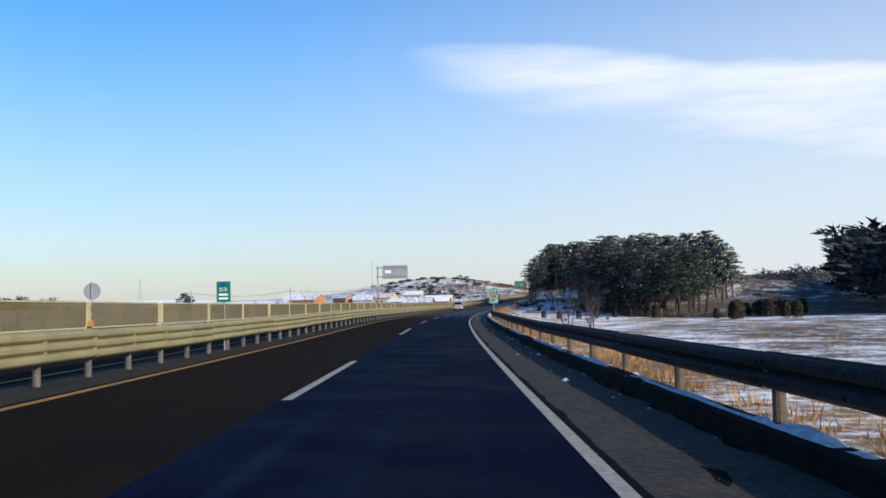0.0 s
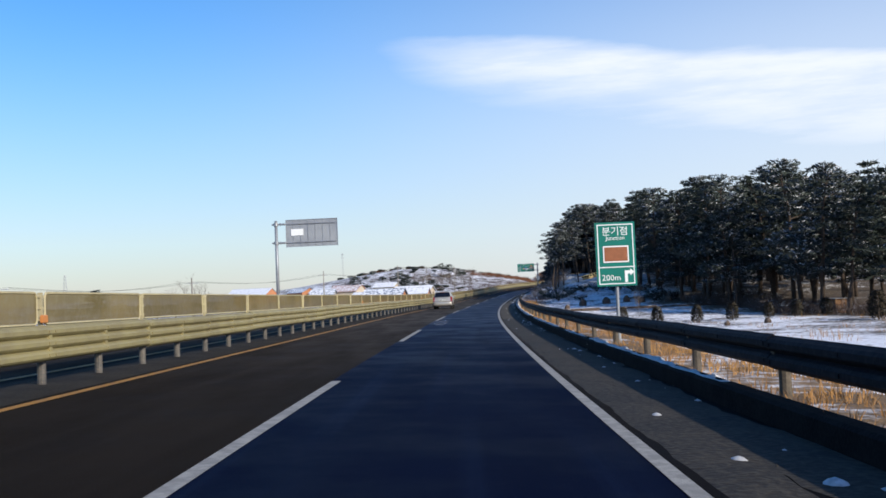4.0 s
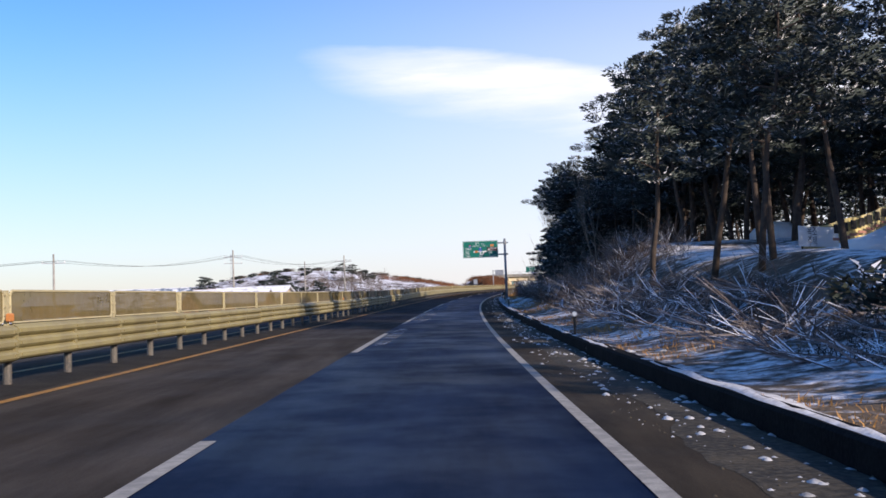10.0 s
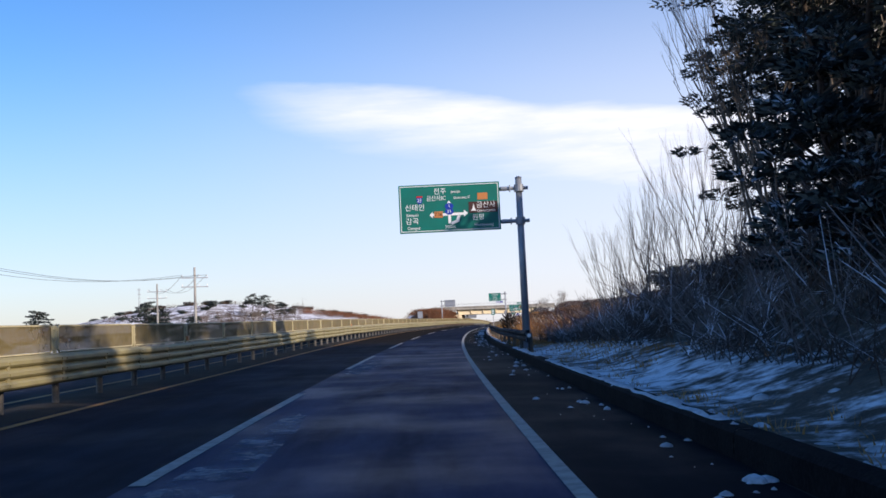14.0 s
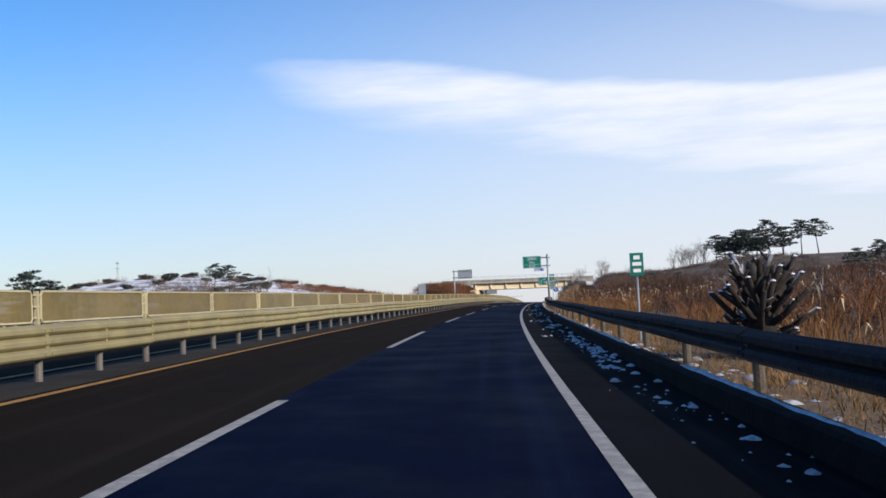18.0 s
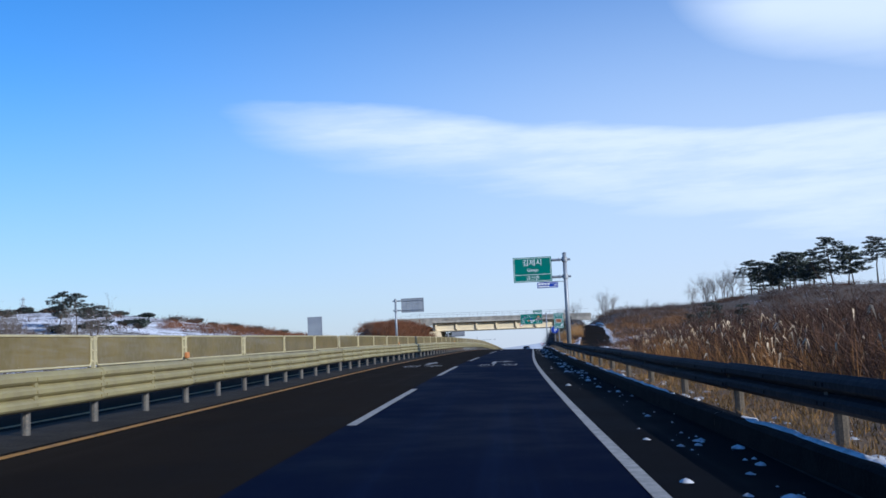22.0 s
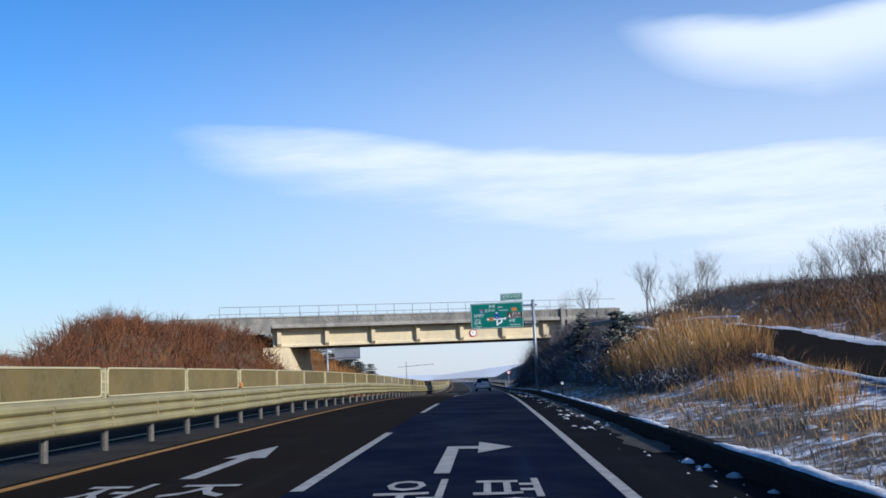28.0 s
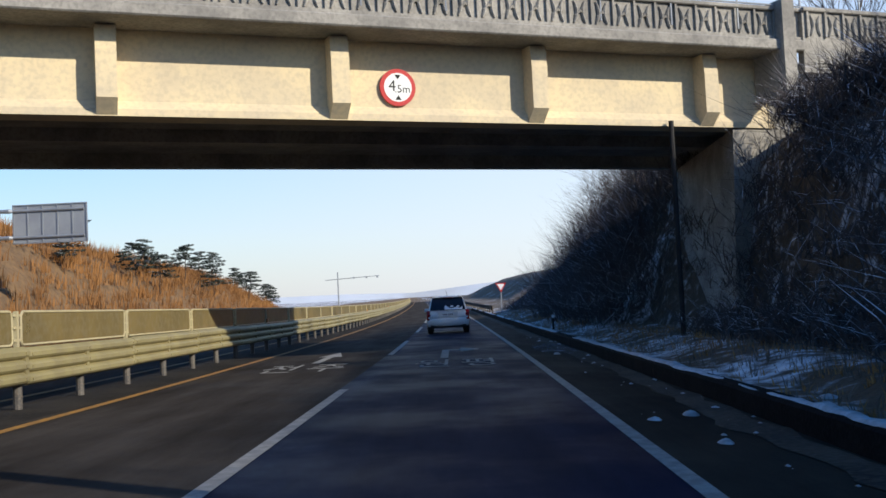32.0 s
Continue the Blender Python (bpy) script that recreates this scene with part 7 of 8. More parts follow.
for _ in range(1900):
    s = rnd.choice((rnd.uniform(208, 320), rnd.uniform(530, 690), rnd.uniform(320, 500), rnd.uniform(320, 420)))
    u = rnd.uniform(5.5, 7.6) if not 320 < s < 500 else 5.4 + abs(rnd.gauss(0, 0.4))
    lump(sh, ground_point(s, u, -0.03), rnd.choice((0.05, 0.07, 0.09, 0.13)), rnd.uniform(0.3, 0.7), rnd)
tagged(new("verge_snow", sh.mesh("verge_snow", M_SNOW_DIRTY, True)), "clods of snow on the grassy verge", "snow", "", "stuff")


sh = Shape()
for _ in range(6500):
    s = rnd.uniform(-12, 262)
    u = rnd.choice((rnd.gauss(4.05, 0.16), rnd.uniform(3.7, 5.0)))
    if 3.68 < u < 5.0 and noise.noise((s * 0.5, u * 1.5, 6.0)) > -0.3:
        lump(sh, rd(s, u, -0.004), rnd.choice((0.008, 0.011, 0.015, 0.022)), rnd.uniform(0.5, 0.9), rnd)
tagged(new("shoulder_gravel", sh.mesh("shoulder_gravel", M_GRIT, True)), "loose small gravel scattered over the shoulder", "gravel", "", "stuff")


def slush(s0, s1, u0, u1, seed, thick=0.012):
    """A flat irregular patch of slush."""
    rr = random.Random(seed)
    sh = Shape()
    cs, cu, n = (s0 + s1) / 2, (u0 + u1) / 2, 36
    rim = []
    for k in range(n):
        a = 2 * math.pi * k / n
        f = 1 + 0.25 * noise.noise((math.cos(a) * 2 + seed, math.sin(a) * 2, 1.0)) + rr.uniform(-0.06, 0.06)
        rim.append((cs + (s1 - s0) / 2 * math.sin(a) * f, cu + (u1 - u0) / 2 * math.cos(a) * f))
    sh.v.append(tuple(rd(cs, cu, thick + 0.01)))
    for f, h in ((0.6, thick + 0.008), (0.92, thick + 0.004), (1.0, 0.003)):
        sh.v += [tuple(rd(cs + (a - cs) * f, cu + (b - cu) * f, h)) for a, b in rim]
    for k in range(n):
        q = (k + 1) % n
        sh.f.append((0, 1 + q, 1 + k))
        for t in range(2):
            sh.f.append((1 + t * n + k, 1 + t * n + q, 1 + (t + 1) * n + q, 1 + (t + 1) * n + k))
    tagged(new("slush_patch", sh.mesh("slush_patch", M_SLUSH, True)), "thin patch of grey-white slush on the asphalt", "snow", "", "stuff")


slush(628, 634, 3.9, 5.0, 1)
for k, (s0, s1) in enumerate(((121, 131), (243, 262), (264, 286), (296, 306), (158, 166), (224, 236), (588, 592))):
    slush(s0, s1, 0.12, 0.75 + 0.2 * math.sin(k), 5 + k, 0.004)


# ---- clipped shrubs, stones and the snowy garden before the grove
def dome_shrub(name, seed, r, flat, mat, label, n=420, size=0.12):
    rr = random.Random(seed)
    g = thing(name, label, "shrub")
    cr, tr = Shape(), Shape()
    for k in range(7):
        a = k * 2.4
        c = Vector((r * 0.55 * math.cos(a) * (k > 0), r * 0.55 * math.sin(a) * (k > 0), r * flat * (0.75 + 0.25 * (k % 3))))
        tuft(cr, c, r * 0.55, 0.7, n // 7, rr, size)
        tr.tube([(0, 0, -0.1), tuple(c * 0.5), tuple(c)], [0.05, 0.035, 0.02], 4, False)
    part("stem", tr, M_BARK, g)
    part("foliage", cr, mat, g, "snow-dusted foliage")
    return g


cloud_pine = dome_shrub("clipped_pine", 1, 1.15, 0.55, M_NEEDLE_SNOW, "low clipped garden pine under snow", 1100, 0.11)
round_shrub = thing("round_shrub", "small egg-shaped dark evergreen shrub", "shrub")
egg, stem, rr = Shape(), Shape(), random.Random(2)
for z, r in ((0.35, 0.5), (0.62, 0.54), (0.92, 0.5), (1.22, 0.4), (1.5, 0.24)):
    tuft(egg, (0, 0, z), r, 0.8, 260, rr, 0.11)
stem.tube([(0, 0, -0.1), (0, 0, 0.6), (0, 0, 1.2)], [0.06, 0.05, 0.03], 5)
part("stem", stem, M_BARK, round_shrub)
part("foliage", egg, M_EGG, round_shrub)
rnd = random.Random(41)
first(cloud_pine, 203, 10.3, 0.0, 0.95)
tagged(cloud_pine, "", "", "clipped garden pines")
for k, (s, u, sc) in enumerate(((206, 11.4, 0.9), (209.5, 12.4, 1.0), (213, 14.0, 0.95), (215.2, 16.0, 1.05), (214.6, 18.3, 1.0), (212.6, 20.7, 1.1), (209.9, 22.4, 1.0), (205.0, 22.6, 0.9), (198.1, 21.9, 1.45), (207.8, 9.2, 1.1), (211.2, 9.6, 1.0),
                                (214.2, 9.2, 0.9), (203.0, 13.2, 0.7), (199.5, 24.5, 0.9), (196, 28, 0.9), (192, 31, 1.0), (188, 33.5, 0.9))):
    plant(cloud_pine, s, u, k * 1.1, sc)
first(round_shrub, 156.2, 16.2, 0.0, 0.85)
tagged(round_shrub, "", "", "round shrubs")
for k, (s, u) in enumerate(((156.9, 19.5), (158.0, 22.6), (159.0, 25.8), (160.7, 28.6), (163.0, 31.7), (157.5, 13.6))):
    plant(round_shrub, s, u, k, 0.85 + 0.07 * math.sin(k * 2.1))
# taller dark shrubs at the edge of the field
for k in range(30):
    s = rnd.uniform(128, 178)
    plant(round_shrub, s, rnd.uniform(34, 40) + (s - 128) * 0.35 + rnd.uniform(0, 10), k, rnd.uniform(0.8, 1.7))
plant(round_shrub, 150.5, 31.6, 2.0, 1.3)
low_shrub = dome_shrub("low_shrub", 3, 1.1, 0.5, M_NEEDLE, "low dark rounded shrub on the snowy hill", 520, 0.24)
first(low_shrub, 600, -80)
tagged(low_shrub, "", "", "hill shrubs")
for k in range(190):
    s, u = rnd.uniform(540, 690), -rnd.uniform(40, 150)
    if land(s, u) > 5.0 and (noise.noise((s * 0.06, u * 0.06, 1.0)) > -0.1 or land(s, u) > 11):
        plant(low_shrub, s, u, k, rnd.uniform(0.7, 1.5))
for k in range(30):
    plant(low_shrub, rnd.uniform(350, 540), -rnd.uniform(48, 120), k, rnd.uniform(0.7, 1.3))
crate = thing("wooden_box", "plain brown wooden box standing at the edge of the field", "box", Matrix.Translation(ground_point(168, 34.0)) @ Matrix.Rotation(0.5, 4, "Z"))
part("body", Shape().box(-0.8, -0.7, -0.2, 0.8, 0.7, 1.25, bevel=0.02), material("weathered_plywood", (0.2, 0.11, 0.055), (0.15, 0.08, 0.04), 2.0, 0.85, bump=0.2, bump_scale=20.0), crate)
part("lid", Shape().box(-0.86, -0.76, 1.26, 0.86, 0.76, 1.32, bevel=0.01), M_SNOW_OLD, crate, "lid under thin snow")


def stone(seed, label):
    rr = random.Random(seed)
    sh = Shape()
    rings = []
    for z, q in ((-0.15, 0.95), (0.12, 1.0), (0.4, 0.92), (0.62, 0.72), (0.76, 0.42), (0.8, 0.12)):
        rings.append([Vector((0.36 * q * math.cos(a) * rr.uniform(0.88, 1.1), 0.32 * q * math.sin(a) * rr.uniform(0.88, 1.1), z * 0.76)) for a in [2 * math.pi * k / 10 for k in range(10)]])
    sh.loft(rings)
    return thing("standing_stone", label, "stone", None, "standing stones", "", sh, M_STONE, True)


M_STONE = material("dark_stone", (0.085, 0.055, 0.04), (0.05, 0.04, 0.035), 3.0, 0.9, bump=0.6, bump_scale=9.0, fine=((0.16, 0.12, 0.09), 0.5), snow=0.5)
st = stone(3, "rounded dark garden stone standing in the snow")
first(st, 195.2, 13.0, 0.4, 1.35)
for k, (s, u, sc) in enumerate(((195.6, 15.8, 1.35), (197.6, 18.4, 1.3), (195.3, 19.9, 1.35), (196.0, 23.2, 1.3), (188.0, 10.8, 0.9), (150, 17.0, 0.8), (151, 20.6, 0.7), (152.5, 24.0, 0.75))):
    plant(st, s, u, k * 1.7, sc * 1.05, 0.05)
kl = thing("garden_edging", "low dark stone edging round the snowy garden", "edging")
for k in range(13):
    u = 10.8 + k * 2.06
    s = 181 + 0.3 * (u - 11)
    part("edging_stone", Shape().box(-0.3, -1.05, -0.25, 0.3, 1.05, 0.22 + 0.05 * math.sin(k * 2.1), bevel=0.06), M_STONE, kl, m=Matrix.Translation(ground_point(s, u)) @ Matrix.Rotation(-heading(s) + 0.06 * math.sin(k), 4, "Z") @ Matrix.Rotation(radians(-73), 4, "Z"))
# burial mounds under the pines, and a banner strung between trunks
for s, u, r in ((243, 20.5, 1.6), (247.5, 22.0, 1.7), (237, 22, 1.5), (253, 19.6, 1.5)):
    md = Shape()
    md.loft([[ground_point(s, u) + Vector((r * q * math.cos(2 * math.pi * k / 18), r * q * math.sin(2 * math.pi * k / 18), z)) for k in range(18)] for z, q in ((-0.3, 1.05), (0.2, 0.98), (0.5, 0.8), (0.75, 0.5), (0.84, 0.12))])
    thing("grave_mound", "snow-covered grass mound among the pines", "mound", None, "grave mounds", "", md, M_SNOW, True)
bn = thing("banner", "faded yellow cloth banner tied between pine trunks", "banner")
p0, p1 = rd(234.9, 18.2, 3.0), rd(230.4, 13.3, 1.95)
cl, n = Shape(), 16
for row in (0.0, 1.0):
    for k in range(n + 1):
        f = k / n
        cl.v.append(tuple(p0.lerp(p1, f) + Vector((0.06 * math.sin(f * 9 + row), 0, 1.1 - 0.15 * math.sin(math.pi * f) - 0.72 * row + 0.03 * math.sin(f * 14)))))
for k in range(n):
    cl.f.append((k, k + 1, n + 2 + k, n + 1 + k))
M_BANNER = material("banner_cloth", (0.62, 0.5, 0.16), (0.55, 0.47, 0.25), 1.0, 0.9, fine=((0.6, 0.55, 0.4), 0.4))
part("cloth", cl, M_BANNER, bn)
along = (p0 - p1).normalized()
turn = Matrix(((along.x, -along.y, 0, 0), (along.y, along.x, 0, 0), (0, 0, 1, 0), (0, 0, 0, 1)))


M_BANNER_RED = material("faded_red_print", (0.3, 0.13, 0.1), (0.36, 0.2, 0.15), 3.0, 0.8)


def on_banner(f, z):
    q = p1.lerp(p0, f)
    return Matrix.Translation(q + Vector((0, 0, z - 0.15 * math.sin(math.pi * f) + 0.02))) @ turn @ Matrix.Translation((0, -0.09, 0))


wp = part("white_field", Shape().box(-1.3, -0.005, -0.32, 1.3, 0.005, 0.32), M_SIGNW, bn, m=on_banner(0.14, 0.72))
bars_text("목조", 0.34, M_BLACK, wp, Matrix.Translation((-0.45, -0.01, 0.14)))
bars_text("주택", 0.34, M_BLACK, wp, Matrix.Translation((-0.45, -0.01, -0.17)))
for k in range(7):
    part("writing_bar", Shape().box(-0.2, -0.005, -0.15, 0.2, 0.005, 0.15), M_BLACK, bn, m=on_banner(0.32 + 0.09 * k, 0.86))
    part("red_bar", Shape().box(-0.3, -0.005, -0.045, 0.3, 0.005, 0.045), M_BANNER_RED, bn, m=on_banner(0.32 + 0.09 * k, 0.52))
for p in (p0, p1):
    part("pole", Shape().tube([p + Vector((0, 0, -1.4)), p + Vector((0, 0, 1.6))], 0.03, 6), M_BARK, bn)
# a cut stump bundle behind the rail
stump = thing("pruned_tree", "pruned tree behind the guardrail, stubby limbs coloured dark as backlit", "tree")
sh = Shape()
rr = random.Random(4)
cap = Shape()
sh.tube([(0, 0, -0.6), (0.05, 0, 0.3), (0, 0.03, 0.8), (-0.05, 0.05, 1.25), (-0.08, 0.05, 1.6)], [0.34, 0.3, 0.22, 0.12, 0.09], 9)
for k in range(30):
    a = k * 2.4
    up = 0.1 + 1.0 * (k / 30) + rr.uniform(-0.1, 0.3)
    d = Vector((math.cos(a), math.sin(a), up)).normalized()
    z = 0.2 + 0.027 * k
    n = rr.uniform(0.6, 1.05)
    m, e = Vector((0, 0, z + 0.02)) + d * n * 0.5, Vector((0, 0, z + 0.12)) + d * n + Vector((rr.uniform(-0.1, 0.1), rr.uniform(-0.1, 0.1), 0.05))
    sh.tube([Vector((0, 0, z)), m, e], [0.075, 0.055, 0.045], 7)
    for q in (0.9, -0.8, 1.7):
        b = m.lerp(e, rr.uniform(0.0, 0.7))
        sh.tube([b, b + Vector((math.cos(a + q), math.sin(a + q), up + rr.uniform(-0.2, 0.5))).normalized() * rr.uniform(0.15, 0.35)], [0.035, 0.02], 5)
    if k % 3 != 1:
        lump(cap, e + Vector((0, 0, 0.01)), 0.045, 0.5, rr)
# Bark set near-black because the tree stands against the light; shade is painted in.
M_STUMP = material("backlit_dark_bark", (0.03, 0.024, 0.02), (0.018, 0.015, 0.013), 5.0, 0.95, bump=0.8, bump_scale=18.0, snow=0.35)
part("trunk", sh, M_STUMP, stump, smooth=True)
part("snow_cap", cap, M_SNOW, stump, "small caps of snow on the cut limbs")
first(stump, 353.3, 7.05)

# ---- village: houses, poles, wires, masts
M_WALL = [material("plaster_cream", (0.55, 0.47, 0.36), (0.45, 0.38, 0.3), 0.8, 0.9, fine=((0.35, 0.3, 0.24), 0.3)), material("brick_orange", (0.5, 0.22, 0.1), (0.4, 0.17, 0.09), 1.5, 0.9, fine=((0.3, 0.14, 0.08), 0.4)),
          material("plaster_grey", (0.38, 0.37, 0.36), (0.3, 0.3, 0.3), 0.8, 0.9)]
M_ROOF = [material("roof_tile_rose", (0.4, 0.2, 0.15), (0.3, 0.16, 0.13), 1.0, 0.8, snow=0.75), material("roof_snowy", (0.4, 0.42, 0.46), (0.5, 0.52, 0.55), 0.7, 0.7, snow=1.0), material("roof_blue_grey", (0.14, 0.19, 0.27), (0.1, 0.14, 0.2), 0.7, 0.7, snow=0.8)]
M_PANE = material("window_pane_dark", (0.03, 0.04, 0.05), (0.05, 0.06, 0.07), 1.0, 0.15)


def house(s, u, w, d, wall_h, ridge, wall, roof, turn, label):
    """A low gabled house: walls, roof with eaves, door, windows with frames."""
    m = Matrix.Translation(ground_point(s, u)) @ Matrix.Rotation(-heading(s) + radians(turn), 4, "Z")
    g = thing("house", label, "house", m, "village houses")
    b = Shape().box(-w / 2, -d / 2, -1.0, w / 2, d / 2, wall_h)
    for y in (-d / 2, d / 2):
        b.poly([(-w / 2 * 1.0, y, wall_h), (w / 2, y, wall_h), (0, y, ridge - 0.08)] if y < 0 else [(w / 2, y, wall_h), (-w / 2, y, wall_h), (0, y, ridge - 0.08)])
    part("wall", b, wall, g)
    e = 0.45
    for f in (1, -1):
        lo = wall_h - e * (ridge - wall_h) / (w / 2)
        rf = Shape()
        rf.loft([[Vector((0, y, ridge)), Vector((f * (w / 2 + e), y, lo)), Vector((f * (w / 2 + e), y, lo + 0.14)), Vector((0, y, ridge + 0.16))] for y in (-d / 2 - 0.4, d / 2 + 0.4)])
        part("roof", rf, roof, g)
    part("ridge", Shape().tube([(0, -d / 2 - 0.42, ridge + 0.14), (0, d / 2 + 0.42, ridge + 0.14)], 0.1, 6), roof, g)
    n = max(2, int(w / 2.6))
    for k in range(n):
        x = -w / 2 + w * (k + 0.5) / n
        for y, f in ((-d / 2, -1), (d / 2, 1)):
            if k == n // 2 and f < 0:
                part("door", Shape().box(x - 0.45, y - 0.04, 0.0, x + 0.45, y + 0.01, 2.0), M_BROWN, g)
                continue
            wn_ = part("window", Shape().box(x - 0.65, y - 0.03, 0.85, x + 0.65, y + 0.03, 1.95), M_SIGNW, g)
            part("pane", Shape().box(x - 0.58, y + f * 0.034 - 0.004, 0.92, x - 0.03, y + f * 0.034 + 0.004, 1.88), M_PANE, wn_)
            part("pane", Shape().box(x + 0.03, y + f * 0.034 - 0.004, 0.92, x + 0.58, y + f * 0.034 + 0.004, 1.88), M_PANE, wn_)
    n = max(2, int(d / 3))
    for k in range(n):
        y = -d / 2 + d * (k + 0.5) / n
        for f in (1, -1):
            wn_ = part("window", Shape().box(f * w / 2 - 0.03, y - 0.6, 0.85, f * w / 2 + 0.03, y + 0.6, 1.95), M_SIGNW, g)
            part("pane", Shape().box(f * (w / 2 + 0.034) - 0.004, y - 0.53, 0.92, f * (w / 2 + 0.034) + 0.004, y + 0.53, 1.88), M_PANE, wn_)
    return g


HOUSES = ((448, -83, 9, 12, 3.4, 5.6, 0, 0, 80, "cream house with a rose tiled roof under thin snow"), (470, -134, 10, 20, 3.6, 6.4, 1, 1, 78, "orange-walled farmhouse with a snow-covered gable roof"),
          (420, -152, 8, 34, 2.6, 4.0, 2, 1, 80, "long low shed with a white snowy roof"), (436, -141, 8, 32, 2.6, 4.0, 2, 1, 76, "long low shed with a white snowy roof"), (402, -166, 8, 30, 2.6, 4.0, 2, 1, 80, "long low shed with a white snowy roof"),
          (458, -97, 7, 9, 2.9, 4.6, 2, 1, 70, "small grey house with a snowy roof"), (440, -90, 8, 9, 3.0, 4.8, 2, 2, 100, "grey house with a blue-grey snowy roof"), (432, -68, 6, 14, 2.2, 3.4, 2, 1, 82, "low greenhouse shed with a white snowy roof"),
          (470, -74, 7, 9, 2.8, 4.5, 0, 1, 85, "small cream house with a snowy roof"), (462, -108, 8, 10, 3.0, 4.8, 1, 2, 60, "brick house with a blue-grey snowy roof"),
          (281, -25, 6, 8, 2.3, 3.6, 1, 2, 88, "low brick house seen behind the glare panels"), (301, -23, 6, 8, 2.2, 3.4, 1, 1, 92, "low brick shed seen behind the glare panels"), (322, -26, 6, 9, 2.3, 3.5, 0, 1, 85, "low cream shed behind the glare panels"))
for s, u, w, d, wh, rg, a, b, turn, lab in HOUSES:
    house(s, u, w, d, wh, rg, M_WALL[a], M_ROOF[b], turn, lab)


def power_pole(s, u, top_rel, arms=1):
    o = ground_point(s, u)
    top = Vector((o.x, o.y, road_z(s) + top_rel))
    g = thing("power_pole", "concrete power pole with steel crossarm and insulators", "power pole", Matrix.Translation(o) @ Matrix.Rotation(-heading(s) + 0.35, 4, "Z"), "power poles")
    h = top.z - o.z
    part("pole", Shape().tube([(0, 0, -0.5), (0, 0, h)], [0.17, 0.1], 8), M_CONC, g, smooth=True)
    tips = []
    for k in range(arms):
        z = h - 1.1 - 0.9 * k
        arm = part("crossarm", Shape().box(-1.3, -0.05, z, 1.3, 0.05, z + 0.1), M_STEEL, g)
        for x in (-1.2, 0.45, 1.2):
            part("insulator", Shape().tube([(x, 0, z + 0.1), (x, 0, z + 0.32)], [0.05, 0.035], 6), M_SIGNW, arm)
            if k == 0:
                tips.append(g.matrix_basis @ Vector((x, 0, z + 0.34)))
    return tips


lines = [power_pole(206, -66, 5.6), power_pole(255.6, -57, 6.0), power_pole(310, -46, 7.0), power_pole(340, -34, 8.0, 2), power_pole(369, -23.6, 7.6, 2), power_pole(404, -40, 8.0, 2)]
for a, b in zip(lines, lines[1:]):
    for p, q in zip(a, b):
        wire = Shape().tube([p.lerp(q, k / 10) - Vector((0, 0, 1.1 * math.sin(math.pi * k / 10))) for k in range(11)], 0.018, 4, False)
        thing("power_line", "thin sagging power line between poles", "cable", None, "power lines", "", wire, M_BLACK)


def lattice_mast(s, u, top_rel, w=1.6, head=True):
    o = ground_point(s, u)
    h = road_z(s) + top_rel - o.z
    g = thing("radio_mast", "slender grey lattice mast on the skyline", "mast", Matrix.Translation(o), "masts")
    for x, y in ((-1, -1), (1, -1), (1, 1), (-1, 1)):
        part("leg", Shape().tube([(x * w / 2, y * w / 2, -0.5), (x * w * 0.16, y * w * 0.16, h)], 0.06, 5), M_STEEL, g)
    for k in range(9):
        f0, f1 = k / 9, (k + 1) / 9
        a, b = w / 2 * (1 - 0.68 * f0), w / 2 * (1 - 0.68 * f1)
        for x0, y0, x1, y1 in ((-1, -1, 1, -1), (1, -1, 1, 1), (1, 1, -1, 1), (-1, 1, -1, -1)):
            part("brace", Shape().tube([(x0 * a, y0 * a, h * f0), (x1 * b, y1 * b, h * f1)], 0.04, 4), M_STEEL, g)
    if head:
        for z in (0.88, 0.96):
            part("platform", Shape().tube([(0, 0, h * z), (0, 0, h * z + 0.35)], 0.95, 10), M_STEEL, g)


lattice_mast(850, -223, 36.0, 1.6)
lattice_mast(540, -275, 16.0, 2.4, False)
# antenna and camera arm on the far verge past the bridge
g = thing("camera_pole", "slim pole with a long arm beyond the bridge", "pole", at_road(760, -14.2))
part("pole", Shape().tube([(0, 0, -0.5), (0, 0, 6.4)], [0.12, 0.09], 8), M_STEEL, g)
part("arm", Shape().tube([(-2.0, 0, 5.2), (0, 0, 5.3), (6.5, 0, 5.6)], [0.05, 0.06, 0.04], 6), M_STEEL, g)
for x in (2.5, 4.5, 6.2):
    part("camera_box", Shape().box(x - 0.12, -0.3, 5.3, x + 0.12, 0.25, 5.55, bevel=0.03), M_STEEL, g)

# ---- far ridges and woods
# Distance haze is mixed into the base colours of ridge and woods.
M_RIDGE = material("far_ridge_hazed", (0.42, 0.47, 0.56), (0.48, 0.53, 0.62), 0.004, 1.0)
M_RIDGE_D = material("far_wood", (0.045, 0.055, 0.07), (0.07, 0.075, 0.08), 0.03, 1.0)
rg = Shape()
n = 90
for k in range(n + 1):
    a = radians(-60 + 150 * k / n)
    f = k / n
    hgt = 14 + 40 * max(0, noise.noise((f * 7.0, 0, 0.5))) + 24 * math.exp(-((math.degrees(a) - 23) / 5.0) ** 2) + 22 * math.exp(-((math.degrees(a) - 34) / 7.0) ** 2) + 4 * noise.noise((f * 40, 2, 0))
    for z in (-30, hgt):
        rg.v.append((2900 * math.sin(a), 300 + 2900 * math.cos(a), z))
for k in range(n):
    rg.f.append((2 * k, 2 * k + 2, 2 * k + 3, 2 * k + 1))
tagged(new("backdrop_ridge", rg.mesh("backdrop_ridge", M_RIDGE, True)), "distant mountain ridge coloured pale blue for haze", "backdrop", "", "structure")


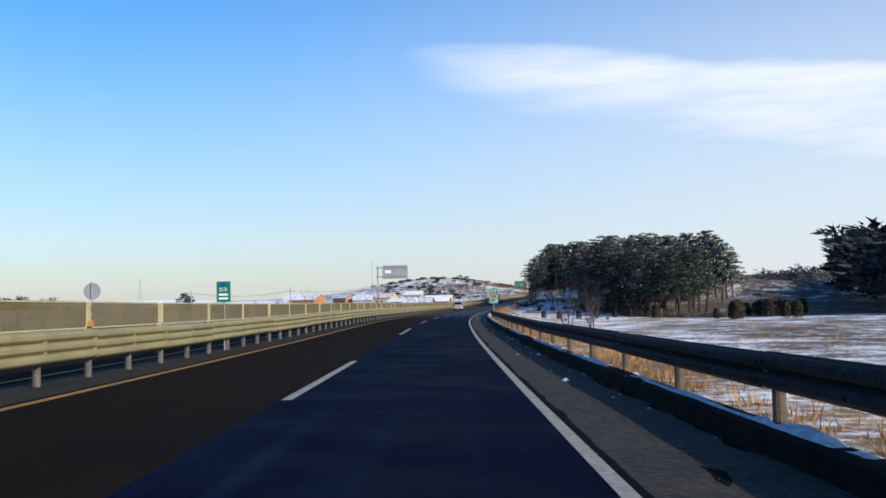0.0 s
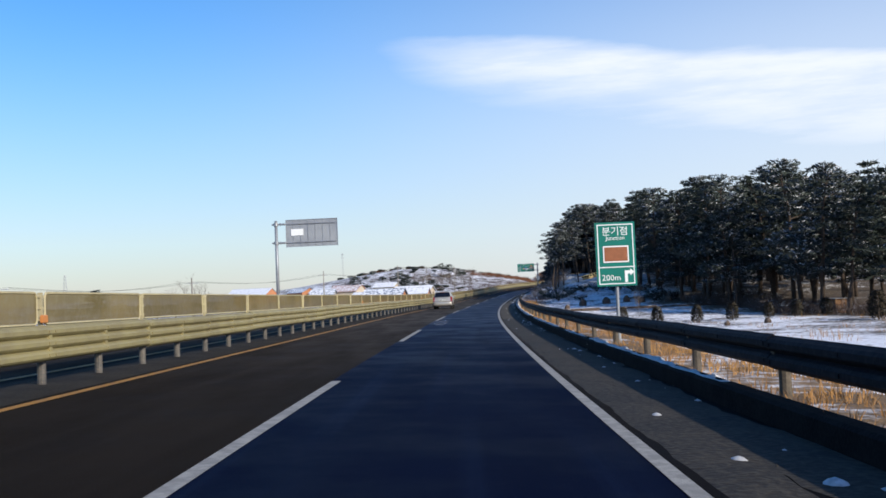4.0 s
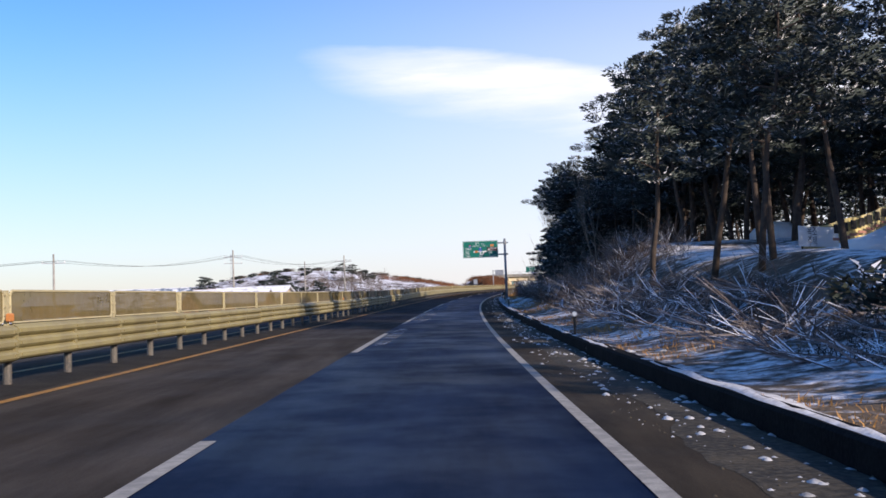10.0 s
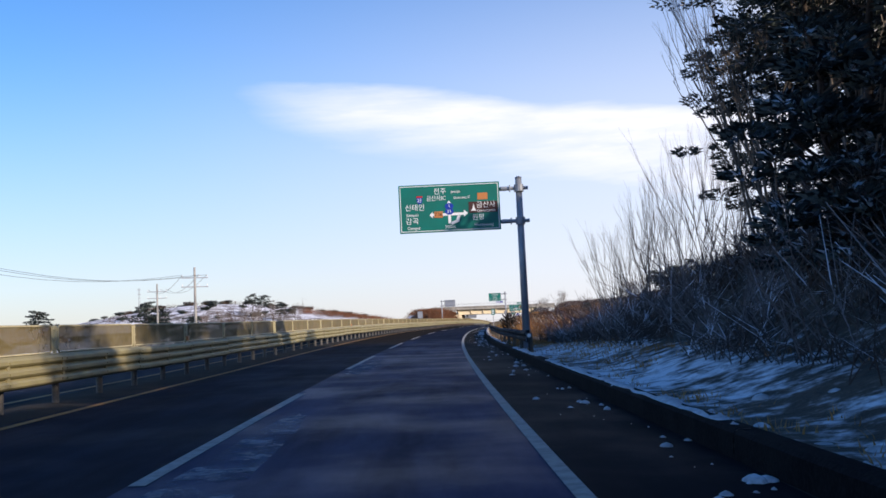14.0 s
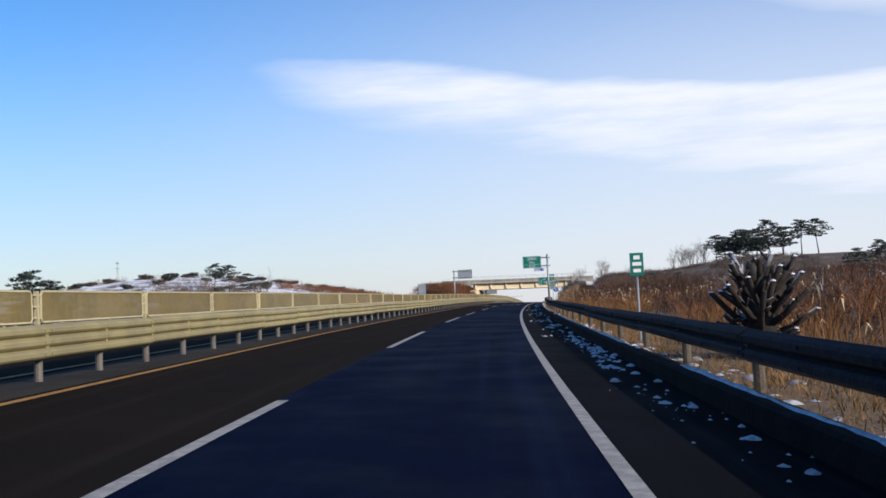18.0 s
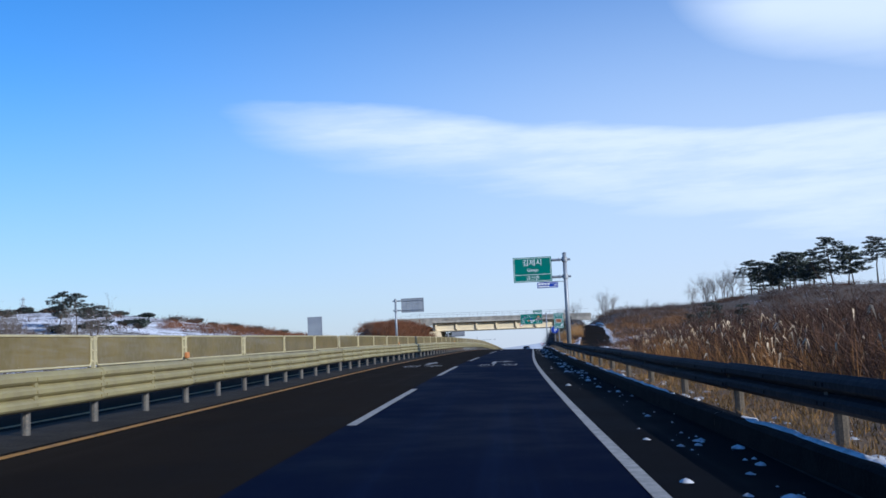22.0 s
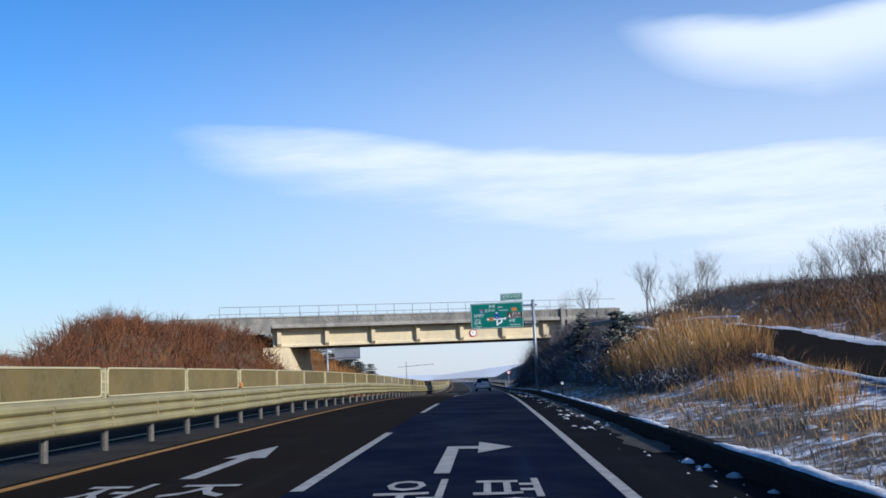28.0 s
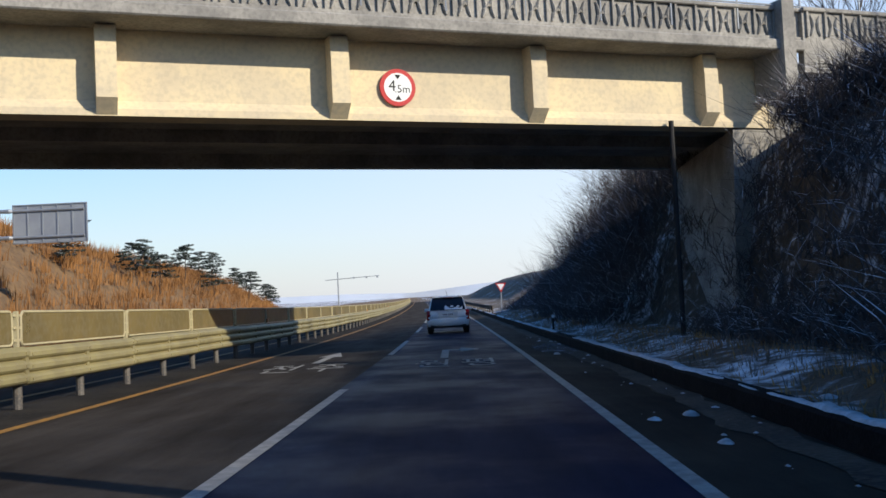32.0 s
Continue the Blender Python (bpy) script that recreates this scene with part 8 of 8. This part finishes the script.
def far_wood(s0, s1, u0, u1, h, seed, n, label):
    """A belt of distant trees: many small crowns joined."""
    rr = random.Random(seed)
    sh = Shape()
    for k in range(n):
        s = s0 + (s1 - s0) * (k + rr.random()) / n
        u = u0 + (u1 - u0) * (k + rr.random()) / n + rr.uniform(-14, 14)
        o = ground_point(s, u)
        hh = h * rr.uniform(0.7, 1.15)
        for j in range(5):
            tuft(sh, o + Vector((rr.uniform(-1, 1) * hh * 0.2, rr.uniform(-1, 1) * hh * 0.2, hh * (0.35 + 0.13 * j))), hh * 0.24, 0.6, 22, rr, hh * 0.1)
    tagged(new("far_wood", sh.mesh("far_wood", M_RIDGE_D)), label, "trees", "", "stuff")


far_wood(130, 330, 78, 120, 14, 1, 260, "distant dark pine wood behind the fields")
far_wood(200, 460, -190, -290, 9, 2, 110, "hazy distant tree line across the fields")
far_wood(60, 200, -170, -200, 8, 3, 50, "hazy distant tree line across the fields")
far_wood(840, 1100, -60, -160, 8, 4, 60, "hazy trees in the valley ahead")
far_wood(420, 560, 95, 120, 8, 5, 50, "bare wood on the crest of the hill")


# ---- vehicles
M_CARW = material("car_paint_white", (0.74, 0.74, 0.72), (0.62, 0.61, 0.58), 1.0, 0.3, fine=((0.4, 0.37, 0.33), 0.25))
M_CARS = material("car_paint_silver", (0.52, 0.49, 0.44), (0.46, 0.43, 0.39), 0.8, 0.32, 0.55)
M_GLASS = material("tinted_glass", (0.008, 0.01, 0.018), None, 1.0, 0.08)
M_LAMP = material("tail_lamp_red", (0.3, 0.006, 0.008), (0.22, 0.006, 0.006), 4.0, 0.25)
M_TYRE = material("tyre_rubber", (0.02, 0.02, 0.02), (0.035, 0.035, 0.035), 6.0, 0.9)
M_ALLOY = material("wheel_alloy", (0.5, 0.5, 0.5), (0.4, 0.4, 0.4), 3.0, 0.35, 0.7)
M_PLATE = material("number_plate", (0.72, 0.73, 0.72), None, 1.0, 0.5)


def car(name, label, s, u, L, W, H, paint, snow_on_glass, rails, turn=0.0, waist=0.98):
    """A car seen mostly from behind; its rear is at y = 0 and its nose at y = L."""
    m = at_road(s, u, 0.0, turn)
    g = thing(name, label, "car", m)
    w = W / 2

    def ring(y, zb, zbelt, zroof, wl, wt):
        half = [(0.0, zb), (wl * 0.8, zb), (wl * 0.97, zb + 0.12), (wl, zb + 0.32), (wl * 0.985, zbelt - 0.08), (wl * 0.955, zbelt), (wt, zroof - 0.1), (wt - 0.07, zroof - 0.025), (wt * 0.5, zroof), (0.0, zroof + 0.005)]
        return [Vector((x, y, z)) for x, z in half] + [Vector((-x, y, z)) for x, z in reversed(half[1:-1])]

    zb, belt = 0.3, waist * H / 1.68
    lz = belt - 0.36
    st = [ring(0.0, zb + 0.12, 0.7, 0.78, w * 0.93, w * 0.9), ring(0.05, zb + 0.05, 0.82, 0.95, w * 0.97, w * 0.93), ring(0.13, zb, belt, belt + 0.1, w * 0.985, w * 0.9), ring(0.28, zb, belt, H * 0.83, w, w * 0.83),
          ring(0.46, zb, belt, H * 0.965, w, w * 0.765), ring(0.75, zb, belt, H * 0.99, w, w * 0.755), ring(L * 0.4, zb, belt, H, w, w * 0.755), ring(L * 0.56, zb, belt, H * 0.965, w, w * 0.74), ring(L * 0.74, zb, belt, belt + 0.09, w, w * 0.86),
          ring(L * 0.9, zb, belt - 0.06, belt - 0.02, w * 0.97, w * 0.84), ring(L * 0.975, zb, 0.66, 0.75, w * 0.92, w * 0.8), ring(L, zb + 0.1, 0.56, 0.62, w * 0.82, w * 0.72)]
    body = Shape().loft(st)
    part("body", body, paint, g, smooth=True)
    # glass: rear screen, sides, windscreen
    z0, z1 = belt + 0.06, H * 0.945
    y0, y1 = 0.085, 0.405
    off = Vector((0, -0.02, 0.008))
    rs = Shape().poly([Vector((-w * 0.84, y0, z0)) + off, Vector((w * 0.84, y0, z0)) + off, Vector((w * 0.72, y1, z1)) + off, Vector((-w * 0.72, y1, z1)) + off])
    scr = part("rear_screen", rs, M_GLASS, g)
    if snow_on_glass:
        pts = []
        for k in range(12):
            f = k / 11
            pts.append(Vector((-w * 0.15 + f * w * 0.85, y0 + (y1 - y0) * 0.28, z0 + (z1 - z0) * (0.28 + 0.1 * math.sin(k * 1.7)))) + Vector((0, -0.035, 0.012)))
        for k in range(12):
            f = 1 - k / 11
            pts.append(Vector((-w * 0.15 + f * w * 0.85, y0, z0 + 0.02)) + Vector((0, -0.035, 0.012)))
        part("window_snow", Shape().poly(pts), M_SNOW, scr, "snow left on the rear screen")
    part("wiper", Shape().tube([(0, y0 + 0.0, z0 + 0.02), (0.25, y0 + 0.06, z0 + 0.13), (0.42, y0 + 0.06, z0 + 0.12)], 0.014, 5), M_BLACK, scr)
    part("spoiler", Shape().box(-w * 0.7, 0.3, H * 0.955, w * 0.7, 0.62, H * 0.985, bevel=0.01), paint, g)
    for f in (1, -1):
        def side(ya, yb, zl, zu, sk0, sk1):
            def xs(z):
                k = (z - belt) / (H * 0.97 - 0.1 - belt)
                return f * (w * 0.955 + (w * 0.76 - w * 0.955) * k + 0.012)
            return [Vector((xs(zl), ya, zl)), Vector((xs(zl), yb, zl)), Vector((xs(zu), yb - sk1, zu)), Vector((xs(zu), ya + sk0, zu))][::f]
        zl, zu = belt + 0.05, H * 0.9
        for ya, yb, k0, k1 in ((0.5, 1.15, 0.22, 0.02), (1.2, 2.15, 0.0, 0.0), (2.2, L * 0.71, 0.0, 0.62)):
            part("side_window", Shape().poly(side(ya, yb, zl, zu, k0, k1)), M_GLASS, g)
        wrap = Shape().loft([[Vector((f * w * a, y + b, z)) for a, b in ((0.83, 0.0), (0.95, 0.0), (1.008, 0.05), (1.008, 0.17), (0.83, 0.15))] for z, y in ((lz, -0.012), (belt - 0.1, 0.03), (belt + 0.07, 0.125))])
        lamp = part("tail_lamp", wrap, M_LAMP, g, "red wrap-round tail lamp")
        part("lamp_lens", Shape().box(f * w * 0.9 - 0.035, -0.016, lz + 0.09, f * w * 0.9 + 0.035, 0.03, lz + 0.15), M_SIGNW, lamp)
        part("mirror", Shape().box(f * (w - 0.02), L * 0.64, belt - 0.02, f * (w + 0.17), L * 0.64 + 0.1, belt + 0.13, bevel=0.035) if f > 0 else Shape().box(-(w + 0.17), L * 0.64, belt - 0.02, -(w - 0.02), L * 0.64 + 0.1, belt + 0.13, bevel=0.035), paint, g)
        for y in (1.7, 2.7):
            part("door_handle", Shape().box(f * w - 0.02, y, belt - 0.12, f * w + 0.025, y + 0.18, belt - 0.09), M_ALLOY, g)
        part("side_trim", Shape().box(f * w - 0.015, 1.1, 0.5, f * w + 0.015, L * 0.72, 0.55), M_BLACK, g)
        if rails:
            part("roof_rail", Shape().tube([(f * w * 0.7, 0.7, H - 0.03), (f * w * 0.7, 0.95, H + 0.03), (f * w * 0.7, L * 0.48, H + 0.035), (f * w * 0.7, L * 0.56, H - 0.03)], 0.02, 6), M_ALLOY, g)
        for y in (0.86, L - 0.9):
            wh = part("wheel", Shape().tube([(f * (w - 0.24), y, 0.335), (f * (w - 0.215), y, 0.335), (f * (w - 0.03), y, 0.335), (f * (w - 0.005), y, 0.335)], [0.3, 0.335, 0.335, 0.3], 24), M_TYRE, g)
            rim = part("rim", Shape().tube([(f * (w - 0.03), y, 0.335), (f * (w + 0.002), y, 0.335)], 0.22, 20), M_ALLOY, wh)
            for k in range(7):
                a = 2 * math.pi * k / 7
                part("rim_slot", Shape().tube([(f * (w - 0.002), y + 0.08 * math.cos(a), 0.335 + 0.08 * math.sin(a)), (f * (w - 0.002), y + 0.18 * math.cos(a), 0.335 + 0.18 * math.sin(a))], [0.012, 0.034], 6), M_BLACK, wh)
            part("arch_trim", Shape().tube([Vector((f * (w + 0.004), y + 0.4 * math.cos(a), 0.335 + 0.4 * math.sin(a))) for a in [math.pi * k / 8 for k in range(9)]], 0.02, 5, False), M_BLACK, g)
    curve = [(-0.99, 0.34), (-1.0, 0.16), (-0.965, 0.03), (-0.86, -0.035), (-0.6, -0.06), (0.0, -0.07), (0.6, -0.06), (0.86, -0.035), (0.965, 0.03), (1.0, 0.16), (0.99, 0.34)]
    part("rear_bumper", Shape().loft([[Vector((x * w * q, y + e, z)) for x, y in curve] for z, e, q in ((0.34, 0.05, 0.97), (0.4, 0.012, 0.99), (0.5, 0.0, 1.0), (0.6, 0.0, 1.0), (0.665, 0.014, 0.995), (0.7, 0.05, 0.98))]), paint, g, smooth=True)
    part("plate_recess", Shape().loft([[Vector((-0.4 * q, y, 0.755)), Vector((0.4 * q, y, 0.755)), Vector((0.46 * q, y, 0.985)), Vector((-0.46 * q, y, 0.985))] for y, q in ((0.03, 1.0), (-0.004, 0.97))]), paint, g)
    part("bumper_skirt", Shape().box(-w * 0.84, -0.03, 0.27, w * 0.84, 0.16, 0.43, bevel=0.03), M_BLACK, g)
    pl = part("number_plate", Shape().box(-0.27, -0.012, 0.8, 0.27, 0.03, 0.92), M_PLATE, g)
    for k in range(6):
        x = -0.21 + 0.075 * k + (0.03 if k > 2 else 0)
        part("writing_bar", Shape().box(x - 0.022, -0.016, 0.825, x + 0.022, -0.0125, 0.895), M_BLACK, pl)
    part("badge", Shape().plate([(0.07 * math.cos(2 * math.pi * k / 14), belt + 0.0 + 0.035 * math.sin(2 * math.pi * k / 14)) for k in range(14)], 0.05, 0.1), M_ALLOY, g)
    part("tailgate_seam", Shape().box(-w * 0.78, 0.0, 0.685, w * 0.78, 0.02, 0.697), M_BLACK, g)
    part("brake_lamp", Shape().box(-0.2, 0.28, H * 0.95, 0.2, 0.3, H * 0.962), M_LAMP, g)
    part("aerial", Shape().tube([(0.0, 0.62, H), (-0.03, 0.5, H + 0.22)], 0.012, 4), M_BLACK, g)
    return g


car("suv", "white sport utility car with snow on its rear screen", 647.5, 1.55, 4.5, 1.86, 1.68, M_CARW, True, False)
car("minivan", "silver minivan with roof rails on the passing lane", 169.7, -1.95, 4.55, 1.82, 1.68, M_CARS, False, True, 0.0, 1.1)
